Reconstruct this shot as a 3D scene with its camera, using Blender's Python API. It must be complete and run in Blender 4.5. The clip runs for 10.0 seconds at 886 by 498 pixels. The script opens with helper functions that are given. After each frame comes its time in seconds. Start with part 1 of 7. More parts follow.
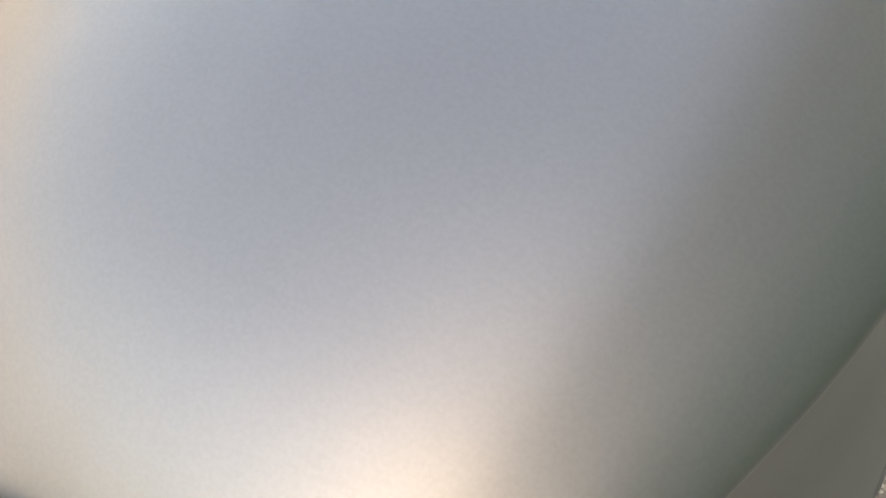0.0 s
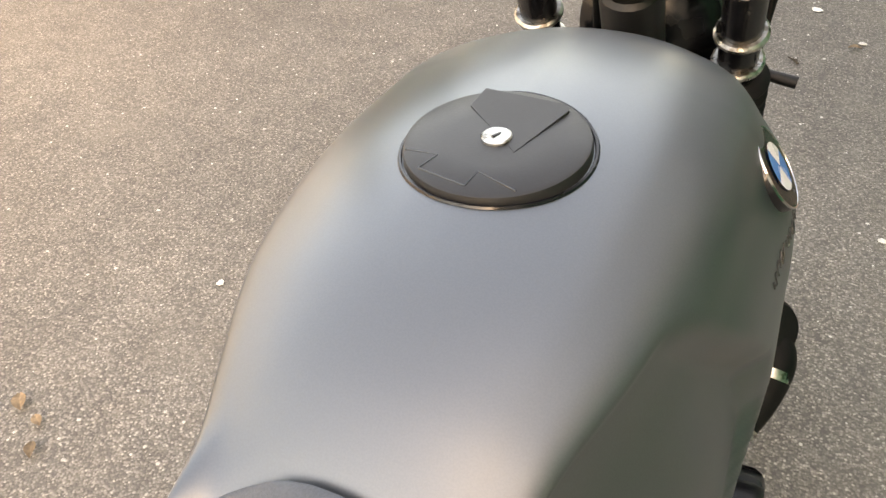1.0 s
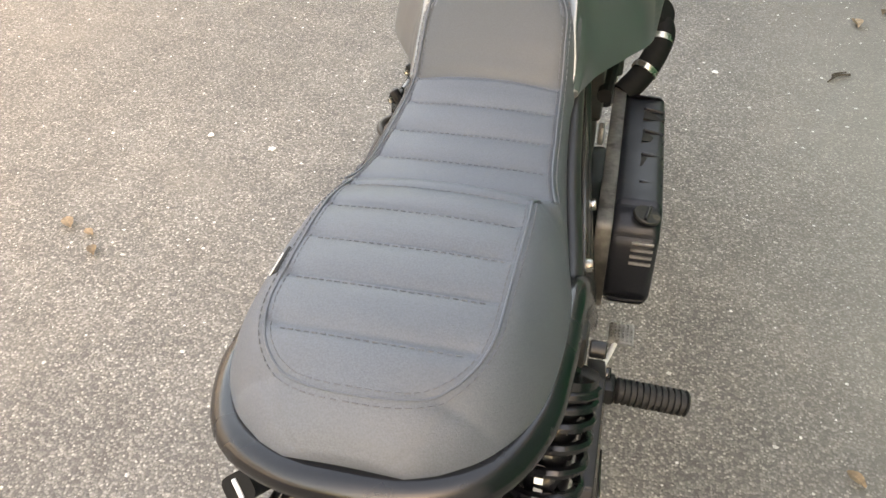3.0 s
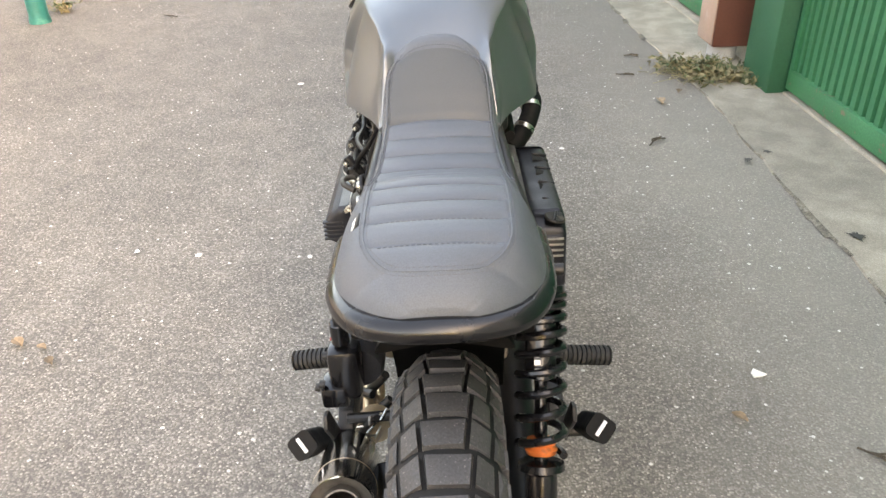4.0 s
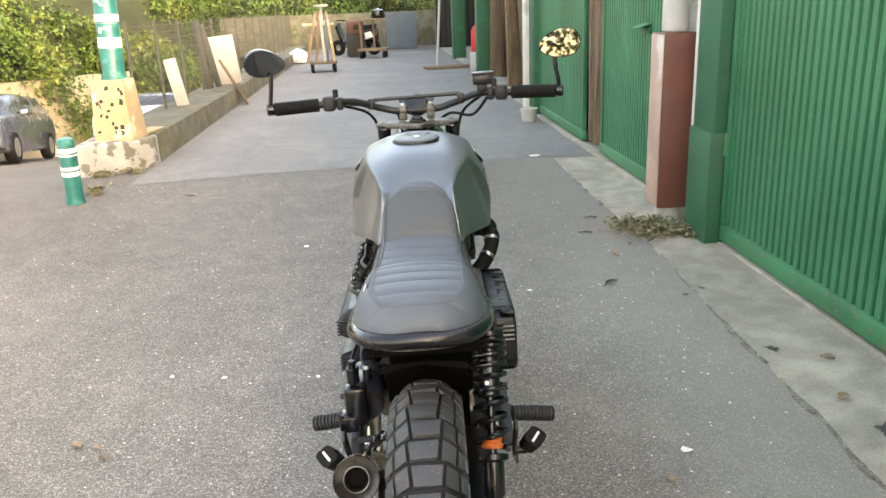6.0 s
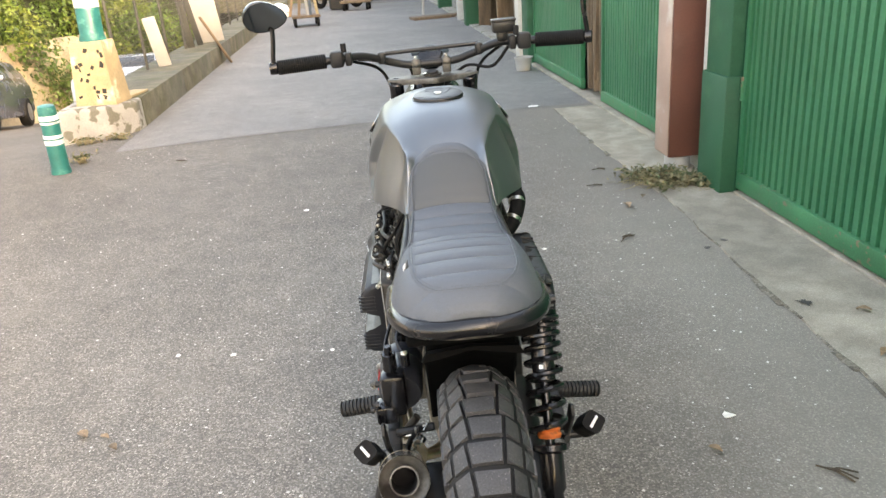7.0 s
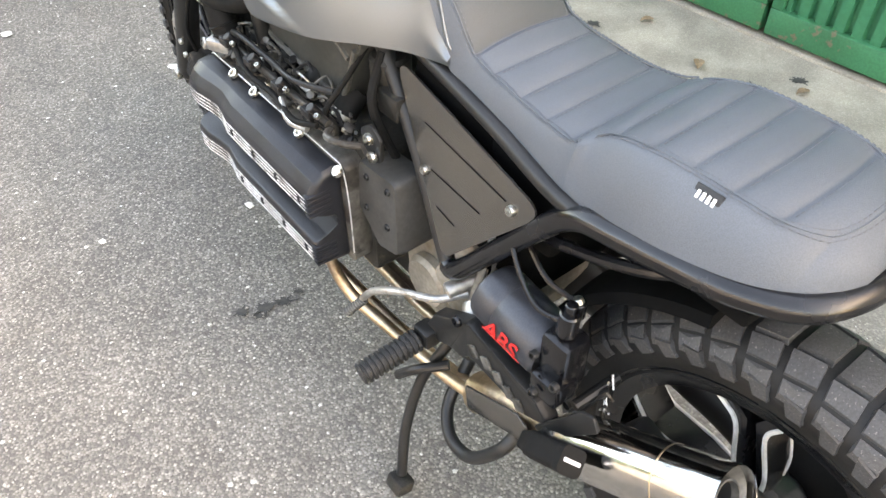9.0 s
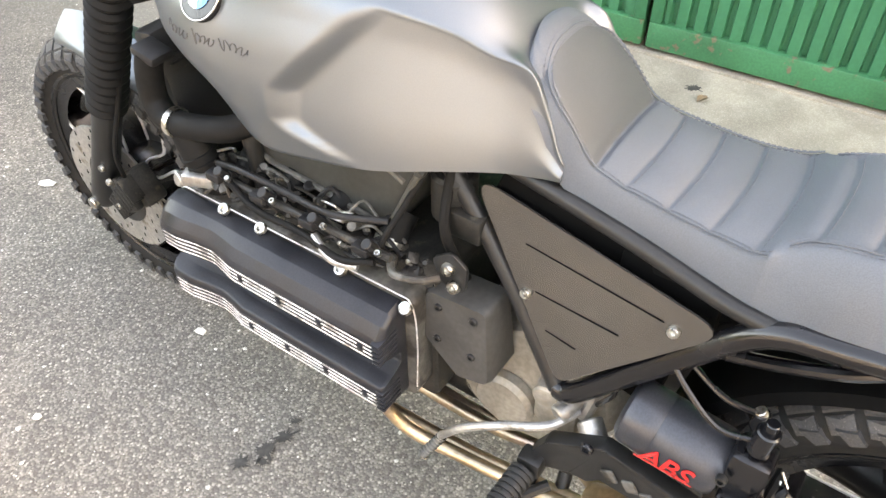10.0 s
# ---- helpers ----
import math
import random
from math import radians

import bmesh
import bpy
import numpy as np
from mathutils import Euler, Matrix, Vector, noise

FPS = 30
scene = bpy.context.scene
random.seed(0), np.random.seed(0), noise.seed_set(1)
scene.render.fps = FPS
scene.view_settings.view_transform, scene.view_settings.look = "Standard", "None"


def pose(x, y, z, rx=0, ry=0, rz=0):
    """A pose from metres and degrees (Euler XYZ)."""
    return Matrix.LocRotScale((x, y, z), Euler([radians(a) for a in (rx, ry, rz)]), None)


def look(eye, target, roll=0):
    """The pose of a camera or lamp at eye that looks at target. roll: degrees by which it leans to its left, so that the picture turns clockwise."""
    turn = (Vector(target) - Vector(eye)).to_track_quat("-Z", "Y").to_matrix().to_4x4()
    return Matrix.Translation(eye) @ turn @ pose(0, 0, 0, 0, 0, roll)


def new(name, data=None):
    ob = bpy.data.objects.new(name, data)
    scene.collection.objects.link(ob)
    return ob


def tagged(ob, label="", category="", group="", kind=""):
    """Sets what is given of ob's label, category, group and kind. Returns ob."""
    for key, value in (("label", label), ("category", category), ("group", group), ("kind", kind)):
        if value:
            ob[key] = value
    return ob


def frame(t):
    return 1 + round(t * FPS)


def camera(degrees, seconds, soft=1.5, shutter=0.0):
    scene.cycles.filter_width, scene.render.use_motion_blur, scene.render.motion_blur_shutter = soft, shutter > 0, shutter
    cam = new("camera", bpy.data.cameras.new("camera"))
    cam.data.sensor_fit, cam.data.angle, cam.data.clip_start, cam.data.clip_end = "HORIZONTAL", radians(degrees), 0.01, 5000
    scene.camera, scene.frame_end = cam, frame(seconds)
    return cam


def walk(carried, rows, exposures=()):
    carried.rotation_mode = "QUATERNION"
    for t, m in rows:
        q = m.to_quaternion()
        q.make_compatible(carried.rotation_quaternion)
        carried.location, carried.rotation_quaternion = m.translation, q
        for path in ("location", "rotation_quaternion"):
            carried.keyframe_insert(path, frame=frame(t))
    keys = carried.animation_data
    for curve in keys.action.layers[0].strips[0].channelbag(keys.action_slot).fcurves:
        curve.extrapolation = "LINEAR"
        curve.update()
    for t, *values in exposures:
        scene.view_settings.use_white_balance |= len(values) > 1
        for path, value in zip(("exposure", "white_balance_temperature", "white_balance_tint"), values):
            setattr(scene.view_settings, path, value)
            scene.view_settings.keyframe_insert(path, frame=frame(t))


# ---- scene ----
cam = camera(60.2, 10.0)
EXPO = [(0.0, 3.45, 11900, 20), (0.5, 3.45, 12000, 20), (1.0, 3.4, 13000, 21), (1.5, 3.3, 12200, 20), (2.7, 3.6, 11600, 18), (4.0, 3.72, 10600, 18), (5.5, 3.45, 9850, 14), (7.0, 3.42, 9900, 15.5), (7.5, 3.52, 9950, 15.5), (8.0, 3.93, 10200, 17.5), (8.5, 3.9, 9900, 16.5), (9.0, 3.93, 9900, 16.5), (10.0, 4.2, 11000, 19)]
PATH = [
    (0.0, (0.014, 0.101, 1.067), (-0.545, 0.985, -0.650), -2.9),
    (0.2, (0.021, 0.072, 1.095), (-0.575, 1.10, -0.485), -2.9),
    (0.5, (0.038, 0.013, 1.129), (-0.634, 1.368, -0.179), -2.9),
    (1, (0.080, -0.082, 1.229), (-0.617, 1.312, -0.026), -3.1),
    (1.5, (0.147, -0.196, 1.238), (-0.596, 1.239, 0.060), -2.3),
    (2, (0.160, -0.344, 1.235), (-0.577, 1.071, 0.029), -3.2),
    (2.5, (0.112, -0.628, 1.220), (-0.444, 0.810, -0.054), -2.3),
    (2.7, (0.093, -0.695, 1.207), (-0.373, 0.739, -0.107), -1.2),
    (3.8, (-0.04, -1.055, 1.23), (-0.121, 0.624, 0.146), -1.0),
    (4, (-0.055, -1.151, 1.244), (-0.072, 0.568, 0.222), -1.4),
    (4.5, (-0.042, -1.333, 1.283), (0.005, 0.516, 0.522), -1.7),
    (5, (0.004, -1.573, 1.318), (0.043, 0.334, 0.717), -2.1),
    (5.5, (-0.017, -1.707, 1.31), (0.009, 0.204, 0.722), -2.0),
    (7, (-0.123, -1.535, 1.291), (-0.085, 0.331, 0.574), -4.2),
    (7.5, (-0.274, -1.337, 1.279), (-0.016, 0.444, 0.406), -4.5),
    (8, (-0.454, -1.106, 1.273), (0.213, 0.381, 0.113), -1.3),
    (8.5, (-0.588, -0.864, 1.265), (0.155, 0.452, -0.044), -0.7),
    (9, (-0.684, -0.65, 1.262), (0.218, 0.484, -0.117), 0.7),
    (9.5, (-0.765, -0.471, 1.269), (0.399, 0.374, -0.122), 2.1),
    (10, (-0.781, -0.27, 1.28), (0.443, 0.567, -0.062), 0.6),
]
walk(cam, [(t, look(eye, target, roll)) for t, eye, target, roll in PATH], EXPO)

# ---------------------------------------------------------------- light
SUN_EL, SUN_AZ = 23.0, 141.0      # degrees; azimuth clockwise from +y
world = bpy.data.worlds.new("sky")
scene.world = world
world.use_nodes = True
wn, wl = world.node_tree.nodes, world.node_tree.links
wn.clear()
sky = wn.new("ShaderNodeTexSky")
sky.sky_type, sky.sun_disc = "NISHITA", False
sky.sun_elevation, sky.sun_rotation = radians(SUN_EL), radians(SUN_AZ)
sky.air_density, sky.dust_density, sky.ozone_density = 1.0, 2.1, 0.5
bg = wn.new("ShaderNodeBackground")
bg.inputs["Strength"].default_value = 0.15
wo = wn.new("ShaderNodeOutputWorld")
wl.new(sky.outputs["Color"], bg.inputs["Color"])
wl.new(bg.outputs["Background"], wo.inputs["Surface"])
sun_data = bpy.data.lights.new("sun", "SUN")
sun_data.energy, sun_data.angle, sun_data.color = 0.21, radians(0.6), (1.0, 0.98, 0.98)
sun = new("sun", sun_data)
_az, _el = radians(SUN_AZ), radians(SUN_EL)
sun.matrix_world = look((math.sin(_az) * math.cos(_el) * 40, math.cos(_az) * math.cos(_el) * 40, math.sin(_el) * 40), (0, 0, 0))


# ---------------------------------------------------------------- materials
def mat(name, base, rough=0.6, metal=0.0, vary=0.12, scale=6.0, grain=0.06, grain_scale=120.0, bump=0.0, bump_scale=200.0,
        coat=0.0, second=None, second_scale=3.0, second_at=0.55, second_soft=0.12, spec=0.5, rough_vary=0.08, per_piece=0.0, aniso=(1, 1, 1)):
    """A surface of one colour with broad blotches, fine grain, relief, and patches of a second colour."""
    m = bpy.data.materials.new(name)
    m.use_nodes = True
    n, l = m.node_tree.nodes, m.node_tree.links
    b = n["Principled BSDF"]
    b.inputs["Metallic"].default_value = metal
    b.inputs["Specular IOR Level"].default_value = spec
    b.inputs["Coat Weight"].default_value = coat
    b.inputs["Coat Roughness"].default_value = 0.12
    tc, mp = n.new("ShaderNodeTexCoord"), n.new("ShaderNodeMapping")
    mp.inputs["Scale"].default_value = aniso
    l.new(tc.outputs["Object"], mp.inputs["Vector"])

    def tex(s, detail=4.0):
        t = n.new("ShaderNodeTexNoise")
        t.inputs["Scale"].default_value, t.inputs["Detail"].default_value = s, detail
        l.new(mp.outputs["Vector"], t.inputs["Vector"])
        return t.outputs["Fac"]

    def blend(kind, fac, a, c):
        x = n.new("ShaderNodeMix")
        x.data_type, x.blend_type, x.clamp_factor = "RGBA", kind, True
        for sock, v in ((x.inputs[0], fac), (x.inputs[6], a), (x.inputs[7], c)):
            if hasattr(v, "is_linked"):
                l.new(v, sock)
            elif isinstance(v, (int, float)):
                sock.default_value = v
            else:
                sock.default_value = (*v, 1) if len(v) == 3 else v
        return x.outputs[2]

    def ramp(src, lo, hi, a=0.0, c=1.0):
        r = n.new("ShaderNodeMapRange")
        r.interpolation_type = "SMOOTHSTEP"
        l.new(src, r.inputs["Value"])
        for k, v in zip(("From Min", "From Max", "To Min", "To Max"), (lo, hi, a, c)):
            r.inputs[k].default_value = v
        return r.outputs["Result"]

    broad, fine = tex(scale), tex(grain_scale, 2.0)
    col = blend("MIX", ramp(broad, 0.3, 0.7), [c * (1 - vary) for c in base], [min(1, c * (1 + vary)) for c in base])
    if second:
        col = blend("MIX", ramp(tex(second_scale, 6.0), second_at, second_at + second_soft), col, second)
    col = blend("MULTIPLY", 1.0, col, blend("MIX", ramp(fine, 0.3, 0.7), (1 - grain,) * 3, (1 + grain,) * 3))
    if per_piece:
        oi = n.new("ShaderNodeObjectInfo")
        col = blend("MULTIPLY", 1.0, col, blend("MIX", oi.outputs["Random"], (1 - per_piece,) * 3, (1 + per_piece,) * 3))
    l.new(col, b.inputs["Base Color"])
    l.new(ramp(broad, 0.3, 0.7, max(0.02, rough - rough_vary), min(1, rough + rough_vary)), b.inputs["Roughness"])
    if bump:
        bp = n.new("ShaderNodeBump")
        bp.inputs["Strength"].default_value, bp.inputs["Distance"].default_value = bump, 0.002
        l.new(tex(bump_scale, 3.0), bp.inputs["Height"])
        l.new(bp.outputs["Normal"], b.inputs["Normal"])
    return m


def asphalt(name, low, mid, high, tint, chips=150.0, bump=0.9, stain=0.25, dust=None, far_dark=None):
    """Worn road: stone chips of mixed greys in a darker binder, with broad stains."""
    m = bpy.data.materials.new(name)
    m.use_nodes = True
    n, l = m.node_tree.nodes, m.node_tree.links
    b = n["Principled BSDF"]
    b.inputs["Roughness"].default_value = 0.88
    b.inputs["Specular IOR Level"].default_value = 0.3
    tc = n.new("ShaderNodeTexCoord")

    def noise_tex(s, d=5.0, r=0.55):
        t = n.new("ShaderNodeTexNoise")
        t.inputs["Scale"].default_value, t.inputs["Detail"].default_value, t.inputs["Roughness"].default_value = s, d, r
        l.new(tc.outputs["Object"], t.inputs["Vector"])
        return t

    v = n.new("ShaderNodeTexVoronoi")
    v.inputs["Scale"].default_value = chips
    l.new(tc.outputs["Object"], v.inputs["Vector"])
    sep = n.new("ShaderNodeSeparateColor")
    l.new(v.outputs["Color"], sep.inputs["Color"])
    ramp = n.new("ShaderNodeValToRGB")
    e = ramp.color_ramp.elements
    e[0].position, e[0].color = 0.0, (*low, 1)
    e[1].position, e[1].color = 1.0, (*high, 1)
    for p, c in ((0.35, [a * 0.6 + d * 0.4 for a, d in zip(low, mid)]), (0.6, mid), (0.9, [a * 0.7 + d * 0.3 for a, d in zip(mid, high)])):
        x = e.new(p)
        x.color = (*c, 1)
    l.new(sep.outputs["Red"], ramp.inputs["Fac"])

    def mix(kind, fac, a, c):
        x = n.new("ShaderNodeMix")
        x.data_type, x.blend_type = "RGBA", kind
        for sock, val in ((x.inputs[0], fac), (x.inputs[6], a), (x.inputs[7], c)):
            if hasattr(val, "is_linked"):
                l.new(val, sock)
            else:
                sock.default_value = val if isinstance(val, (int, float)) else (*val, 1)
        return x.outputs[2]

    def smooth(src, lo, hi, a=0.0, c=1.0):
        r = n.new("ShaderNodeMapRange")
        r.interpolation_type = "SMOOTHSTEP"
        l.new(src, r.inputs["Value"])
        for k, val in zip(("From Min", "From Max", "To Min", "To Max"), (lo, hi, a, c)):
            r.inputs[k].default_value = val
        return r.outputs["Result"]

    col = ramp.outputs["Color"]
    # binder between the chips
    col = mix("MIX", smooth(v.outputs["Distance"], 0.35, 0.75, 0.0, 0.55), col, low)
    col = mix("MULTIPLY", stain, col, mix("MIX", smooth(noise_tex(0.9).outputs["Fac"], 0.35, 0.65), (0.6, 0.6, 0.6), (1.25, 1.22, 1.18)))
    col = mix("MULTIPLY", stain * 1.4, col, mix("MIX", smooth(noise_tex(7.0).outputs["Fac"], 0.35, 0.7), (0.75, 0.75, 0.75), (1.2, 1.2, 1.2)))
    col = mix("MIX", smooth(noise_tex(2.3, 6.0).outputs["Fac"], 0.56, 0.72, 0.0, 0.35), col, tint)
    # small dark oil spots
    col = mix("MIX", smooth(noise_tex(11.0, 3.0).outputs["Fac"], 0.70, 0.76, 0.0, 0.5), col, low)
    # dust that gathers towards the garages, and a darker tone further along y
    if dust or far_dark:
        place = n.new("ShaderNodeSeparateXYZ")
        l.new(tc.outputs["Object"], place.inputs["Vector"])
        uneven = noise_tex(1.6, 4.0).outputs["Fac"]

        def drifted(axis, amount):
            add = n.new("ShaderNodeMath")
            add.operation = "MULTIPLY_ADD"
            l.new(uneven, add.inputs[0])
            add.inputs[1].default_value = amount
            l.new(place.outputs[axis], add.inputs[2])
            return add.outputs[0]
    if dust:
        col = mix("MIX", smooth(drifted("X", 0.5), dust[0], dust[1], 0.0, dust[2]), col, dust[3])
    if far_dark:
        col = mix("MULTIPLY", smooth(drifted("Y", 1.2), far_dark[0], far_dark[1], 0.0, 1.0), col, far_dark[2])
    l.new(col, b.inputs["Base Color"])
    bp = n.new("ShaderNodeBump")
    bp.inputs["Strength"].default_value, bp.inputs["Distance"].default_value = bump, 0.003
    l.new(v.outputs["Distance"], bp.inputs["Height"])
    bp.invert = True
    l.new(bp.outputs["Normal"], b.inputs["Normal"])
    return m


M_ROAD = asphalt("asphalt_worn", (0.114, 0.105, 0.093), (0.216, 0.200, 0.178), (0.45, 0.418, 0.362), (0.205, 0.187, 0.16), chips=205.0, bump=0.5, dust=(0.45, 1.25, 0.55, (0.285, 0.262, 0.222)), far_dark=(2.0, 3.6, (0.80, 0.80, 0.81)))
M_ROAD_FAR = asphalt("road_pale", (0.140, 0.137, 0.133), (0.220, 0.216, 0.209), (0.35, 0.342, 0.328), (0.18, 0.18, 0.172), chips=220, bump=0.4)
M_APRON = asphalt("concrete_apron", (0.280, 0.250, 0.205), (0.340, 0.306, 0.252), (0.41, 0.370, 0.310), (0.24, 0.215, 0.172), chips=260, bump=0.3, stain=0.5)
M_TANK = mat("tank_paint_satin_grey", (0.158, 0.174, 0.187), rough=0.36, metal=0.76, spec=0.3, vary=0.02, scale=3, grain=0.03, grain_scale=900, rough_vary=0.02, coat=0.0)
M_BLACK_SATIN = mat("black_powder_coat", (0.015, 0.015, 0.015), rough=0.40, vary=0.25, scale=14, grain=0.15, grain_scale=500, bump=0.06, bump_scale=700, second=(0.024, 0.023, 0.022), second_scale=25, second_at=0.66, spec=0.35)
M_BLACK_GLOSS = mat("black_gloss_paint", (0.006, 0.006, 0.007), rough=0.22, vary=0.2, scale=20, second=(0.02, 0.02, 0.02), second_scale=30, second_at=0.66)
M_PANEL = mat("black_coated_sheet", (0.135, 0.126, 0.114), rough=0.18, metal=0.75, vary=0.10, scale=9, grain=0.06, grain_scale=600)
M_PLASTIC = mat("black_plastic", (0.013, 0.013, 0.014), rough=0.50, vary=0.2, scale=18, grain=0.1, bump=0.08, bump_scale=600, second=(0.030, 0.028, 0.026), second_scale=18, second_at=0.64, spec=0.3)
M_ENGINE = mat("dark_engine_paint", (0.0135, 0.0148, 0.019), rough=0.40, metal=0.1, vary=0.2, scale=16, grain=0.15, grain_scale=400, bump=0.1, bump_scale=500, second=(0.026, 0.025, 0.025), second_scale=22, second_at=0.64, spec=0.4)
M_CAN = mat("slate_grey_can_paint", (0.045, 0.048, 0.056), rough=0.36, metal=0.4, vary=0.12, scale=16, grain=0.1, grain_scale=400, second=(0.09, 0.088, 0.085), second_scale=22, second_at=0.66)
M_GRIME = mat("grimy_engine_metal", (0.022, 0.021, 0.019), rough=0.55, metal=0.3, vary=0.4, scale=30, grain=0.25, grain_scale=300, bump=0.2, bump_scale=300, second=(0.075, 0.064, 0.048), second_scale=35, second_at=0.60)
M_ALU = mat("cast_aluminium", (0.42, 0.41, 0.39), rough=0.45, metal=0.85, vary=0.18, scale=20, grain=0.12, bump=0.15, bump_scale=400, second=(0.2, 0.17, 0.13), second_scale=20, second_at=0.58)
M_CASE = mat("bare_gearbox_casting", (0.32, 0.295, 0.255), rough=0.6, metal=0.5, vary=0.18, scale=12, grain=0.12, bump=0.2, bump_scale=350, second=(0.22, 0.18, 0.13), second_scale=15, second_at=0.58)
M_STEEL = mat("zinc_bolt", (0.55, 0.54, 0.50), rough=0.33, metal=1.0, vary=0.25, scale=60, grain=0.15, second=(0.24, 0.21, 0.17), second_scale=90, second_at=0.5)
M_CHROME = mat("polished_steel", (0.56, 0.55, 0.53), rough=0.15, metal=1.0, vary=0.08, scale=16, grain=0.05, second=(0.50, 0.46, 0.36), second_scale=9, second_at=0.58, second_soft=0.2, rough_vary=0.05)
M_COPPER = mat("heat_tinted_header", (0.50, 0.39, 0.27), rough=0.36, metal=1.0, vary=0.3, scale=10, grain=0.1, second=(0.40, 0.30, 0.24), second_scale=8, second_at=0.52)
M_SEAT = mat("grey_leatherette", (0.078, 0.089, 0.103), rough=0.52, vary=0.08, scale=8, grain=0.1, grain_scale=700, bump=0.20, bump_scale=900, spec=0.45)
M_SEAT_PAD = mat("grey_smooth_leatherette", (0.050, 0.057, 0.062), rough=0.55, vary=0.06, scale=8, grain=0.10, grain_scale=900, bump=0.16, bump_scale=1100, spec=0.5)
M_THREAD = mat("grey_thread", (0.085, 0.09, 0.10), rough=0.8, vary=0.15, scale=60)
M_TYRE = mat("dusty_tyre_rubber", (0.042, 0.042, 0.043), rough=0.62, vary=0.2, scale=14, grain=0.2, grain_scale=350, bump=0.25, bump_scale=300, second=(0.13, 0.125, 0.115), second_scale=320, second_at=0.63, second_soft=0.06, per_piece=0.14)
M_TYRE_SIDE = mat("tyre_sidewall", (0.010, 0.010, 0.010), spec=0.3, rough=0.65, vary=0.2, scale=14, grain=0.12, grain_scale=350, bump=0.1, bump_scale=300)
M_RUBBER = mat("black_rubber", (0.006, 0.006, 0.006), rough=0.68, spec=0.18, vary=0.2, scale=25, grain=0.15, bump=0.1, bump_scale=400)
M_CAP = mat("black_cap_plastic", (0.016, 0.0165, 0.0175), rough=0.45, vary=0.06, scale=10, grain=0.08, grain_scale=700, bump=0.06, bump_scale=900)
M_RED = mat("red_decal", (0.55, 0.02, 0.02), rough=0.45, vary=0.05, scale=20)
M_WHITE = mat("white_enamel", (0.78, 0.78, 0.76), rough=0.3, vary=0.04, scale=20)
M_BLUE = mat("blue_enamel", (0.03, 0.22, 0.55), rough=0.25, vary=0.05, scale=20)
M_ORANGE = mat("orange_bump_rubber", (0.55, 0.13, 0.03), rough=0.6, vary=0.15, scale=40, second=(0.25, 0.08, 0.03), second_scale=40)
M_DECAL = mat("dark_script_decal", (0.05, 0.05, 0.05), rough=0.5, vary=0.1, scale=30)
M_LENS = mat("white_reflector", (0.7, 0.7, 0.7), rough=0.15, vary=0.05, scale=40, coat=0.5)
M_GREEN = mat("green_gate_paint", (0.015, 0.142, 0.066), rough=0.42, vary=0.12, scale=1.6, grain=0.07, grain_scale=60, bump=0.05, bump_scale=90, second=(0.035, 0.19, 0.095), second_scale=2.2, second_at=0.55, second_soft=0.25)
M_GREEN_DIRTY = mat("green_rail_paint_chipped", (0.018, 0.15, 0.065), rough=0.5, vary=0.2, scale=5, grain=0.1, second=(0.16, 0.12, 0.075), second_scale=26, second_at=0.60, second_soft=0.06, bump=0.1, bump_scale=90)
M_GREEN_WALL = mat("green_masonry_paint", (0.007, 0.088, 0.042), rough=0.6, vary=0.12, scale=3, grain=0.08, bump=0.3, bump_scale=60, second=(0.015, 0.105, 0.052), second_scale=4)
M_BROWN = mat("brown_red_boxing", (0.125, 0.042, 0.027), rough=0.6, vary=0.12, scale=4, grain=0.06, bump=0.1, bump_scale=80, second=(0.15, 0.065, 0.045), second_scale=3)
M_PLASTER = mat("pale_plaster", (0.52, 0.50, 0.45), rough=0.9, vary=0.12, scale=3, grain=0.1, grain_scale=80, bump=0.4, bump_scale=70, second=(0.36, 0.33, 0.28), second_scale=2.5)
M_RENDER = mat("grey_wall_render", (0.46, 0.475, 0.49), rough=0.9, vary=0.1, scale=2, grain=0.08, bump=0.3, bump_scale=60, second=(0.36, 0.37, 0.37), second_scale=1.5)
M_CONC = mat("weathered_concrete", (0.33, 0.31, 0.27), rough=0.92, vary=0.2, scale=4, grain=0.18, grain_scale=90, bump=0.6, bump_scale=60, second=(0.14, 0.13, 0.09), second_scale=4, second_at=0.52)
M_MOSSY_SHADE = mat("mossy_kerb_and_wall_shade", (0.105, 0.10, 0.075), rough=0.95, vary=0.3, scale=5, grain=0.2, grain_scale=70, bump=0.7, bump_scale=50, second=(0.055, 0.066, 0.03), second_scale=4, second_at=0.42, second_soft=0.4)
M_WHITEWASH = mat("flaking_whitewash", (0.29, 0.285, 0.27), rough=0.9, vary=0.1, scale=6, grain=0.12, bump=0.5, bump_scale=60, second=(0.13, 0.125, 0.10), second_scale=7, second_at=0.54, second_soft=0.05)
M_OCHRE = mat("ochre_brick_plinth", (0.36, 0.28, 0.165), rough=0.9, vary=0.12, scale=8, grain=0.15, bump=0.5, bump_scale=60, second=(0.60, 0.53, 0.38), second_scale=5, second_at=0.55)
M_TEAL = mat("teal_bollard_plastic", (0.005, 0.13, 0.12), rough=0.4, vary=0.15, scale=10, grain=0.08, second=(0.05, 0.22, 0.19), second_scale=12)
M_BAND = mat("white_reflective_band", (0.72, 0.73, 0.74), rough=0.4, vary=0.08, scale=14, second=(0.5, 0.5, 0.48), second_scale=15, second_at=0.6)
M_GREY_PIPE = mat("grey_pvc_pipe", (0.38, 0.38, 0.37), rough=0.45, vary=0.1, scale=6)
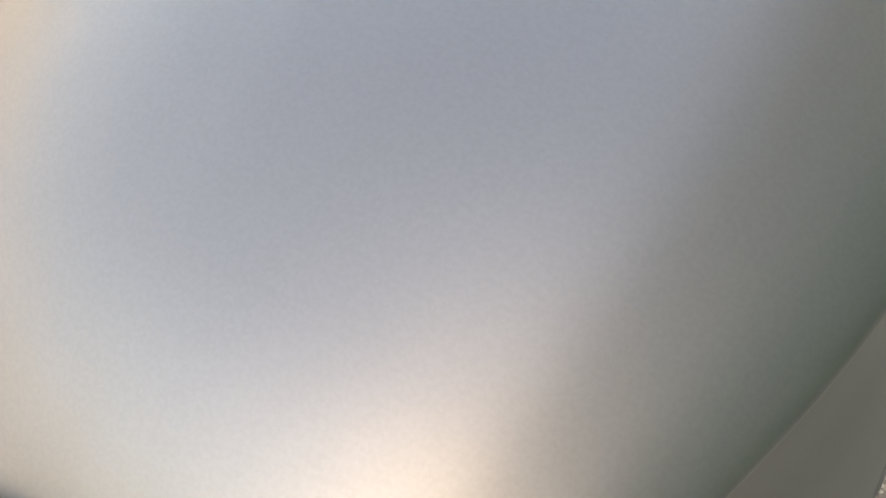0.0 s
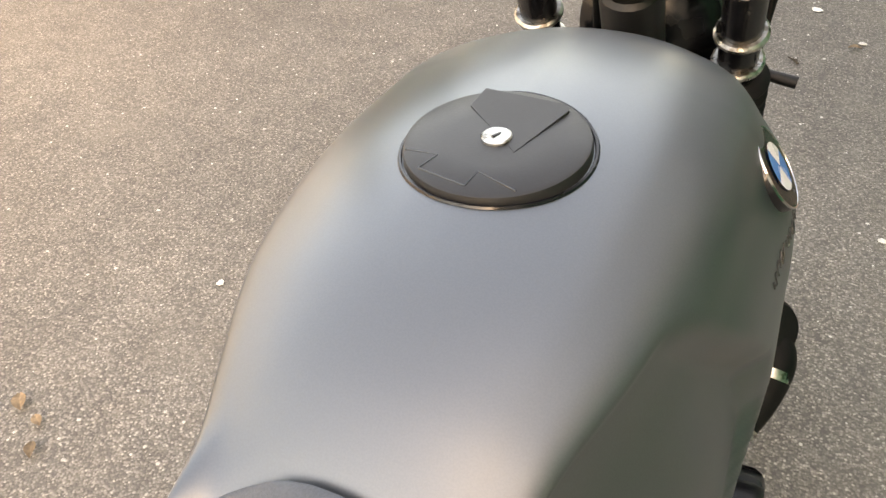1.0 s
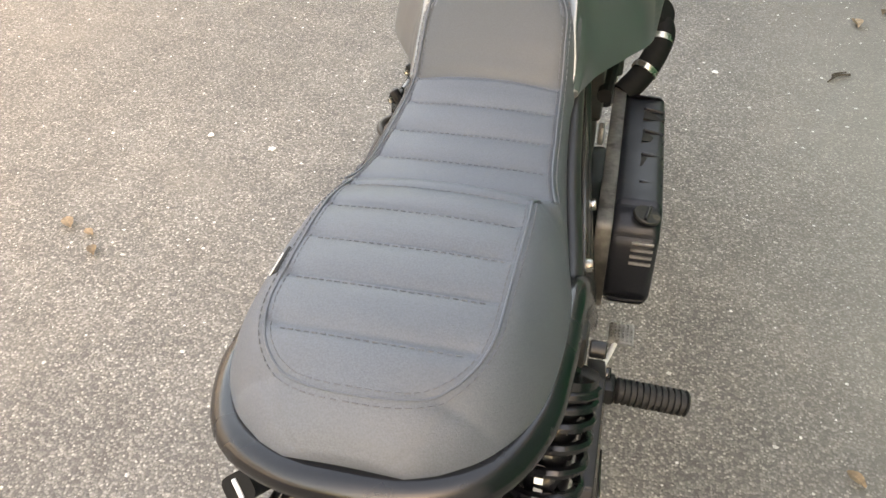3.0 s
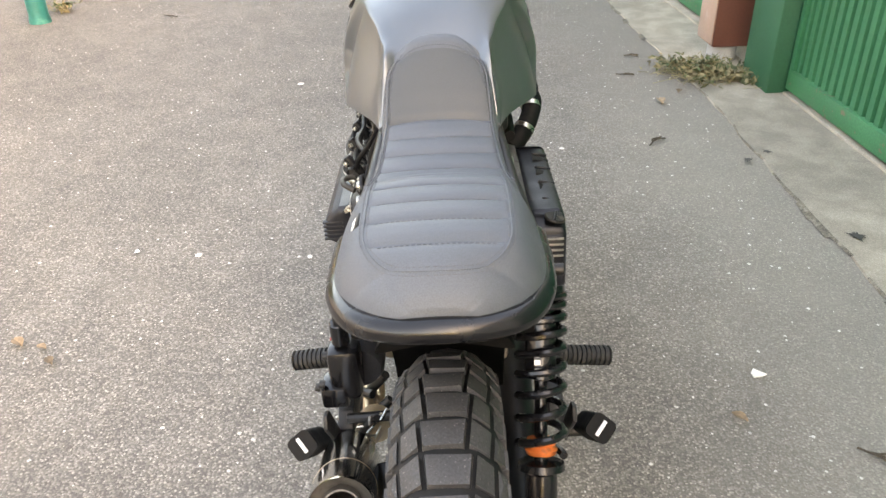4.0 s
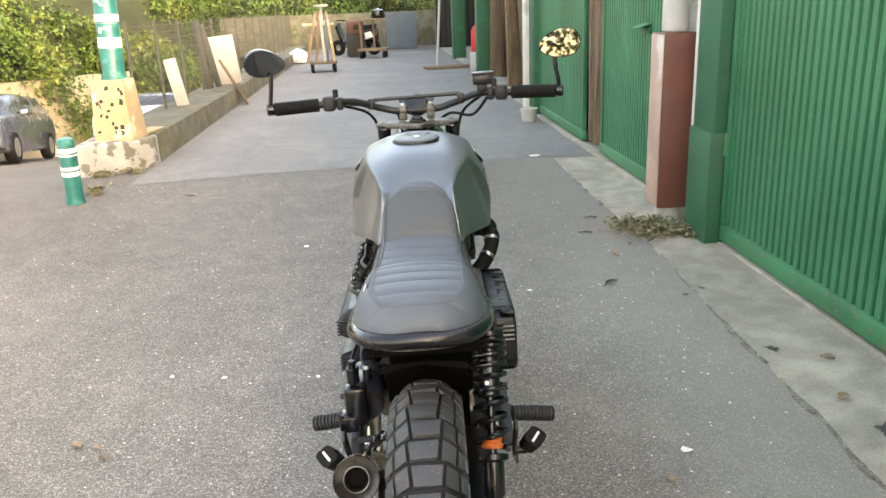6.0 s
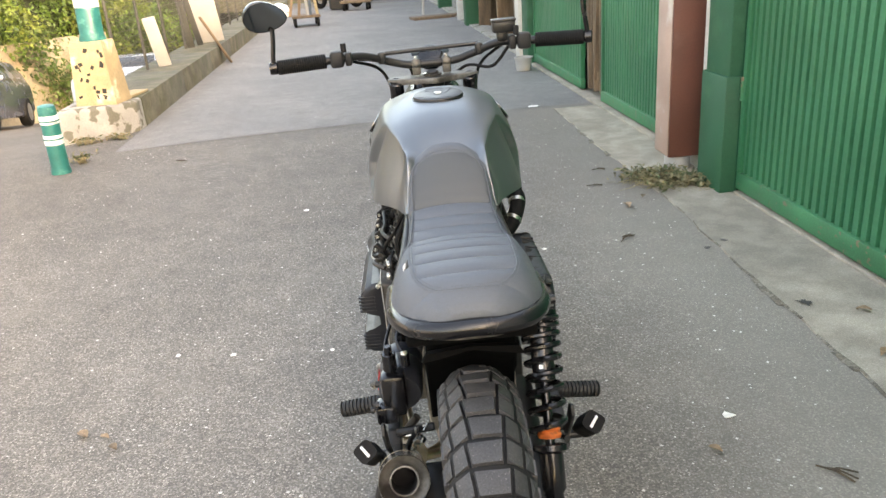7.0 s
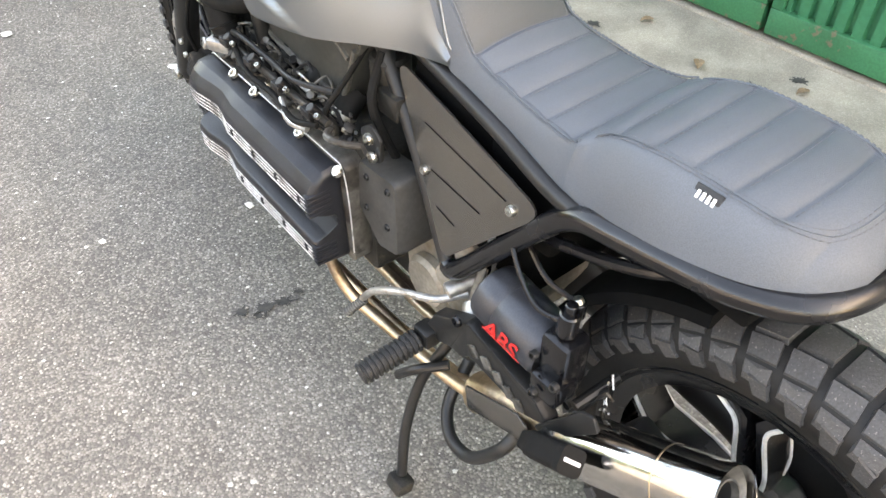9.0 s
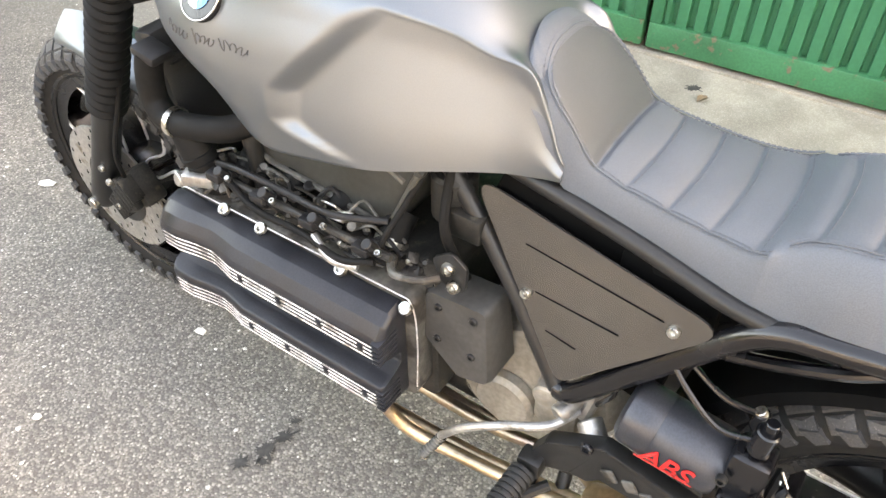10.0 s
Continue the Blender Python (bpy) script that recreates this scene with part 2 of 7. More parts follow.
M_WOOD = mat("weathered_timber", (0.17, 0.115, 0.072), rough=0.8, vary=0.3, scale=4, grain=0.2, grain_scale=40, bump=0.3, bump_scale=40, aniso=(6, 6, 0.6), per_piece=0.35)
M_BOARD = mat("pale_board", (0.36, 0.35, 0.33), rough=0.8, vary=0.08, scale=3, second=(0.42, 0.34, 0.24), second_scale=2)
M_LEAF = mat("sunlit_foliage", (0.048, 0.094, 0.015), rough=0.55, vary=0.5, scale=1.2, grain=0.3, grain_scale=9, second=(0.105, 0.135, 0.024), second_scale=0.9, second_at=0.5)
M_WEED = mat("weed_green", (0.06, 0.085, 0.03), rough=0.7, vary=0.35, scale=30, second=(0.24, 0.20, 0.11), second_scale=25, second_at=0.42)
M_STRAW = mat("dry_stalks", (0.27, 0.23, 0.13), rough=0.8, vary=0.3, scale=30)
M_DRYLEAF = mat("dry_leaf", (0.22, 0.15, 0.09), rough=0.8, vary=0.3, scale=60, per_piece=0.4)
M_TWIG = mat("dark_twig", (0.06, 0.045, 0.03), rough=0.9, vary=0.3, scale=60)
M_CHIP = mat("pale_stone_chip", (0.55, 0.53, 0.48), rough=0.8, vary=0.2, scale=80)
M_PAPER = mat("paper_scrap", (0.72, 0.70, 0.64), rough=0.8, vary=0.1, scale=40, per_piece=0.15)
M_CAR = mat("grey_blue_car_paint", (0.13, 0.15, 0.20), rough=0.25, metal=0.5, vary=0.05, scale=3, coat=0.6)
M_CAR2 = mat("white_car_paint", (0.3, 0.33, 0.38), rough=0.3, vary=0.05, scale=3, coat=0.5)
M_GLASS_DARK = mat("tinted_car_glass", (0.03, 0.035, 0.04), rough=0.08, vary=0.1, scale=2, spec=0.8)
M_STONEWALL = mat("sandy_retaining_wall", (0.25, 0.22, 0.165), rough=0.95, vary=0.15, scale=1.2, grain=0.15, grain_scale=20, bump=0.6, bump_scale=20, second=(0.32, 0.27, 0.19), second_scale=1.5)
M_WIRE = mat("dark_fence_wire", (0.05, 0.05, 0.045), rough=0.6, vary=0.2, scale=20)
# near-black for shade in openings and brick holes, and for the machine's frame
M_DARK = mat("dark_shade_and_frame", (0.03, 0.028, 0.025), rough=0.9, vary=0.2, scale=3)
M_BIN = mat("slate_blue_bin", (0.06, 0.09, 0.115), rough=0.5, vary=0.1, scale=4)
M_DULL = mat("dull_cast_metal", (0.13, 0.125, 0.115), rough=0.55, metal=0.6, vary=0.3, scale=25, grain=0.15, bump=0.2, bump_scale=400, second=(0.05, 0.045, 0.04), second_scale=18, second_at=0.5)
M_BLOT = mat("dried_oil", (0.045, 0.042, 0.038), rough=0.75, vary=0.3, scale=60)
M_STRIPE = mat("machined_bright_edge", (0.66, 0.66, 0.65), rough=0.42, metal=0.5, vary=0.2, scale=30, grain=0.12, second=(0.28, 0.27, 0.25), second_scale=40, second_at=0.55)
M_SPOKE = mat("machined_spoke_edge", (0.62, 0.61, 0.59), rough=0.5, metal=0.3, vary=0.12, scale=30, grain=0.08)
M_COVER = mat("dark_grey_cover_plastic", (0.042, 0.041, 0.039), rough=0.52, vary=0.12, scale=16, grain=0.12, bump=0.08, bump_scale=500, spec=0.35)
# near-black that puts the deep shade under the seat and in slots into colour
M_VOID = mat("matt_black_shade", (0.0035, 0.0035, 0.0035), rough=0.9, spec=0.08, vary=0.2, scale=20, grain=0.1)
M_PEG = mat("worn_peg_rubber", (0.022, 0.022, 0.022), rough=0.6, spec=0.3, vary=0.25, scale=40, grain=0.15, second=(0.05, 0.05, 0.048), second_scale=60, second_at=0.6)
M_JOINT = mat("dusty_joint_soil", (0.125, 0.110, 0.086), rough=0.95, vary=0.4, scale=14, grain=0.3, grain_scale=120, bump=0.5, bump_scale=120, second=(0.20, 0.18, 0.145), second_scale=18, second_at=0.5)
# soot of the silencer bore, and painted shade of the crank cover pockets
M_SOOT_POCKET = mat("soot_and_pocket_shade", (0.012, 0.011, 0.010), rough=0.8, vary=0.3, scale=40)
M_AIRBOX = mat("dusty_black_plastic", (0.036, 0.037, 0.034), rough=0.48, vary=0.15, scale=14, grain=0.12, bump=0.08, bump_scale=500)
M_WORN_EDGE = mat("scuffed_plastic_edge", (0.075, 0.073, 0.066), rough=0.5, vary=0.25, scale=30, grain=0.15)
# earth darkened in colour to give the deep shade between the leaves
M_EARTH_SHADE = mat("dark_earth_leaf_shade", (0.018, 0.026, 0.011), rough=0.95, vary=0.4, scale=2, bump=0.5, bump_scale=6)
M_MIRROR = bpy.data.materials.new("mirror_glass")
M_MIRROR.use_nodes = True
_b = M_MIRROR.node_tree.nodes["Principled BSDF"]
_b.inputs["Base Color"].default_value, _b.inputs["Metallic"].default_value, _b.inputs["Roughness"].default_value = (0.21, 0.22, 0.22, 1), 1.0, 0.02


# ---------------------------------------------------------------- mesh tools
def part(name, bm, material, parent=None, label="", smooth=35.0):
    """Link a bmesh as one mesh object under a thing or under a part."""
    me = bpy.data.meshes.new(name)
    bmesh.ops.recalc_face_normals(bm, faces=bm.faces)
    for f in bm.faces:
        f.smooth = True
    bm.to_mesh(me)
    bm.free()
    for m in material if isinstance(material, (list, tuple)) else [material]:
        me.materials.append(m)
    if len(me.polygons):
        me.set_sharp_from_angle(angle=radians(smooth))
    ob = new(name, me)
    ob.parent = parent
    if label:
        tagged(ob, label)
    return ob


def share(name, me, parent, m):
    """Another object on the same mesh."""
    ob = new(name, me)
    ob.parent = parent
    ob.matrix_basis = m
    return ob


def thing(name, label, category, m=None, group="", kind=""):
    ob = new(name)
    ob.empty_display_size = 0.1
    if m is not None:
        ob.matrix_world = m
    return tagged(ob, label, category, group, kind)


def loft(bm, rings, closed=True, caps=True, mi=0):
    rows = [[bm.verts.new(p) for p in ring] for ring in rings]
    n = len(rows[0])
    for a, b in zip(rows, rows[1:]):
        for i in range(n if closed else n - 1):
            j = (i + 1) % n
            bm.faces.new((a[i], a[j], b[j], b[i])).material_index = mi
    if caps and closed:
        bm.faces.new(rows[0][::-1]).material_index = mi
        bm.faces.new(rows[-1]).material_index = mi
    return rows


def spline(pts, steps=8):
    """Catmull-Rom through the points."""
    pts = [Vector(p) for p in pts]
    if len(pts) < 3:
        return pts
    ext = [2 * pts[0] - pts[1]] + pts + [2 * pts[-1] - pts[-2]]
    out = []
    for i in range(1, len(ext) - 2):
        p0, p1, p2, p3 = ext[i - 1:i + 3]
        for k in range(steps):
            t = k / steps
            out.append(0.5 * (2 * p1 + (p2 - p0) * t + (2 * p0 - 5 * p1 + 4 * p2 - p3) * t * t + (3 * p1 - p0 - 3 * p2 + p3) * t ** 3))
    out.append(pts[-1])
    return out


def tube(bm, pts, r, n=12, steps=8, caps=True, mi=0, flat=1.0):
    path = spline(pts, steps)
    m = len(path)
    rs = r if isinstance(r, (list, tuple)) else [r] * len(pts)
    rr = [float(np.interp(i / max(1, m - 1) * (len(rs) - 1), range(len(rs)), rs)) for i in range(m)]
    rings, up = [], None
    for i, p in enumerate(path):
        d = (path[min(i + 1, m - 1)] - path[max(i - 1, 0)]).normalized()
        if up is None:
            up = Vector((0, 0, 1)) if abs(d.z) < 0.9 else Vector((1, 0, 0))
        a = d.cross(up).normalized()
        up = a.cross(d).normalized()
        rings.append([p + rr[i] * (math.cos(2 * math.pi * k / n) * a + flat * math.sin(2 * math.pi * k / n) * up) for k in range(n)])
    loft(bm, rings, True, caps, mi)


def frame_of(d, up=(0, 0, 1)):
    """A turn whose z runs along d."""
    return Vector(d).to_track_quat("Z", "Y").to_matrix().to_4x4()


def lathe(bm, profile, n=32, m=None, mi=0, arc=2 * math.pi):
    """Revolve (radius, height) about z, then lay it by m."""
    m = m or Matrix()
    rings = []
    for r, h in profile:
        rings.append([m @ Vector((max(r, 1e-5) * math.cos(2 * math.pi * k / n), max(r, 1e-5) * math.sin(2 * math.pi * k / n), h)) for k in range(n)])
    rows = loft(bm, rings, True, False, mi)
    for (r, _), row in ((profile[0], rows[0]), (profile[-1], rows[-1])):
        if r < 1e-4:
            bm.faces.new(row).material_index = mi


def rod(bm, a, b, r, n=12, mi=0, chamfer=0.15):
    a, b = Vector(a), Vector(b)
    h = (b - a).length
    c = min(r * chamfer, h * 0.3)
    lathe(bm, [(0, 0), (r - c, 0), (r, c), (r, h - c), (r - c, h), (0, h)], n, Matrix.Translation(a) @ frame_of(b - a), mi)


def rbox(bm, centre, size, bevel=0.004, m=None, mi=0, seg=2):
    sub = bmesh.new()
    bmesh.ops.create_cube(sub, size=1.0)
    bmesh.ops.scale(sub, vec=size, verts=sub.verts)
    if bevel:
        bmesh.ops.bevel(sub, geom=list(sub.edges), offset=min(bevel, min(size) * 0.45), segments=seg, affect="EDGES", profile=0.5)
    t = Matrix.Translation(centre) @ (m or Matrix())
    vs = {v: bm.verts.new(t @ v.co) for v in sub.verts}
    for f in sub.faces:
        bm.faces.new([vs[v] for v in f.verts]).material_index = mi
    sub.free()


def prism(bm, poly, a, b, axis="x", bevel=0.003, mi=0, seg=2):
    """Extrude a polygon given in the two other axes from a to b along an axis, with rounded edges."""
    def at(p, h):
        u, v = p
        return {"x": (h, u, v), "y": (u, h, v), "z": (u, v, h)}[axis]
    sub = bmesh.new()
    lo = [sub.verts.new(at(p, a)) for p in poly]
    hi = [sub.verts.new(at(p, b)) for p in poly]
    n = len(poly)
    sub.faces.new(lo[::-1])
    sub.faces.new(hi)
    for i in range(n):
        sub.faces.new((lo[i], lo[(i + 1) % n], hi[(i + 1) % n], hi[i]))
    bmesh.ops.recalc_face_normals(sub, faces=sub.faces)
    if bevel:
        bmesh.ops.bevel(sub, geom=list(sub.edges), offset=bevel, segments=seg, affect="EDGES", profile=0.5)
    vs = {v: bm.verts.new(v.co) for v in sub.verts}
    for f in sub.faces:
        bm.faces.new([vs[v] for v in f.verts]).material_index = mi
    sub.free()


def rounded(poly, r, k=4):
    """A polygon with its corners rounded."""
    out, n = [], len(poly)
    for i in range(n):
        p, q, s = (Vector(poly[i - 1]), Vector(poly[i]), Vector(poly[(i + 1) % n]))
        a, b = (p - q).normalized(), (s - q).normalized()
        half = max(0.2, a.angle(b) / 2)
        d = min(r / math.tan(half), (p - q).length * 0.45, (s - q).length * 0.45)
        for j in range(k + 1):
            t = j / k
            out.append(tuple((1 - t) ** 2 * (q + a * d) + 2 * t * (1 - t) * q + t * t * (q + b * d)))
    return out


def mirror_x(bm):
    bmesh.ops.scale(bm, vec=(-1, 1, 1), verts=bm.verts)
    bmesh.ops.reverse_faces(bm, faces=bm.faces)


def bolt(name, at, d, r, h, material, parent, label="", socket=True):
    bm = bmesh.new()
    p = [(0, 0), (r, 0), (r, h * 0.6), (r * 0.85, h), (r * 0.5, h)]
    p += [(r * 0.48, h * 0.4), (0, h * 0.4)] if socket else [(0, h)]
    lathe(bm, p, 14, Matrix.Translation(at) @ frame_of(d))
    return part(name, bm, material, parent, label)


def smoothstep(a, b, x):
    t = min(1.0, max(0.0, (x - a) / (b - a)))
    return t * t * (3 - 2 * t)


def curve(keys, x):
    """A smooth value between (x, value) keys."""
    xs, vs = [k[0] for k in keys], [k[1] for k in keys]
    if x <= xs[0]:
        return vs[0]
    if x >= xs[-1]:
        return vs[-1]
    i = next(j for j in range(len(xs) - 1) if xs[j] <= x <= xs[j + 1])

    def slope(j):
        if j in (0, len(xs) - 1):
            a, b = (0, 1) if j == 0 else (len(xs) - 2, len(xs) - 1)
            return (vs[b] - vs[a]) / (xs[b] - xs[a])
        return (vs[j + 1] - vs[j - 1]) / (xs[j + 1] - xs[j - 1])
    h = xs[i + 1] - xs[i]
    t = (x - xs[i]) / h
    return ((2 * t ** 3 - 3 * t ** 2 + 1) * vs[i] + (t ** 3 - 2 * t ** 2 + t) * h * slope(i)
            + (-2 * t ** 3 + 3 * t ** 2) * vs[i + 1] + (t ** 3 - t ** 2) * h * slope(i + 1))


# ---------------------------------------------------------------- ground
def kerb_x(y):
    """The road-side face of the low kerb wall."""
    return -2.60 - 0.073 * (y - 5.2)


def ground_z(x, y):
    side = smoothstep(0.15, 1.6, kerb_x(max(y, 4.0)) - x)
    fall = min(2.3, 0.145 * max(0.0, y - 4.2))
    return -fall * side


def build_ground():
    xs = sorted({-420, -200, -90, -50, -30, -20, *[-16 + 0.5 * i for i in range(25)], *[-4.2 + 0.2 * i for i in range(10)], -2.2, -1, 0, 1, 1.5, 4, 10, 30, 80, 200, 420})
    ys = sorted({-420, -200, -80, -30, -10, -3, 0, *[1 + 0.5 * i for i in range(60)], 40, 60, 100, 200, 420})
    bm = bmesh.new()
    rows = [[bm.verts.new((x, y, ground_z(x, y))) for x in xs] for y in ys]
    for a, b in zip(rows, rows[1:]):
        for i in range(len(xs) - 1):
            bm.faces.new((a[i], a[i + 1], b[i + 1], b[i]))
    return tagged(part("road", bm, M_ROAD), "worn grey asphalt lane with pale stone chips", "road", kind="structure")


build_ground()
# paler resurfaced stretch of the lane, laid a few millimetres proud of the old asphalt
bm = bmesh.new()
edge_near = [(-2.55, 4.55), (-1.6, 4.78), (-0.6, 4.95), (0.2, 5.02), (1.02, 5.06), (1.52, 5.08)]
lo = [bm.verts.new((x, y, 0.004)) for x, y in edge_near]
hi = [bm.verts.new((kerb_x(24) + (1.4 - kerb_x(24)) * i / 5, 24, 0.004)) for i in range(6)]
mid = [bm.verts.new((max(kerb_x(8.0), -2.95) + (1.45 + 2.95) * i / 5, 8.0, 0.004)) for i in range(6)]
for a, b in ((lo, mid), (mid, hi)):
    for i in range(5):
        bm.faces.new((a[i], a[i + 1], b[i + 1], b[i]))
tagged(part("resurfaced_road", bm, M_ROAD_FAR), "pale grey resurfaced stretch of the lane", "road", kind="structure")

# unseen wall, added to keep the low left sky off the tank
bm = bmesh.new()
prism(bm, [(-8.0, -15.0), (-7.6, -15.0), (-7.6, 7.0), (-8.0, 7.0)], -1.0, 3.3, "z", 0.03)
tagged(part("wall_west", bm, M_RENDER), "added unseen grey wall that screens the low sky on the left", "wall", kind="structure")

# concrete apron before the garages, with an open joint towards the road
bm = bmesh.new()
jagged = [(1.165 - 0.05 * max(0.0, y - 2.1) + 0.008 * math.sin(3.1 * y) + 0.006 * math.sin(17 * y) + 0.004 * math.sin(41 * y), y) for y in [-6 + 0.12 * i for i in range(92)]]
lo = [bm.verts.new((x, y, 0.006 + 0.002 * math.sin(9 * y))) for x, y in jagged]
hi = [bm.verts.new((1.95, y, 0.02)) for x, y in jagged]
dn = [bm.verts.new((x - 0.004, y, -0.01)) for x, y in jagged]
for i in range(len(jagged) - 1):
    bm.faces.new((lo[i], hi[i], hi[i + 1], lo[i + 1]))
    bm.faces.new((dn[i], lo[i], lo[i + 1], dn[i + 1]))
tagged(part("apron", bm, M_APRON), "stained concrete apron before the green garage doors", "pavement", kind="structure")
bm = bmesh.new()
rnd = random.Random(4)
for i in range(0, len(jagged) - 1):
    x, y = jagged[i]
    w = 0.004 + 0.022 * max(0.1, math.sin(2.3 * y) + 0.4) * rnd.random()
    p = [(x - w, y, 0.0045), (x + 0.003, y, 0.009), (jagged[i + 1][0] + 0.003, jagged[i + 1][1], 0.009), (jagged[i + 1][0] - w * 0.7, jagged[i + 1][1], 0.0045)]
    if rnd.random() < 0.55:
        bm.faces.new([bm.verts.new(q) for q in p])
tagged(part("joint_dirt", bm, M_JOINT), "dark soil in the joint beside the apron", "soil", kind="structure")


# ---------------------------------------------------------------- garages
GAR = pose(1.53, 2.28, 0, 0, 0, 2.86)      # local y runs along the wall, local x into the building


def corrugated(bm, y0, y1, z0, z1, x=0.0, pitch=0.060, depth=0.020):
    """A sheet with upright ribs, thick enough to have a back."""
    prof, y = [], y0
    while y < y1 - 1e-6:
        for f, d in ((0.0, 0), (0.56, 0), (0.66, depth), (0.90, depth)):
            yy = y + f * pitch
            if yy < y1:
                prof.append((yy, x + d))
        y += pitch
    prof.append((y1, x))
    a = [bm.verts.new((px, py, z0)) for py, px in prof]
    b = [bm.verts.new((px, py, z1)) for py, px in prof]
    for i in range(len(prof) - 1):
        bm.faces.new((a[i], a[i + 1], b[i + 1], b[i]))
    c = [bm.verts.new((x + 0.03, py, z)) for py, z in ((y0, z0), (y1, z0), (y1, z1), (y0, z1))]
    bm.faces.new(c)


def gate_leaf(parent, y0, y1, z1=2.7, x=0.0, handle=None, box=True):
    leaf = part("leaf", (bm := bmesh.new(), corrugated(bm, y0 + 0.05, y1 - 0.05, 0.13, z1 - 0.05, x))[0], M_GREEN, parent, smooth=20)
    bm = bmesh.new()
    rbox(bm, (x + 0.008, (y0 + y1) / 2, 0.085), (0.05, y1 - y0 - 0.012, 0.09), 0.006)
    part("bottom_rail", bm, M_GREEN_DIRTY, parent)
    bm = bmesh.new()
    rbox(bm, (x + 0.008, (y0 + y1) / 2, z1 - 0.03), (0.05, y1 - y0 - 0.012, 0.06), 0.006)
    part("top_rail", bm, M_GREEN, parent)
    for yy in (y0 + 0.026, y1 - 0.026):
        bm = bmesh.new()
        rbox(bm, (x + 0.006, yy, (0.13 + z1 - 0.06) / 2), (0.044, 0.04, z1 - 0.06 - 0.13), 0.005)
        part("stile", bm, M_GREEN, parent)
    return leaf


def garage():
    # masonry shell: piers, lintel band and roof; the gates stand in its openings
    H = 3.3
    shell = thing("wall_garage", "long garage building with green painted piers", "building", GAR, kind="structure")

    def block(name, x0, x1, y0, y1, z0, z1, m, bevel=0.01, label=""):
        bm = bmesh.new()
        rbox(bm, ((x0 + x1) / 2, (y0 + y1) / 2, (z0 + z1) / 2), (x1 - x0, y1 - y0, z1 - z0), bevel)
        return part(name, bm, m, shell, label)
    block("lintel", 0.0, 0.35, -14.0, 24.0, 2.72, H, M_PLASTER)
    block("rear_wall", 5.0, 5.2, -14.0, 24.0, 0.0, H, M_PLASTER)
    block("end_wall", 0.36, 4.99, -14.0, -13.8, 0.0, H, M_PLASTER)
    block("roof", -0.25, 5.4, -14.2, 24.2, H, H + 0.2, M_CONC)
    block("pier", -0.075, 0.3, 0.02, 0.30, 0.0, 2.715, M_GREEN_WALL, 0.012)
    block("pier_base", -0.092, 0.28, 0.012, 0.308, 0.0, 0.62, M_GREEN_WALL, 0.008)
    block("pier", 0.0, 0.3, 0.31, 0.80, 0.0, 2.715, M_PLASTER, 0.01)
    block("plaster_edge", -0.055, -0.002, 0.312, 0.385, 0.0, 2.715, M_PLASTER, 0.008)
    block("pier", -0.05, 0.3, -3.72, -3.50, 0.0, 2.715, M_GREEN_WALL, 0.012)
    block("pier", 0.0, 0.3, -14.0, -3.73, 0.0, 2.715, M_PLASTER, 0.012)
    block("pier", -0.02, 0.3, 5.42, 5.75, 0.0, 2.715, M_GREEN_WALL, 0.012)
    block("pier", -0.06, 0.3, 5.76, 6.0, 0.0, 2.715, M_PLASTER, 0.012)
    block("pier", -0.04, 0.3, 11.17, 11.25, 0.0, 2.715, M_GREEN_WALL, 0.012)
    block("pier", -0.04, 0.3, 11.26, 11.5, 0.0, 2.715, M_GREEN_WALL, 0.012)
    block("pier", -0.04, 0.3, 16.8, 17.2, 0.0, 2.715, M_GREEN_WALL, 0.012)
    block("pier", -0.04, 0.3, 23.5, 24.0, 0.0, 2.715, M_PLASTER, 0.012)
    # partitions and ceiling carry the store's inner shade in their dark colour
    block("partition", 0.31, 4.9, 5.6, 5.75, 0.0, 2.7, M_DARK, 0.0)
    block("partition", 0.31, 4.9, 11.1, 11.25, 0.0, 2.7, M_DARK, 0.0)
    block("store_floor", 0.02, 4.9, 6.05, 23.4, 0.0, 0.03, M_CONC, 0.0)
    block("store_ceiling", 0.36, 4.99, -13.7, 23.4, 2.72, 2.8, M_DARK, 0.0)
    block("threshold", -0.02, 0.25, -3.45, -0.0, 0.0, 0.024, M_APRON, 0.004)
    block("threshold", 0.0, 0.25, 0.85, 5.4, 0.0, 0.024, M_APRON, 0.004)
    gate = thing("garage_gate", "green ribbed steel garage gate, closed", "gate", GAR, group="garage gates")
    gate_leaf(gate, -1.74, 0.0)
    gate_leaf(gate, -3.48, -1.745)
    for z in (0.5, 1.9):
        bm = bmesh.new()
        rod(bm, (-0.012, -0.012, z), (-0.012, -0.012, z + 0.12), 0.014)
        part("hinge", bm, M_GREEN_DIRTY, gate)
    gate2 = thing("garage_gate", "green ribbed steel garage gate standing ajar", "gate", GAR, group="garage gates")
    gate_leaf(gate2, 0.83, 2.66, x=0.06)
    gate_leaf(gate2, 3.28, 5.40, x=0.06)
    bm = bmesh.new()
    rbox(bm, (0.02, 1.55, 1.13), (0.10, 0.16, 0.012), 0.004, Euler((0, radians(-18), 0)).to_matrix().to_4x4())
    rbox(bm, (0.055, 1.55, 1.10), (0.02, 0.16, 0.05), 0.004)
    part("latch_plate", bm, M_GREEN_DIRTY, gate2, "pale green latch plate")
    # timber stacked inside the gap
    rnd = random.Random(9)
    for i in range(8):
        bm = bmesh.new()
        y = 2.78 + 0.064 * i
        rbox(bm, (0.10 + 0.03 * rnd.random(), y, 1.15), (0.09, 0.035, 2.2), 0.004, Euler((radians(rnd.uniform(-5, 5)), 0, 0)).to_matrix().to_4x4())
        ob = part("stored_plank", bm, M_WOOD)
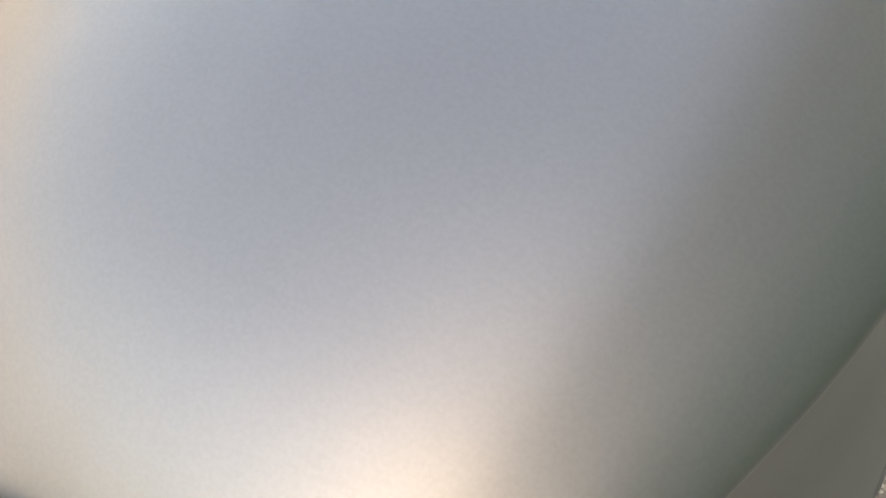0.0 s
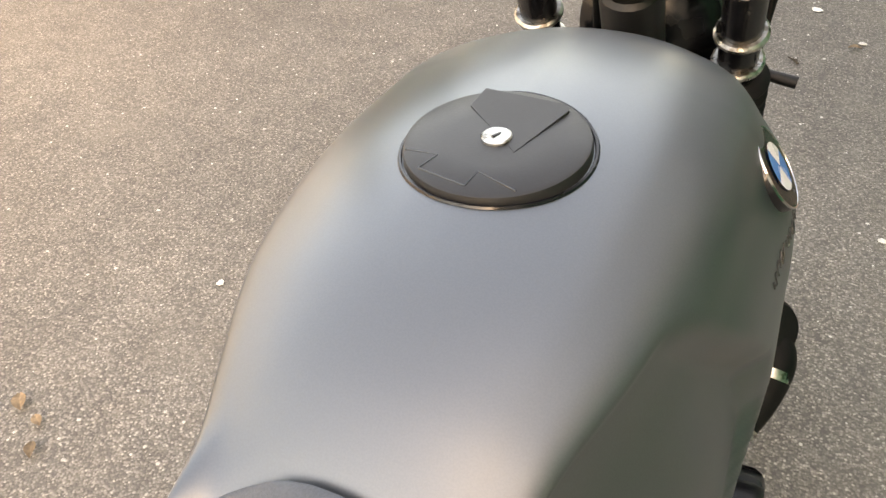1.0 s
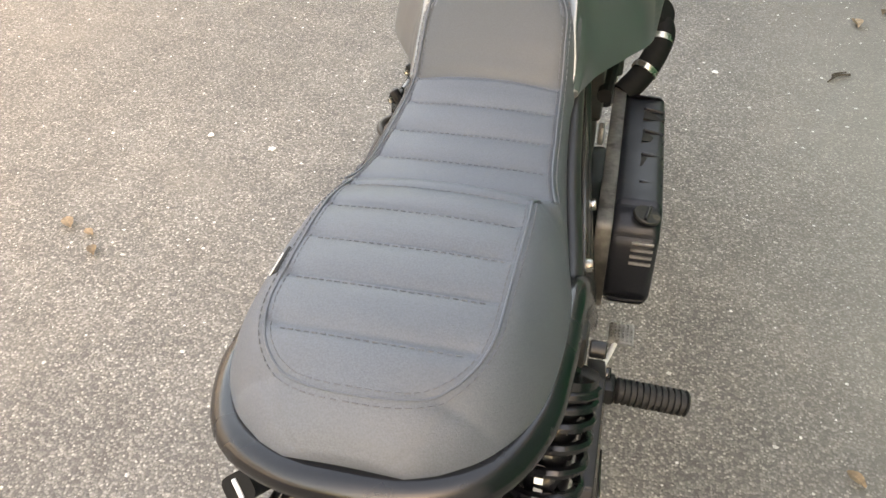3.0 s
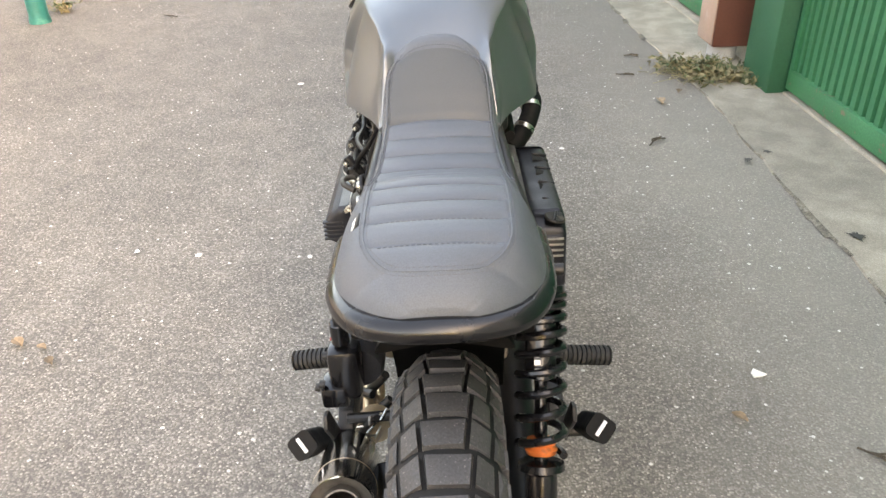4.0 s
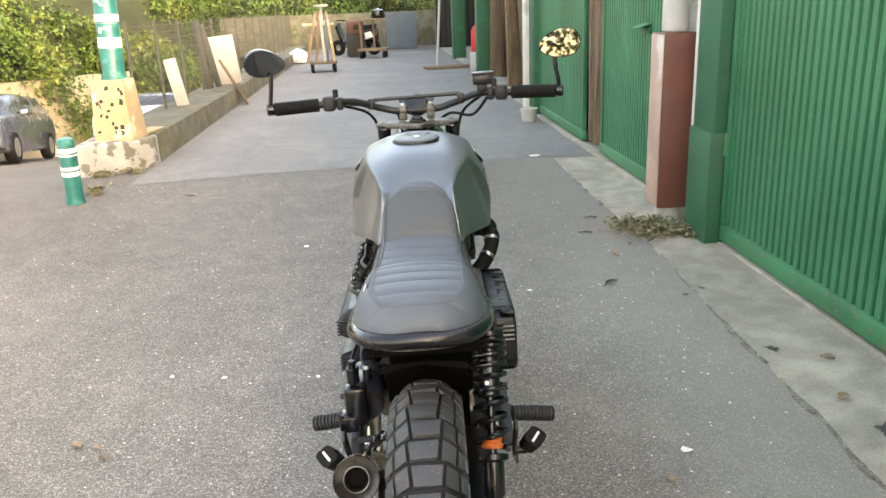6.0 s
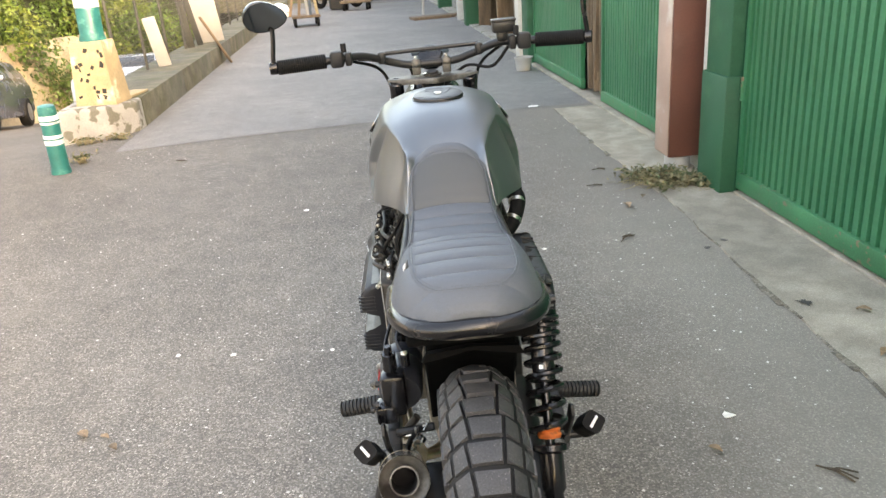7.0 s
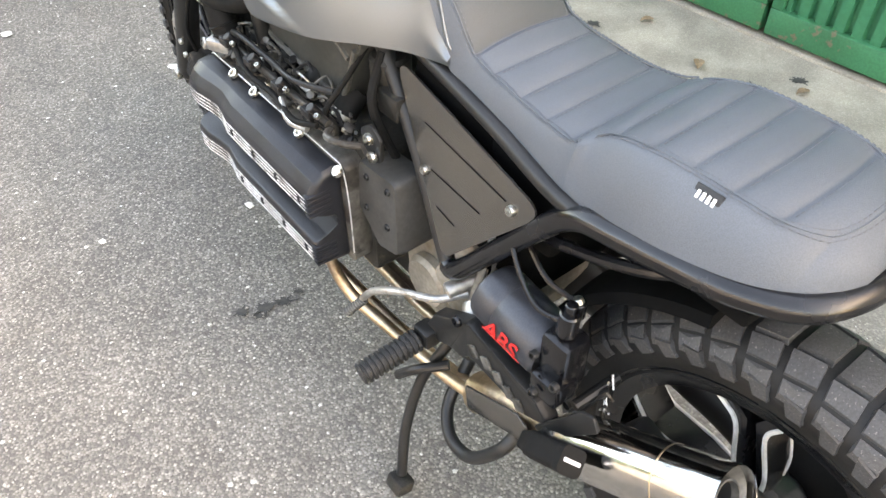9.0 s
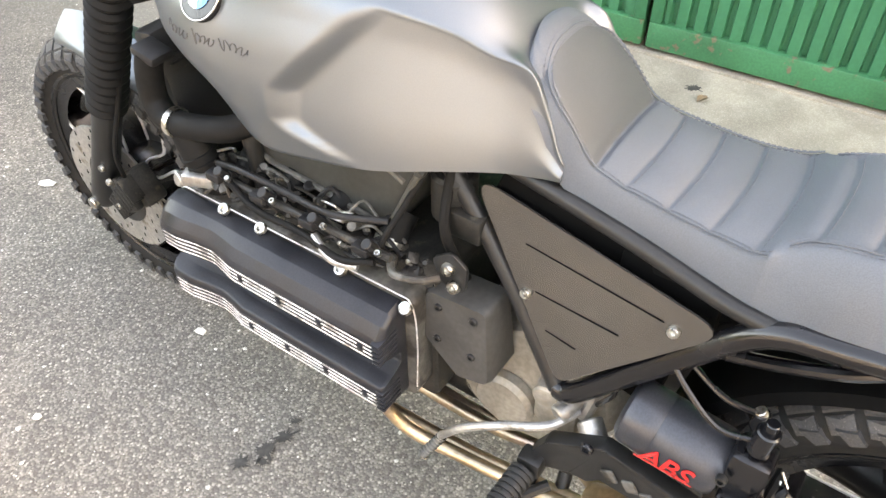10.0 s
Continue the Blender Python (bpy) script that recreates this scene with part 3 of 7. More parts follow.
        ob.matrix_world = GAR @ pose(0, 0, 0.03)
        tagged(ob, "dark weathered plank leaning inside the open gate", "plank", "stored planks")
    for i in range(30):
        bm = bmesh.new()
        rbox(bm, (0, 0, 1.15), (0.12 + 0.12 * rnd.random(), 0.04, 2.1 + 0.4 * rnd.random()), 0.004)
        ob = part("stored_plank", bm, M_WOOD)
        ob.matrix_world = GAR @ pose(0.12 + 0.7 * rnd.random(), 6.3 + 0.155 * i, 0.05, rnd.uniform(-9, 9), rnd.uniform(-4, 10), rnd.uniform(-30, 30))
        tagged(ob, "tall weathered board leaning in an open store", "plank", "stored planks")


garage()

# boxed downpipe beside the pier
boxing = thing("downpipe_boxing", "brown-red boxed downpipe cover beside the green pier", "pipe cover", GAR @ pose(-0.12, 0.58, 0))
bm = bmesh.new()
prism(bm, [(-0.076, -0.11), (0.115, -0.11), (0.115, 0.11), (-0.076, 0.11)], 0.10, 1.12, "z", 0.008)
part("cover", bm, M_BROWN, boxing)
bm = bmesh.new()
rod(bm, (0.02, 0.0, 0.0), (0.02, 0.0, 0.10), 0.075, 24)
part("pipe_foot", bm, M_GREY_PIPE, boxing, "pale grey pipe foot")
bm = bmesh.new()
rod(bm, (0.02, 0.0, 1.12), (0.02, 0.0, 4.8), 0.075, 24)
part("pipe", bm, M_GREY_PIPE, boxing, "grey plastic downpipe")

bm = bmesh.new()
rbox(bm, (-0.0795, 0.0, 0.61), (0.006, 0.205, 1.0), 0.002)
part("faded_side", bm, mat("faded_pink_boxing", (0.36, 0.25, 0.20), rough=0.75, vary=0.15, scale=3, second=(0.48, 0.45, 0.40), second_scale=2.2, second_at=0.5), boxing, "faded pinkish side of the boxing")

# ---------------------------------------------------------------- kerb wall, block, bollards
kerb = thing("kerb_wall", "low mossy concrete kerb wall along the lane", "kerb", kind="structure")
seg = [5.63 + 1.9 * i for i in range(11)]
for a, b in zip(seg, seg[1:]):
    bm = bmesh.new()
    poly = [(kerb_x(a), a + 0.004), (kerb_x(b), b - 0.004), (kerb_x(b) - 0.62, b - 0.004), (kerb_x(a) - 0.62, a + 0.004)]
    prism(bm, poly, -2.6, 0.27 + 0.004 * math.sin(5 * a), "z", 0.015)
    part("kerb_stone", bm, M_MOSSY_SHADE, kerb)

bm = bmesh.new()
prism(bm, [(-3.22, 5.12), (-2.78, 5.18), (-2.61, 5.42), (-2.62, 5.62), (-3.24, 5.62)], -0.5, 0.27, "z", 0.03, seg=3)
for v in bm.verts:
    v.co += Vector((noise.noise(v.co * 6), noise.noise(v.co * 6 + Vector((9, 0, 0))), 0.6 * noise.noise(v.co * 6 + Vector((0, 9, 0))))) * 0.02
end_block = part("concrete_block", bm, M_WHITEWASH)
tagged(end_block, "whitewashed concrete block ending the kerb wall", "concrete block")

plinth = thing("brick_plinth", "ochre plinth of pierced bricks on the whitewashed block", "plinth", pose(-2.89, 5.42, 0.272, 0, 0, -6))
bm = bmesh.new()
loft(bm, [[(sx * w, sy * w * 0.8, z) for sx, sy in ((-1, -1), (1, -1), (1, 1), (-1, 1))] for w, z in ((0.185, 0), (0.18, 0.02), (0.145, 0.52), (0.138, 0.535))])
part("body", bm, M_OCHRE, plinth)
rnd = random.Random(3)
# holes are dark boxes, the shade inside them put into the colour
for i in range(22):
    z = 0.05 + 0.42 * rnd.random()
    w = 0.18 - 0.035 * z / 0.52
    x = rnd.uniform(-0.13, 0.13)
    bm = bmesh.new()
    rbox(bm, (x, -w * 0.8 + 0.004, z), (rnd.uniform(0.012, 0.04), 0.014, rnd.uniform(0.012, 0.045)), 0.003, Euler((0, rnd.uniform(-0.6, 0.6), 0)).to_matrix().to_4x4())
    part("hole", bm, M_DARK, plinth)
bm = bmesh.new()
rbox(bm, (0.10, 0.25, 0.014), (0.16, 0.55, 0.024), 0.006)
part("slab", bm, M_OCHRE, plinth)


def bollard(name, label, r, h, bands, m):
    t = thing(name, label, "bollard", m, group="bollards")
    bm = bmesh.new()
    lathe(bm, [(0, 0), (r * 1.12, 0), (r * 1.12, 0.02), (r, 0.05), (r, h - 0.03), (r * 0.9, h - 0.006), (r * 0.6, h), (0, h)], 28)
    part("body", bm, M_TEAL, t)
    for z0, z1 in bands:
        bm = bmesh.new()
        lathe(bm, [(r, z0), (r + 0.003, z0), (r + 0.003, z1), (r, z1)], 28)
        part("band", bm, M_BAND, t)
    if r > 0.09:
        # unreadable decals, as plain bars
        for z0, dx, wd, hg in ((0.40, -0.035, 0.03, 0.05), (0.43, 0.012, 0.022, 0.03), (0.41, 0.045, 0.018, 0.05), (0.66, -0.03, 0.04, 0.05), (0.68, 0.03, 0.035, 0.06), (0.63, 0.0, 0.03, 0.02)):
            bm = bmesh.new()
            a = dx / r
            rbox(bm, (r * math.sin(a), -r * math.cos(a), z0 + hg / 2), (wd, 0.006, hg), 0.001, Euler((0, 0.3, a)).to_matrix().to_4x4())
            part("decal_bar", bm, M_BAND, t)
    for z in (h * 0.52, h * 0.78):
        bm = bmesh.new()
        lathe(bm, [(r, z - 0.008), (r + 0.006, z - 0.004), (r + 0.006, z + 0.004), (r, z + 0.008)], 28)
        part("ring", bm, M_TEAL, t)


bollard("bollard", "teal plastic road bollard with two white bands", 0.062, 0.50, [(0.22, 0.29), (0.37, 0.43)], pose(-2.74, 3.99, 0, 3, 2, 0))
bollard("drum_bollard", "tall teal bollard with white bands on the plinth", 0.098, 0.95, [(0.275, 0.365), (0.485, 0.56), (0.78, 0.86)], pose(-2.87, 5.42, 0.807, 0, 2, 0))

# ---------------------------------------------------------------- fence and leaning boards on the kerb wall
fence = thing("wire_fence", "rusty wire mesh fence on the kerb wall", "fence")
posts = [6.6 + 1.15 * i for i in range(16)]
for y in posts:
    bm = bmesh.new()
    rod(bm, (kerb_x(y) - 0.45, y, 0.27), (kerb_x(y) - 0.45, y, 1.30), 0.018, 8)
    part("post", bm, M_WIRE, fence)
bm = bmesh.new()
for i in range(12):
    z = 0.36 + 0.08 * i
    y0, y1 = posts[0], posts[-1]
    rbox(bm, (kerb_x((y0 + y1) / 2) - 0.45, (y0 + y1) / 2, z), (0.003, (y1 - y0) * 1.0055, 0.003), 0, Euler((0, 0, math.atan(0.073))).to_matrix().to_4x4())
for i in range(290):
    y = posts[0] + (posts[-1] - posts[0]) * i / 289
    rbox(bm, (kerb_x(y) - 0.45, y, 0.80), (0.003, 0.003, 0.95), 0)
part("mesh", bm, M_WIRE, fence)


def board(label, m, size, material):
    bm = bmesh.new()
    rbox(bm, (0, 0, size[2] / 2), size, 0.004)
    ob = part("leaning_board", bm, material)
    ob.matrix_world = m
    return tagged(ob, label, "board", "leaning boards")


board("white painted board leaning on the fence", pose(-3.10, 8.0, 0.27, 4, -9, 8), (0.15, 0.03, 0.58), M_BOARD)
board("large white panel leaning on the fence", pose(-3.24, 10.9, 0.27, 8, -5, 6), (0.42, 0.03, 0.76), M_BOARD)
board("brown board leaning against the kerb wall", pose(-2.84, 10.3, 0.01, 0, -27, 20), (0.03, 0.17, 0.76), M_WOOD)
board("narrow dark post leaning on the fence", pose(-3.36, 10.2, 0.27, 0, -6, 0), (0.10, 0.05, 1.0), M_WIRE)
board("narrow dark post leaning on the fence", pose(-3.30, 10.5, 0.27, 0, -10, 0), (0.08, 0.05, 0.95), M_WIRE)


# ---------------------------------------------------------------- lower road: retaining wall, cars, greenery
bm = bmesh.new()
base = [(-12.6, 4), (-12.4, 10), (-11.8, 16), (-10.2, 21), (-8.4, 26), (-6.5, 34)]
rings = []
for x, y in base[:4] + [(-9.5, 23.3)]:
    rings.append([(x, y, -2.6), (x, y, 0.05 - 0.02 * y + 0.2), (x - 0.35, y + 0.1, 0.05 - 0.02 * y + 0.2), (x - 0.35, y + 0.1, -2.6)])
loft(bm, rings)
tagged(part("retaining_wall", bm, M_STONEWALL), "sunlit sandy retaining wall below the greenery", "wall", kind="structure")


def foliage(name, label, count, place, size, material, seed, kind="stuff", category="plants"):
    """Many small folded leaves, placed by place(rnd) -> point, outward direction."""
    rnd = random.Random(seed)
    verts, faces = [], []
    for _ in range(count):
        p, out = place(rnd)
        d = (Vector(out) + Vector((rnd.gauss(0, 0.7), rnd.gauss(0, 0.7), rnd.gauss(-0.2, 0.6)))).normalized()
        s = d.cross(Vector((rnd.gauss(0, 1), rnd.gauss(0, 1), rnd.gauss(0, 1)))).normalized()
        ln, w = size * rnd.uniform(0.6, 1.5), size * rnd.uniform(0.22, 0.42)
        up = d.cross(s) * w * 0.35
        i = len(verts)
        verts += [tuple(p), tuple(p + d * ln * 0.5 + s * w + up), tuple(p + d * ln), tuple(p + d * ln * 0.5 - s * w + up)]
        faces += [(i, i + 1, i + 2), (i, i + 2, i + 3)]
    me = bpy.data.meshes.new(name)
    me.from_pydata(verts, [], faces)
    me.materials.append(material)
    return tagged(new(name, me), label, category, kind=kind)


def bank(rnd):
    """A hanging bank of shoots above the retaining wall, thick and uneven."""
    k = rnd.random() * (len(base) - 1)
    i = min(int(k), len(base) - 2)
    f = k - i
    x = base[i][0] * (1 - f) + base[i + 1][0] * f
    y = base[i][1] * (1 - f) + base[i + 1][1] * f
    h = rnd.random() ** 0.8 * (4.6 + 1.6 * math.sin(1.7 * y) + 0.8 * math.sin(4.1 * y))
    bulge = 0.7 * math.sin(0.9 * y + 2.1 * h) + 0.4 * math.sin(2.7 * y - 1.3 * h)
    drop = -0.6 * max(0, math.sin(2.2 * y))
    return Vector((x - 0.9 * h * 0.45 + bulge + rnd.gauss(0, 0.3), y + rnd.gauss(0, 0.3), 0.15 + drop + h - 2.2 * smoothstep(17.5, 22, y))), (0.7, -0.5, -0.25)


foliage("creeper_bank", "sunlit yellow-green creepers hanging over the retaining wall", 110000, bank, 0.13, M_LEAF, 11)
# bank behind the creepers, its dark colour shows as shade in their gaps
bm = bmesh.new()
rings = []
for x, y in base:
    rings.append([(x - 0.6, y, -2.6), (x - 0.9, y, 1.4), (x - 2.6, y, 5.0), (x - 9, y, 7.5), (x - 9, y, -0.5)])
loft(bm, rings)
tagged(part("earth_bank", bm, M_EARTH_SHADE), "overgrown earth bank behind the creepers, dark for the shade between leaves", "bank", kind="structure")


def car(name, label, m, paint, length=4.3, width=1.7, height=1.48):
    t = thing(name, label, "car", m, group="parked cars")
    L, W, Hh = length, width / 2, height
    bm = bmesh.new()
    side = [(-L / 2, 0.35), (-L / 2 + 0.02, 0.78), (-L / 2 + 0.10, 0.95), (-L / 2 + 0.95, 1.0), (L / 2 - 0.12, 0.98), (L / 2, 0.75), (L / 2 - 0.02, 0.34), (L / 2 - 0.4, 0.22), (-L / 2 + 0.4, 0.22)]
    prism(bm, [(a, b) for a, b in side], -W, W, "x", 0.07, seg=3)
    part("body", bm, paint, t)
    bm = bmesh.new()
    sections = []
    for z, y0, y1, w in ((0.96, -L / 2 + 0.75, L / 2 - 0.10, W - 0.04), (1.2, -L / 2 + 1.25, L / 2 - 0.22, W - 0.11), (Hh - 0.05, -L / 2 + 1.75, L / 2 - 0.5, W - 0.22), (Hh, -L / 2 + 1.95, L / 2 - 0.7, W - 0.30)):
        sections.append([(-w, y0, z), (w, y0, z), (w, y1, z), (-w, y1, z)])
    loft(bm, sections)
    part("cabin", bm, paint, t)
    for s in (-1, 1):
        for y0, y1 in ((-L / 2 + 1.45, -0.15), (-0.08, 0.85), (0.92, L / 2 - 0.5)):
            bm = bmesh.new()
            p = [(s * (W - 0.055), y0, 1.02), (s * (W - 0.055), y1, 1.02), (s * (W - 0.17), y1 - 0.06, 1.36), (s * (W - 0.17), y0 + (0.45 if y0 < -0.5 else 0.04), 1.36)]
            q = [(a - s * 0.02, b, c) for a, b, c in p]
            loft(bm, [p, q])
            part("side_window", bm, M_GLASS_DARK, t)
        for y in (-L / 2 + 0.78, L / 2 - 0.80):
            w = bmesh.new()
            lathe(w, [(0, 0), (0.30, 0), (0.32, 0.03), (0.32, 0.17), (0.30, 0.2), (0, 0.2)], 28, pose(s * (W - 0.16), y, 0.32) @ pose(0, 0, 0, 0, 90 * s, 0))
            wheel = part("wheel", w, M_RUBBER, t)
            w = bmesh.new()
            lathe(w, [(0, 0.19), (0.19, 0.19), (0.2, 0.205), (0.17, 0.212), (0.05, 0.205), (0, 0.21)], 24, pose(s * (W - 0.16), y, 0.32) @ pose(0, 0, 0, 0, 90 * s, 0))
            part("rim", w, M_ALU, wheel)
        bm = bmesh.new()
        rbox(bm, (s * (W + 0.08), -L / 2 + 1.5, 1.05), (0.16, 0.1, 0.12), 0.03)
        part("door_mirror", bm, paint, t)
    for y, tilt in ((-L / 2 + 1.2, 1), (L / 2 - 0.27, -1)):
        bm = bmesh.new()
        rbox(bm, (0, y, 1.2), (width * 0.72, 0.02, 0.42), 0.005, Euler((radians(-52 if tilt > 0 else 24), 0, 0)).to_matrix().to_4x4())
        part("windscreen", bm, M_GLASS_DARK, t)
    return t


car("estate_car", "grey-blue estate car parked in the sun", pose(-9.65, 15.1, ground_z(-9.65, 15.1), -8, 0, 13), M_CAR)
car("parked_car", "pale blue-grey car parked beyond the kerb wall", pose(-6.3, 15.9, ground_z(-6.3, 15.9), -8, 0, 8), M_CAR2, 4.1, 1.68, 1.42)

# ---------------------------------------------------------------- far yard
# the kerb's darker colour is reused here to paint the wall as shaded
bm = bmesh.new()
rbox(bm, (-2.2, 28.2, 0.55), (11.0, 0.25, 1.4), 0.02)
tagged(part("wall_yard", bm, M_MOSSY_SHADE), "low weathered wall closing the yard, shade put into its colour", "wall", kind="structure")


def hedge(rnd):
    x = rnd.uniform(-13, 9)
    h = rnd.random() ** 0.9 * (6 + 1.8 * math.sin(0.8 * x) + math.sin(2.3 * x))
    return Vector((x, 30.5 + 1.6 * math.sin(0.7 * x + h) + rnd.gauss(0, 0.5), -1.5 + h)), (0.2, -0.7, -0.2)


def behind(rnd):
    x = rnd.uniform(-14, 3)
    h = rnd.random() * (4.5 + 1.2 * math.sin(0.9 * x) + math.sin(2.1 * x))
    return Vector((x, -15.5 + math.sin(0.7 * x + h) + rnd.gauss(0, 0.5), h)), (0.1, 0.8, -0.2)


foliage("lane_greenery", "sunlit greenery at the lower end of the lane", 12000, behind, 0.2, M_LEAF, 13)
foliage("far_greenery", "pale sunlit trees beyond the yard", 30000, hedge, 0.17, M_LEAF, 12)

bin_ = thing("waste_bin", "slate-blue square waste container in the yard", "container", pose(-0.92, 26.2, 0.0, 0, 0, 4))
bm = bmesh.new()
loft(bm, [[(sx * w, sy * 0.45, z) for sx, sy in ((-1, -1), (1, -1), (1, 1), (-1, 1))] for w, z in ((0.50, 0.02), (0.54, 1.15), (0.57, 1.15), (0.57, 1.21), (0.54, 1.21))])
part("body", bm, M_BIN, bin_)


def cart():
    t = thing("tool_cart", "wheeled timber cart loaded with planks and poles", "cart", pose(-2.45, 16.5, 0, 0, 0, 10))
    bm = bmesh.new()
    rbox(bm, (0, 0, 0.22), (0.62, 0.75, 0.05), 0.01)
    part("deck", bm, M_WOOD, t)
    for sx in (-1, 1):
        for sy in (-1, 1):
            bm = bmesh.new()
            rod(bm, (sx * 0.25 - 0.03, sy * 0.3, 0.1), (sx * 0.25 + 0.03, sy * 0.3, 0.1), 0.1, 18)
            part("wheel", bm, M_RUBBER, t)
    bm = bmesh.new()
    rbox(bm, (-0.05, 0.1, 1.06), (0.7, 0.5, 0.05), 0.008)
    part("upper_board", bm, M_OCHRE, t)
    for x, tilt, m in ((-0.22, 14, M_WOOD), (-0.08, 8, M_WOOD), (0.02, -2, M_BOARD), (0.12, 2, M_BIN), (0.2, -6, M_OCHRE)):
        bm = bmesh.new()
        rbox(bm, (x, -0.2, 0.78), (0.06, 0.05, 1.12), 0.006, Euler((0, radians(tilt), 0)).to_matrix().to_4x4())
        part("pole", bm, m, t)
    bm = bmesh.new()
    lathe(bm, [(0, 0), (0.16, 0), (0.16, 0.04), (0.03, 0.06), (0.03, 0.34), (0.16, 0.36), (0.16, 0.4), (0, 0.4)], 18, pose(0.05, 0.1, 1.085))
    part("spool", bm, M_BOARD, t, "pale cable spool")


def trolley():
    t = thing("flat_trolley", "low wooden platform trolley on castors", "trolley", pose(-1.58, 21.1, 0, 0, 0, -8))
    bm = bmesh.new()
    rbox(bm, (0, 0, 0.24), (0.85, 0.5, 0.07), 0.01)
    part("deck", bm, M_WOOD, t)
    for sx in (-1, 1):
        for sy in (-1, 1):
            bm = bmesh.new()
            rod(bm, (sx * 0.33 - 0.03, sy * 0.17, 0.1), (sx * 0.33 + 0.03, sy * 0.17, 0.1), 0.1, 16)
            part("wheel", bm, M_RUBBER, t)
    for x in (-0.38, 0.0):
        bm = bmesh.new()
        rod(bm, (x, 0.15, 0.25), (x, 0.15, 1.05), 0.03, 8)
        part("leg", bm, M_WOOD, t)
    bm = bmesh.new()
    rbox(bm, (-0.15, 0.15, 1.07), (0.95, 0.45, 0.05), 0.01)
    part("table_board", bm, M_WOOD, t)


def scooter():
    t = thing("scooter", "dark scooter with a white flank parked in the yard", "scooter", pose(-2.25, 22.9, 0, 0, 0, 70))
    for y in (-0.6, 0.6):
        bm = bmesh.new()
        lathe(bm, [(0.1, -0.04), (0.2, -0.05), (0.24, 0), (0.2, 0.05), (0.1, 0.04)], 20, pose(0, y, 0.24) @ pose(0, 0, 0, 0, 90, 0))
        part("wheel", bm, M_RUBBER, t)
    bm = bmesh.new()
    prism(bm, [(-0.75, 0.42), (-0.45, 0.3), (0.1, 0.32), (0.42, 0.3), (0.62, 0.85), (0.5, 1.0), (0.3, 0.45), (0.1, 0.5), (-0.15, 0.75), (-0.75, 0.8)], -0.15, 0.15, "x", 0.04)
    part("body", bm, M_BLACK_GLOSS, t)
    bm = bmesh.new()
    prism(bm, [(-0.7, 0.55), (-0.2, 0.42), (-0.1, 0.6), (-0.6, 0.72)], -0.17, 0.17, "x", 0.02)
    part("flank", bm, M_WHITE, t)
    bm = bmesh.new()
    prism(bm, [(-0.7, 0.8), (0.05, 0.72), (0.05, 0.8), (-0.3, 0.9), (-0.7, 0.92)], -0.13, 0.13, "x", 0.03)
    part("seat", bm, M_RUBBER, t)
    bm = bmesh.new()
    lathe(bm, [(0, 0), (0.2, 0.02), (0.22, 0.12), (0.18, 0.26), (0, 0.32)], 18, pose(0, -0.82, 1.06))
    part("top_box", bm, M_BLACK_GLOSS, t)
    bm = bmesh.new()
    tube(bm, [(-0.33, 0.45, 1.05), (0, 0.52, 1.06), (0.33, 0.45, 1.05)], 0.02, 8)
    part("handlebar", bm, M_RUBBER, t)


cart(), trolley(), scooter()
# added dark boarding, stands in for a shaded opening beside the store
shed = thing("dark_opening_front", "dark boarding standing in for the shaded opening by the yard wall", "shed")
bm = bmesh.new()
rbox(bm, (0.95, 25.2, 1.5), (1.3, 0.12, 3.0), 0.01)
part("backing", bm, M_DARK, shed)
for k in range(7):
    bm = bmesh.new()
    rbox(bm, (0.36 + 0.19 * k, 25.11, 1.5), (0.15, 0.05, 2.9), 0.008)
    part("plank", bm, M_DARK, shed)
# backdrop added behind the far trees, dark like the shade among leaves
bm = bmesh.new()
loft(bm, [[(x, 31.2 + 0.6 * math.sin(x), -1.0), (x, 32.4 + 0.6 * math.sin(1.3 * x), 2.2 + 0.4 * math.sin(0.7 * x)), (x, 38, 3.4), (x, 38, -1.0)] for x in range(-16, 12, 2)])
tagged(part("yard_bank", bm, M_EARTH_SHADE), "dark backdrop bank added behind the far trees", "bank", kind="structure")
bm = bmesh.new()
rod(bm, (0.18, 16.3, 0.07), (0.40, 16.5, 2.9), 0.032, 10)
tagged(part("leaning_pole", bm, M_BOARD), "pale pole leaning on the store front", "pole")
machine = thing("garden_machine", "red-brown workshop machine on a dark frame", "machine", pose(-2.15, 21.9, 0, 0, 0, 12))
bm = bmesh.new()
rbox(bm, (0, 0, 0.86), (0.46, 0.4, 0.34), 0.03)
part("housing", bm, M_BROWN, machine)
bm = bmesh.new()
rbox(bm, (0, 0, 0.36), (0.52, 0.44, 0.66), 0.03)
part("frame", bm, M_DARK, machine)
bm = bmesh.new()
rod(bm, (0.0, -0.205, 0.86), (0.0, -0.23, 0.86), 0.08, 18)
part("dial", bm, M_DARK, machine)
bm = bmesh.new()
rbox(bm, (0, 0, 0.03), (1.1, 0.5, 0.06), 0.01)
ob = part("timber_offcut", bm, M_WOOD)
ob.matrix_world = pose(0.45, 16.0, 0.004, 0, 0, 12)
tagged(ob, "flat timber offcuts lying before the store", "timber")
ext = thing("fire_extinguisher", "red fire extinguisher by the store pier", "extinguisher", pose(0.98, 14.9, 0.40))
bm = bmesh.new()
lathe(bm, [(0, 0), (0.08, 0), (0.085, 0.02), (0.085, 0.42), (0.05, 0.5), (0.02, 0.52), (0.02, 0.56), (0, 0.56)], 18)
part("cylinder", bm, M_RED, ext)
bm = bmesh.new()
rbox(bm, (0, 0, -0.195), (0.24, 0.24, 0.39), 0.01)
part("stand", bm, M_GREY_PIPE, ext)
bucket = thing("bucket", "white plastic bucket beside the store pier", "bucket", pose(1.12, 7.25, 0.006))
bm = bmesh.new()
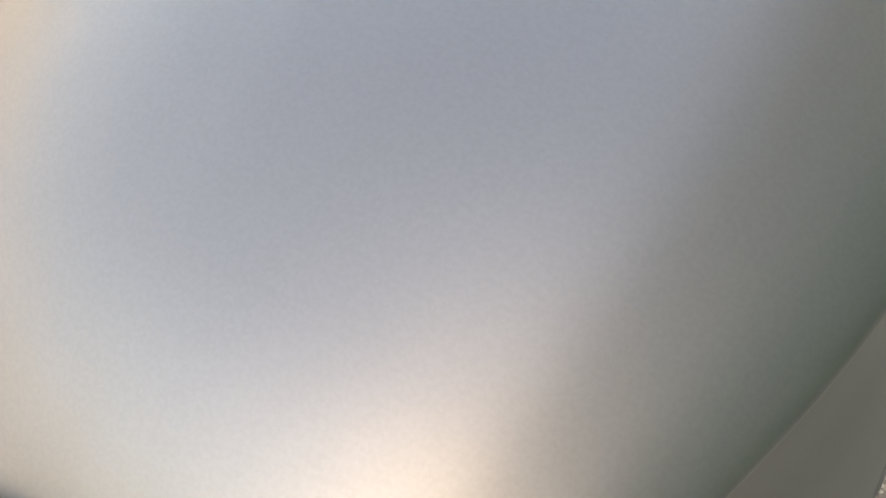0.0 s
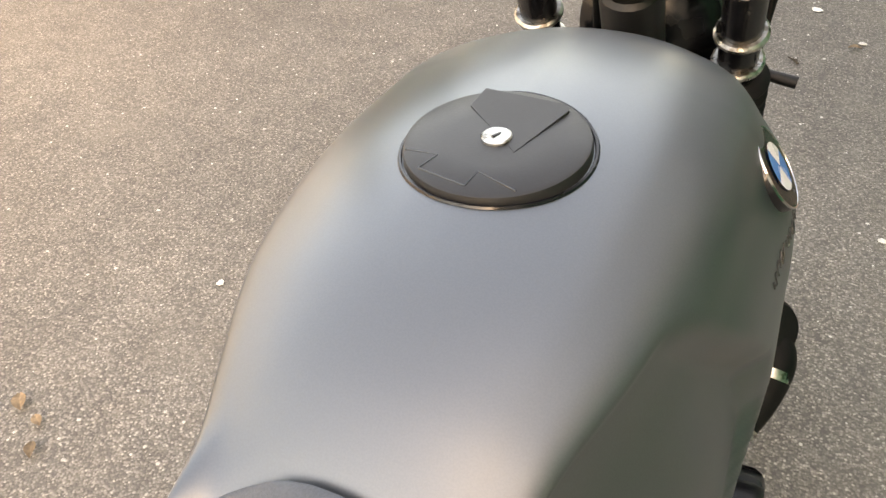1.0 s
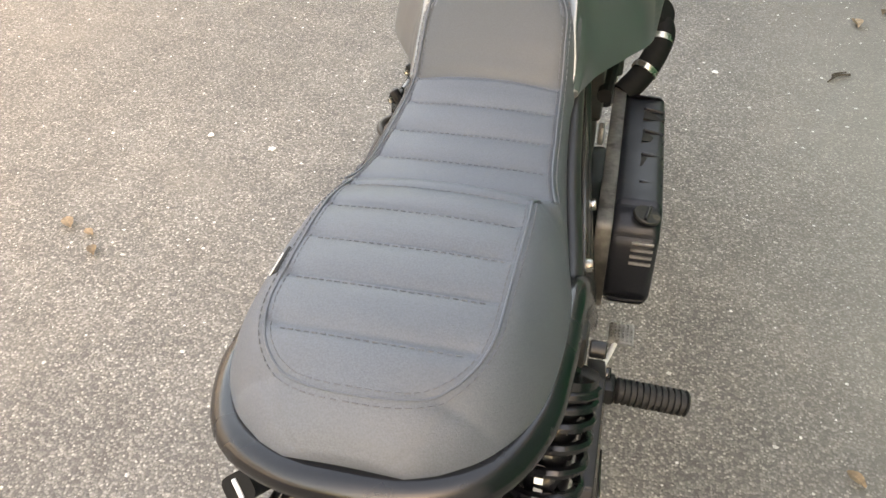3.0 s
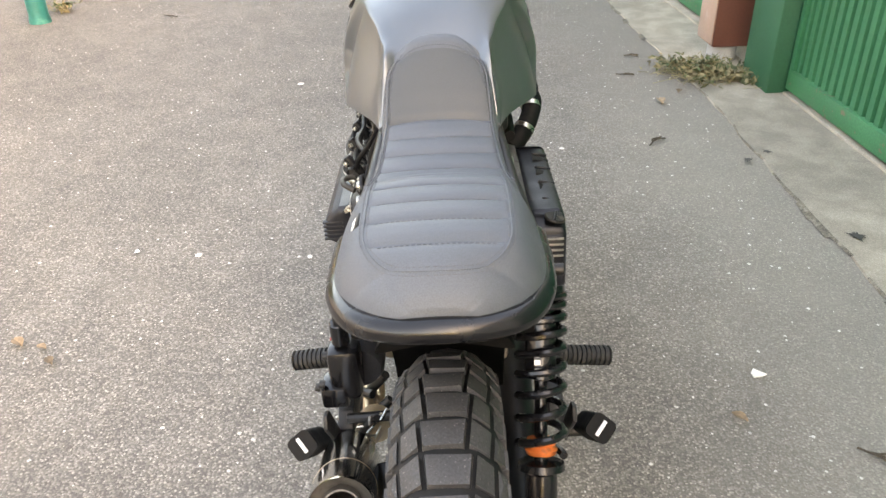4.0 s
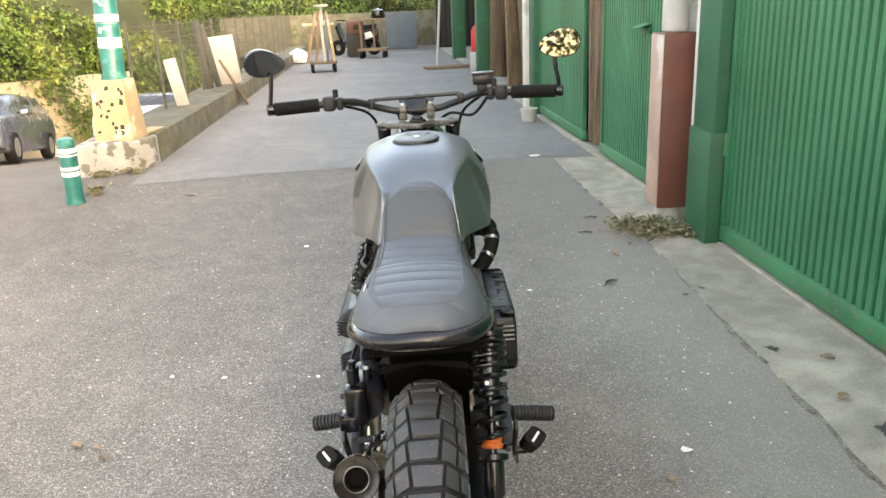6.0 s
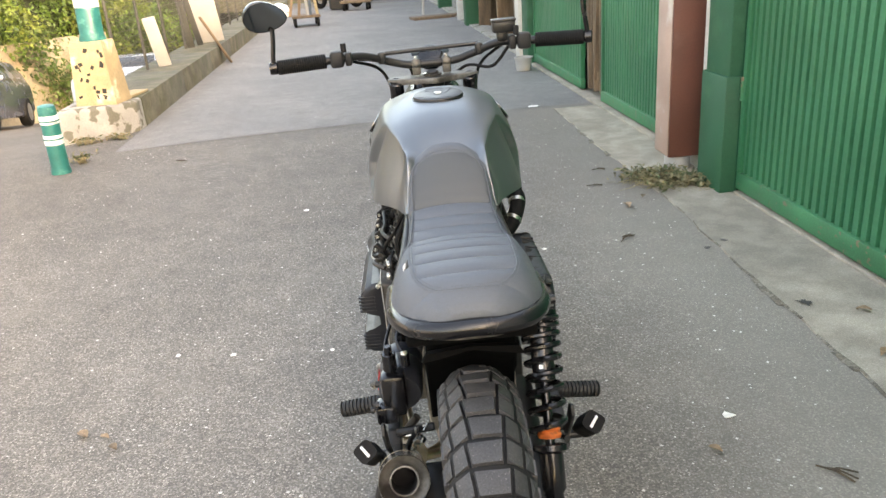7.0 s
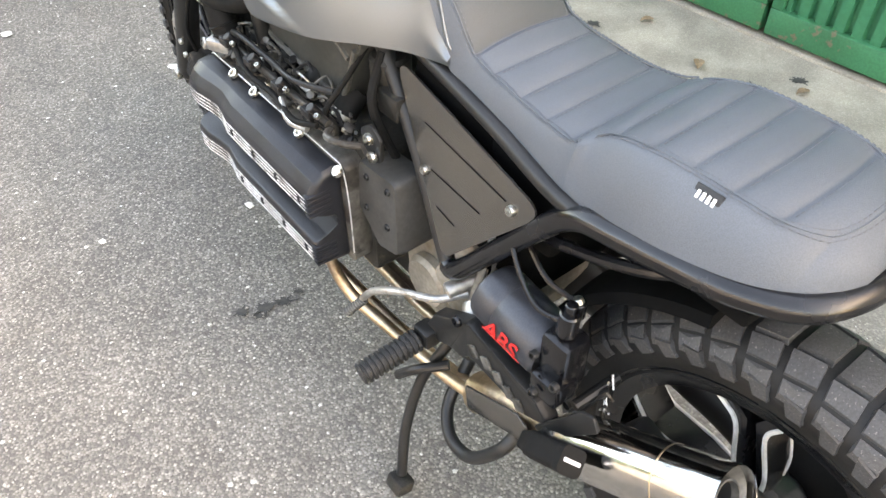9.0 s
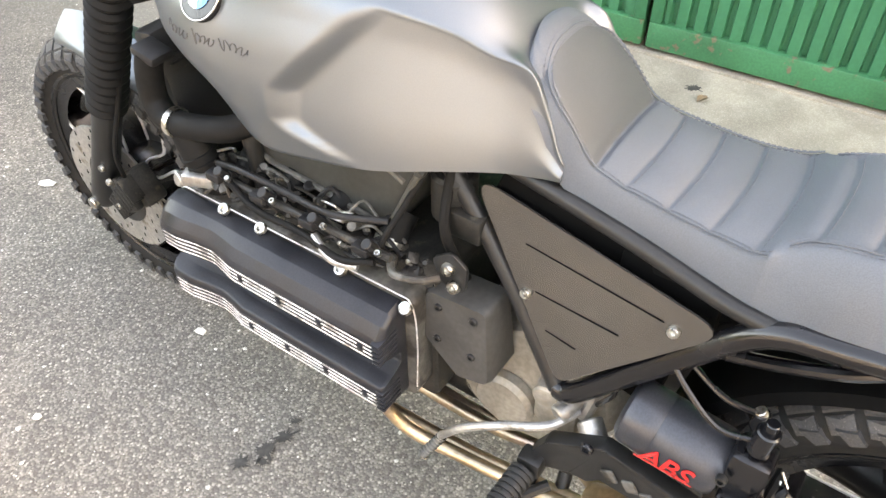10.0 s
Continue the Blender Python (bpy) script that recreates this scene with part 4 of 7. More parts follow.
lathe(bm, [(0, 0), (0.080, 0), (0.10, 0.135), (0.108, 0.135), (0.108, 0.15), (0.096, 0.15), (0.077, 0.02), (0, 0.02)], 24)
part("pail", bm, M_BOARD, bucket)
sack = bmesh.new()
lathe(sack, [(0, 0), (0.25, 0.02), (0.3, 0.15), (0.2, 0.3), (0.06, 0.36), (0, 0.37)], 18)
for v in sack.verts:
    v.co += 0.05 * Vector((noise.noise(v.co * 9), noise.noise(v.co * 9 + Vector((5, 0, 0))), noise.noise(v.co * 9 + Vector((0, 5, 0)))))
ob = part("rubbish_sack", sack, M_WHITE)
ob.matrix_world = pose(-3.55, 19.8, 0.03)
tagged(ob, "crumpled white sack lying by the kerb", "sack")

# ---------------------------------------------------------------- motorcycle
BIKE = thing("motorcycle", "custom matt grey motorcycle with a quilted seat on its stand", "motorcycle", pose(-0.046, 0, 0, 0, -1.5, 0))
REAR, FRONT = (0.0, -0.526, 0.333), (0.0, 0.99, 0.312)

# ---- fuel tank: sections along its length
TOP = [(-0.035, 0.785), (0.0, 0.800), (0.04, 0.845), (0.07, 0.892), (0.10, 0.922), (0.14, 0.947), (0.20, 0.967), (0.30, 0.981), (0.38, 0.983), (0.46, 0.976), (0.53, 0.962), (0.59, 0.935), (0.632, 0.890), (0.650, 0.845)]
BOT = [(-0.035, 0.785), (0.0, 0.781), (0.03, 0.780), (0.06, 0.780), (0.124, 0.775), (0.222, 0.757), (0.31, 0.741), (0.387, 0.732), (0.43, 0.744), (0.448, 0.757), (0.513, 0.784), (0.59, 0.808), (0.650, 0.826)]
WID = [(-0.035, 0.084), (0.0, 0.098), (0.02, 0.103), (0.06, 0.118), (0.12, 0.149), (0.2, 0.179), (0.3, 0.188), (0.4, 0.193), (0.47, 0.192), (0.53, 0.175), (0.57, 0.150), (0.61, 0.122), (0.635, 0.094), (0.650, 0.066)]
FULL = [(-0.035, 0.92), (0.005, 0.91), (0.03, 0.80), (0.07, 0.69), (0.12, 0.65), (0.18, 0.67), (0.25, 0.70), (0.30, 0.72), (0.38, 0.72), (0.46, 0.70), (0.55, 0.66), (0.650, 0.64)]   # width of the crown as a share of the full width
DROP = [(-0.035, 0.02), (0.0, 0.02), (0.05, 0.06), (0.10, 0.12), (0.2, 0.15), (0.650, 0.15)]


def tank_point(y, s):
    """s runs from 0 at the crown over the shoulder (0.4) and the flank to 1 at the lower edge."""
    zt, zb, w, c, dr = curve(TOP, y), curve(BOT, y), curve(WID, y), curve(FULL, y), curve(DROP, y)
    crest = curve([(-0.035, 0.795), (0.0, 0.803), (0.008, 0.815), (0.02, 0.840), (0.035, 0.870), (0.05, 0.896), (0.07, 0.908), (0.10, 0.910), (0.635, 0.910)], y)
    horn = smoothstep(0.13, 0.03, y)          # towards the rear the crown sinks under the seat between two horns
    za = (zt - dr * (zt - zb)) * (1 - horn) + crest * horn
    h = za - zb
    tuck = smoothstep(0.33, 0.48, y)          # the front turns in towards its lower edge
    keys_x = [(0, 0), (0.10, 0.25 * c * w), (0.20, 0.50 * c * w), (0.30, 0.75 * c * w), (0.40, c * w), (0.55, (0.55 * c + 0.45) * w * 0.985), (0.70, 0.93 * w), (0.85, (1.0 - 0.03 * tuck) * w), (1.0, (0.975 - 0.15 * tuck) * w)]
    keys_z = [(0, zt), (0.10, zt - (zt - za) * 0.05), (0.20, zt - (zt - za) * 0.21), (0.30, zt - (zt - za) * 0.52), (0.40, za), (0.55, za - 0.19 * h), (0.70, za - 0.40 * h), (0.85, za - 0.68 * h), (1.0, zb)]
    x, z = curve(keys_x, s), curve(keys_z, s)
    # flat knee panel, set in behind a crease
    edge = 0.338 - 0.95 * max(0.0, z - 0.828) - 0.09 * (max(0.0, 0.792 - z) / 0.028) ** 2
    v = min(1.0, max(0.0, (za - z) / h))
    flat = c * w + (0.975 * w - c * w) * v - 0.060 * v * (1 - v) ** 2
    x -= 0.76 * max(0.0, x - flat) * smoothstep(-0.008, 0.036, edge - y) * smoothstep(0.385, 0.43, s) * smoothstep(-0.02, 0.08, y)
    return x, z


def tank():
    ys = [0.650 * i / 160 for i in range(161)]
    ss = [i / 80 for i in range(81)]
    bm = bmesh.new()
    rings = []
    for y in ys:
        right = [tank_point(y, s) for s in ss]
        under = [(right[-1][0] - 0.012, right[-1][1] - 0.006), (right[-1][0] * 0.7, right[-1][1] + 0.012)]
        half = right + under
        ring = [(x, y, z) for x, z in half] + [(-x, y, z) for x, z in half[::-1][:-1]]
        rings.append(ring)
    loft(bm, rings)
    t = part("fuel_tank", bm, M_TANK, BIKE, "satin grey painted fuel tank with knee hollows", smooth=60)
    for side in (-1, 1):
        by, bz = 0.452, 0.905
        bs = min((abs(tank_point(by, u / 400)[1] - bz), u / 400) for u in range(100, 400))[1]
        (xa, za), (xb, zb), (xc, zc) = tank_point(by, bs), tank_point(by, bs + 0.03), tank_point(by + 0.02, bs)
        n = Vector((xc - xa, 0.02, zc - za)).cross(Vector((xb - xa, 0, zb - za))).normalized()
        n = n if n.x > 0 else -n
        n.x *= side
        n = (n + Vector((0, 0, 0.1))).normalized()
        m = Matrix.Translation(Vector((side * xa, by, za)) + n * 0.0005) @ n.to_track_quat("Z", "Y").to_matrix().to_4x4()
        bm = bmesh.new()
        lathe(bm, [(0, -0.018), (0.0335, -0.018), (0.0335, 0.0006), (0.0327, 0.0018), (0.0315, 0.0012), (0, 0.0012)], 36, m)
        part("badge", bm, M_BLACK_GLOSS, t, "round enamel badge with blue and white quarters")
        bm = bmesh.new()
        lathe(bm, [(0.0318, 0.0012), (0.0322, 0.0024), (0.0331, 0.0024), (0.0338, 0.0010)], 40, m)
        part("rim", bm, M_CHROME, t, "thin polished rim")
        bm = bmesh.new()
        lathe(bm, [(0, 0.0014), (0.0312, 0.0014), (0.0306, 0.0021), (0, 0.0026)], 36, m)
        part("ring_field", bm, M_BLACK_GLOSS, t)
        for q in range(4):
            bm = bmesh.new()
            vs = [bm.verts.new(m @ Vector((0, 0, 0.0036)))]
            for k in range(9):
                a = radians(90 * q + 90 * k / 8 + 10)
                vs.append(bm.verts.new(m @ Vector((0.0195 * math.cos(a), 0.0195 * math.sin(a), 0.0033))))
            bm.faces.new(vs)
            part("quarter", bm, M_BLUE if q % 2 else M_WHITE, t)
        # unreadable script below the badge, as plain looping strokes
        for k, (y0, ln, z0) in enumerate(((0.505, 0.036, 0.857), (0.458, 0.034, 0.859), (0.414, 0.046, 0.861))):
            stroke = []
            for i in range(25):
                f = i / 24
                y = y0 - ln * f + 0.0026 * math.sin(f * 31 + k)
                z = z0 - 0.002 * f + (0.0045 if i > 3 else 0.008) * math.sin(f * 26 + 1.3 * k)
                u = min((abs(tank_point(y, v / 200)[1] - z), v / 200) for v in range(60, 200))[1]
                stroke.append((side * (tank_point(y, u)[0] + 0.0004), y, z))
            bm = bmesh.new()
            tube(bm, stroke, 0.0008, 5, 2)
            part("script_stroke", bm, M_DECAL, t)


tank()


def filler_cap():
    m = pose(0.001, 0.303, 0.9722, 3.6, 0, 0)

    def skin(x, y):
        """Height of the tank's skin at a place near its crown."""
        k = min(range(161), key=lambda i: abs(tank_point(y, 0.5 * i / 160)[0] - abs(x)))
        return tank_point(y, 0.5 * k / 160)[1]
    # dark gap round the cap, lying on the skin
    bm = bmesh.new()
    ring = []
    for k in range(57):
        a = 2 * math.pi * k / 56
        x, y = 0.001 + 0.0618 * math.cos(a), 0.303 + 0.0618 * math.sin(a)
        ring.append((x, y, skin(x, y) + 0.0002))
    tube(bm, ring, 0.0016, 6, 1)
    part("filler_gap", bm, M_BLACK_GLOSS, BIKE)
    bm = bmesh.new()
    lathe(bm, [(0, -0.012), (0.0595, -0.012), (0.0597, 0.007), (0.0587, 0.0105), (0.056, 0.0118), (0.03, 0.0124), (0, 0.0126)], 64, m)
    cap = part("filler_cap", bm, M_CAP, BIKE, "round black fuel filler cap")
    # raised grip wedge
    bm = bmesh.new()
    p = [(-0.028, 0.052), (0.030, 0.046), (0.034, 0.040), (0.016, -0.012), (-0.03, 0.03)]
    lo = [bm.verts.new(m @ Vector((x, y, 0.0110))) for x, y in p]
    hi = [bm.verts.new(m @ Vector((x, y, h))) for (x, y), h in zip(p, (0.0138, 0.0142, 0.0138, 0.0127, 0.0128))]
    bm.faces.new(hi)
    for i in range(5):
        bm.faces.new((lo[i], lo[(i + 1) % 5], hi[(i + 1) % 5], hi[i]))
    part("grip_wedge", bm, M_CAP, cap, smooth=20)
    # flap seam
    bm = bmesh.new()
    z = [(-0.050, -0.027), (-0.028, -0.027), (-0.034, -0.043), (0.000, -0.051), (0.002, -0.036), (0.030, -0.047)]
    for a, b in zip(z, z[1:]):
        rod(bm, m @ Vector((*a, 0.0116)), m @ Vector((*b, 0.0116)), 0.0009, 6)
    part("flap_seam", bm, M_BLACK_GLOSS, cap)
    bm = bmesh.new()
    lathe(bm, [(0, 0.0120), (0.0098, 0.0120), (0.0098, 0.0138), (0.0088, 0.0145), (0, 0.0145)], 28, m @ pose(0, 0.0, 0))
    part("lock", bm, M_STEEL, cap, "bright steel lock barrel")
    bm = bmesh.new()
    rbox(bm, m @ Vector((0, 0, 0.0147)), (0.0018, 0.0075, 0.0008), 0.0002, Euler((0, 0, radians(-25))).to_matrix().to_4x4())
    part("keyhole", bm, M_BLACK_GLOSS, cap)


filler_cap()

# ---- seat
S_TOP = [(-0.518, 0.797), (-0.508, 0.811), (-0.484, 0.829), (-0.44, 0.839), (-0.37, 0.842), (-0.30, 0.838), (-0.25, 0.824), (-0.215, 0.802), (-0.17, 0.797), (-0.11, 0.801), (-0.03, 0.817), (0.0, 0.850), (0.03, 0.882), (0.055, 0.905), (0.075, 0.915), (0.09, 0.912)]
S_WID = [(-0.518, 0.045), (-0.508, 0.066), (-0.484, 0.094), (-0.44, 0.117), (-0.37, 0.127), (-0.30, 0.127), (-0.24, 0.119), (-0.17, 0.109), (-0.10, 0.100), (-0.03, 0.094), (0.0, 0.094), (0.03, 0.093), (0.05, 0.089), (0.064, 0.079), (0.073, 0.060), (0.079, 0.034), (0.081, 0.015)]
SEAM_FRONT = [(-0.222, 0.099), (-0.17, 0.090), (-0.10, 0.085), (-0.03, 0.081), (0.005, 0.078), (0.028, 0.071), (0.042, 0.058), (0.051, 0.036), (0.055, 0.0)]


def seat_seam(y):
    """Half the width of the quilted top panel: a long front panel, then a rounded rear one."""
    if y > -0.225:
        return curve(SEAM_FRONT, y)
    if y > -0.40:
        return curve([(-0.40, 0.083), (-0.30, 0.084), (-0.245, 0.082), (-0.236, 0.086), (-0.225, 0.098)], y)
    t = min(1.0, (-0.40 - y) / 0.090)
    return 0.083 * max(0.0, 1 - t ** 2.6) ** (1 / 2.6)


S_BASE = [(-0.518, 0.782), (-0.44, 0.774), (-0.37, 0.761), (-0.30, 0.746), (-0.236, 0.734), (-0.17, 0.738), (-0.05, 0.762), (0.0, 0.778), (0.04, 0.85), (0.09, 0.89)]
GROOVES = [-0.03, -0.073, -0.122, -0.170, -0.218, -0.262, -0.308, -0.354, -0.400, -0.447]


def seat_top(y, x):
    zt, seam = curve(S_TOP, y), seat_seam(y)
    z = zt - 0.009 * (abs(x) / max(seam, 0.05)) ** 2.2
    if abs(x) < seam:
        fade = smoothstep(0, 0.008, seam - abs(x))
        for g in GROOVES:
            d = y - g - 0.02 * (x / 0.08) ** 2 * (0.0 if g > -0.05 else 0.35)
            if g == -0.03:
                z -= 0.007 * math.exp(-(d / 0.005) ** 2) * (0.35 + 0.65 * fade)
            else:       # a soft pillow edge and a tight crease where the thread pulls
                z -= (0.0030 * math.exp(-(d / 0.0095) ** 2) + 0.0018 * math.exp(-(d / 0.0026) ** 2)) * (0.25 + 0.75 * fade)
    return z


def seat():
    ys = [-0.518 + 0.599 * i / 300 for i in range(301)]
    bm = bmesh.new()
    rings = []
    for y in ys:
        w, seam, zb = curve(S_WID, y), min((seat_seam(y) ** 8 + (0.66 * curve(S_WID, y)) ** 8) ** 0.125, curve(S_WID, y) * 0.9), curve(S_BASE, y)
        zs = seat_top(y, seam)
        right = [(seam * k / 12, seat_top(y, seam * k / 12)) for k in range(13)]
        right[-1] = (seam, zs - 0.0025)
        for k in range(1, 11):
            a = k / 10
            x = seam + (w - seam) * (a + 0.10 * math.sin(math.pi * a))
            z = zs - 0.001 - (zs - zb) * (a - 0.07 * math.sin(math.pi * a))
            right.append((x, z))
        right.append((w - 0.012, zb - 0.004))
        rings.append([(x, y, z) for x, z in right] + [(-x, y, z) for x, z in right[::-1][:-1]])
    loft(bm, rings)
    for f in bm.faces:
        c = f.calc_center_median()
        if -0.028 < c.y < 0.05 and abs(c.x) < seat_seam(c.y) - 0.001 and f.normal.z > -2 and c.z > seat_top(c.y, c.x) - 0.004:
            f.material_index = 1
    s = part("seat", bm, [M_SEAT, M_SEAT_PAD], BIKE, "grey leatherette seat with cross channels and a raised nose pad", smooth=60)
    # seam cords and stitches
    def on_top(x, y, lift):
        return (x, y, seat_top(y, x) + lift)
    rear = [(side * seat_seam(y), y) for side in (1,) for y in [-0.236 - 0.164 * i / 12 for i in range(13)]]
    rear += [(0.083 * abs(math.cos(a)) ** (2 / 2.6) * (1 if math.cos(a) > 0 else -1), -0.40 - 0.090 * math.sin(a) ** (2 / 2.6)) for a in [math.pi * (i + 1) / 25 for i in range(24)]]
    rear += [(-x, y) for x, y in rear[:13][::-1]]
    front = [(seat_seam(y), y) for y in [-0.222 + 0.222 * i / 14 for i in range(15)]]
    nose = [(0.078 * abs(math.cos(a)) ** 0.70 * (1 if math.cos(a) > 0 else -1), 0.005 + 0.050 * math.sin(a) ** 0.70) for a in [math.pi * (i + 1) / 25 for i in range(24)]]
    front = front + nose + [(-x, y) for x, y in front[::-1]]
    for line in (rear, front):
        bm = bmesh.new()
        tube(bm, [on_top(x, y, 0.0001) for x, y in line], 0.0011, 6, 2)
        part("piping", bm, M_SEAT, s)
        bm = bmesh.new()
        path = spline([on_top(x, y, 0) for x, y in line], 10)
        acc = 0.0
        for a, b in zip(path, path[1:]):
            acc += (b - a).length
            if acc > 0.0062:
                acc = 0.0
                d = (b - a).normalized()
                n = Vector((d.y, -d.x, 0)).normalized() * 0.0042
                for off in (n, -n):
                    p0, p1 = a + off, a + off + d * 0.0042
                    rod(bm, on_top(p0.x, p0.y, 0.0), on_top(p1.x, p1.y, 0.0), 0.0006, 5)
        tagged(part("stitching", bm, M_THREAD, s), kind="stuff")
    bm = bmesh.new()
    for g in GROOVES[1:]:
        lim = seat_seam(g) - 0.012
        x = -lim
        while x < lim:
            yy = lambda q: g + 0.02 * (q / 0.08) ** 2 * 0.35 - 0.0052
            rod(bm, (x, yy(x), seat_top(yy(x), x) + 0.0003), (x + 0.004, yy(x + 0.004), seat_top(yy(x + 0.004), x + 0.004) + 0.0003), 0.0006, 5)
            x += 0.0062
    tagged(part("stitching", bm, M_THREAD, s), kind="stuff")
    # woven tag on the flank, with light strokes in place of a brand
    m = Matrix.Translation((-0.0955, -0.379, 0.8215)) @ Euler((0, radians(-58), 0)).to_matrix().to_4x4()
    bm = bmesh.new()
    rbox(bm, m @ Vector((0, 0, 0)), (0.019, 0.030, 0.004), 0.001, m.to_3x3().to_4x4())
    tag = part("tag", bm, M_BLACK_SATIN, s, "small black woven tag with white strokes")
    bm = bmesh.new()
    for k in range(4):
        rbox(bm, m @ Vector((0.0, -0.0087 + 0.0058 * k, 0.0026)), (0.008, 0.0034, 0.001), 0.0003, m.to_3x3().to_4x4())
    part("tag_stroke", bm, M_WHITE, s)


seat()


# ---- subframe
def both(name, build, material, label=""):
    for side in (1, -1):
        bm = bmesh.new()
        build(bm)
        if side < 0:
            mirror_x(bm)
        part(name, bm, material, BIKE, label)


bm = bmesh.new()
arc = [(0.138, -0.050, 0.500), (0.140, -0.072, 0.508), (0.135, -0.130, 0.580), (0.129, -0.195, 0.662), (0.1260, -0.235, 0.710), (0.1250, -0.268, 0.733), (0.124, -0.31, 0.741), (0.122, -0.37, 0.751), (0.115, -0.44, 0.762), (0.090, -0.494, 0.769), (0.048, -0.517, 0.772)]
tube(bm, arc + [(0, -0.523, 0.775)] + [(-x, y, z) for x, y, z in arc[::-1]], 0.0145, 14, 6)
part("seat_hoop", bm, M_BLACK_GLOSS, BIKE, "black tubular rear hoop under the seat")
both("frame_rail", lambda b: tube(b, [(0.080, 0.20, 0.790), (0.090, 0.06, 0.772), (0.103, -0.10, 0.748), (0.116, -0.200, 0.733), (0.123, -0.262, 0.731)], 0.0108, 12), M_BLACK_SATIN)
both("frame_strut", lambda b: tube(b, [(0.086, 0.178, 0.775), (0.110, 0.053, 0.635), (0.138, -0.05, 0.500)], 0.0125, 12), M_BLACK_SATIN)
both("frame_tube", lambda b: tube(b, [(0.09, 0.53, 0.84), (0.128, 0.468, 0.74), (0.132, 0.448, 0.59)], 0.0135, 12), M_BLACK_SATIN)
# tray and added blocks fill the gap under the seat, black for its shade
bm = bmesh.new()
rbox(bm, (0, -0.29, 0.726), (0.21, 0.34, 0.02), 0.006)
part("undertray", bm, M_VOID, BIKE, "flat tray under the seat, shade put into its black")
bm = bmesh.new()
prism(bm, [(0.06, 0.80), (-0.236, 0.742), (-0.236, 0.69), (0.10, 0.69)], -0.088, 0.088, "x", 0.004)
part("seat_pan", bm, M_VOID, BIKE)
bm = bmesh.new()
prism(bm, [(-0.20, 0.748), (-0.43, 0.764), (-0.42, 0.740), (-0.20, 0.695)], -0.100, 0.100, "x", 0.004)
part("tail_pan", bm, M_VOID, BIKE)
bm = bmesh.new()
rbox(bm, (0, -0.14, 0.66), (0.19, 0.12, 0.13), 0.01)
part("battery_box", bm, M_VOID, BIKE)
bm = bmesh.new()
tube(bm, [(-0.062, -0.505, 0.754), (-0.03, -0.515, 0.755), (0, -0.517, 0.755), (0.03, -0.515, 0.755), (0.062, -0.505, 0.754)], 0.0026, 8, 4)
part("tail_light", bm, M_DULL, BIKE, "slim clear tail light strip under the hoop")

# side panels, flat sheets between the tubes
A, B, C = Vector((0.096, 0.110, 0.748)), Vector((0.1295, -0.218, 0.706)), Vector((0.146, -0.052, 0.520))
for side in (-1, 1):
    nrm = (B - A).cross(C - A).normalized()
    if nrm.x < 0:
        nrm = -nrm
    e1 = (B - A).normalized()
    e2 = nrm.cross(e1).normalized()
    flat = [((p - A).dot(e1), (p - A).dot(e2)) for p in (A, B, C)]
    poly = rounded(flat, 0.018, 5)
    to3 = lambda u, v, h: A + e1 * u + e2 * v + nrm * h
    bm = bmesh.new()
    loft(bm, [[to3(u, v, h) for u, v in poly] for h in (0.0, 0.003, 0.0036)])
    if side < 0:
        mirror_x(bm)
    panel = part("side_panel", bm, M_PANEL, BIKE, "black coated triangular side panel with three slots")
    def plane_x(y, z):
        return A.x - (nrm.y * (y - A.y) + nrm.z * (z - A.z)) / nrm.x
    # slots are thin raised strips, black in place of the shade in a cut
    for (y0, z0), (y1, z1) in (((0.024, 0.693), (-0.154, 0.685)), ((0.000, 0.636), (-0.111, 0.638)), ((-0.023, 0.590), (-0.066, 0.587))):
        bm = bmesh.new()
        p, q = Vector((plane_x(y0, z0), y0, z0)) + nrm * 0.0036, Vector((plane_x(y1, z1), y1, z1)) + nrm * 0.0036
        d, w = (q - p).normalized(), nrm.cross((q - p).normalized()).normalized()
        pts = [p + w * 0.0009, p - w * 0.0009, q - w * 0.0012, q + w * 0.0012]
        lo = [bm.verts.new(v - nrm * 0.001) for v in pts]
        hi = [bm.verts.new(v + nrm * 0.0006) for v in pts]
        bm.faces.new(hi)
        for i in range(4):
            bm.faces.new((lo[i], lo[(i + 1) % 4], hi[(i + 1) % 4], hi[i]))
        if side < 0:
            mirror_x(bm)
        part("slot", bm, M_VOID, panel)
    for y, z in ((0.012, 0.627), (-0.167, 0.680)):
        at = Vector((plane_x(y, z), y, z)) + nrm * 0.003
        d = Vector((nrm.x * side, nrm.y, nrm.z))
        bolt("panel_bolt", (at.x * side, at.y, at.z), d, 0.0072, 0.006, M_STEEL, panel, "bright steel screw")


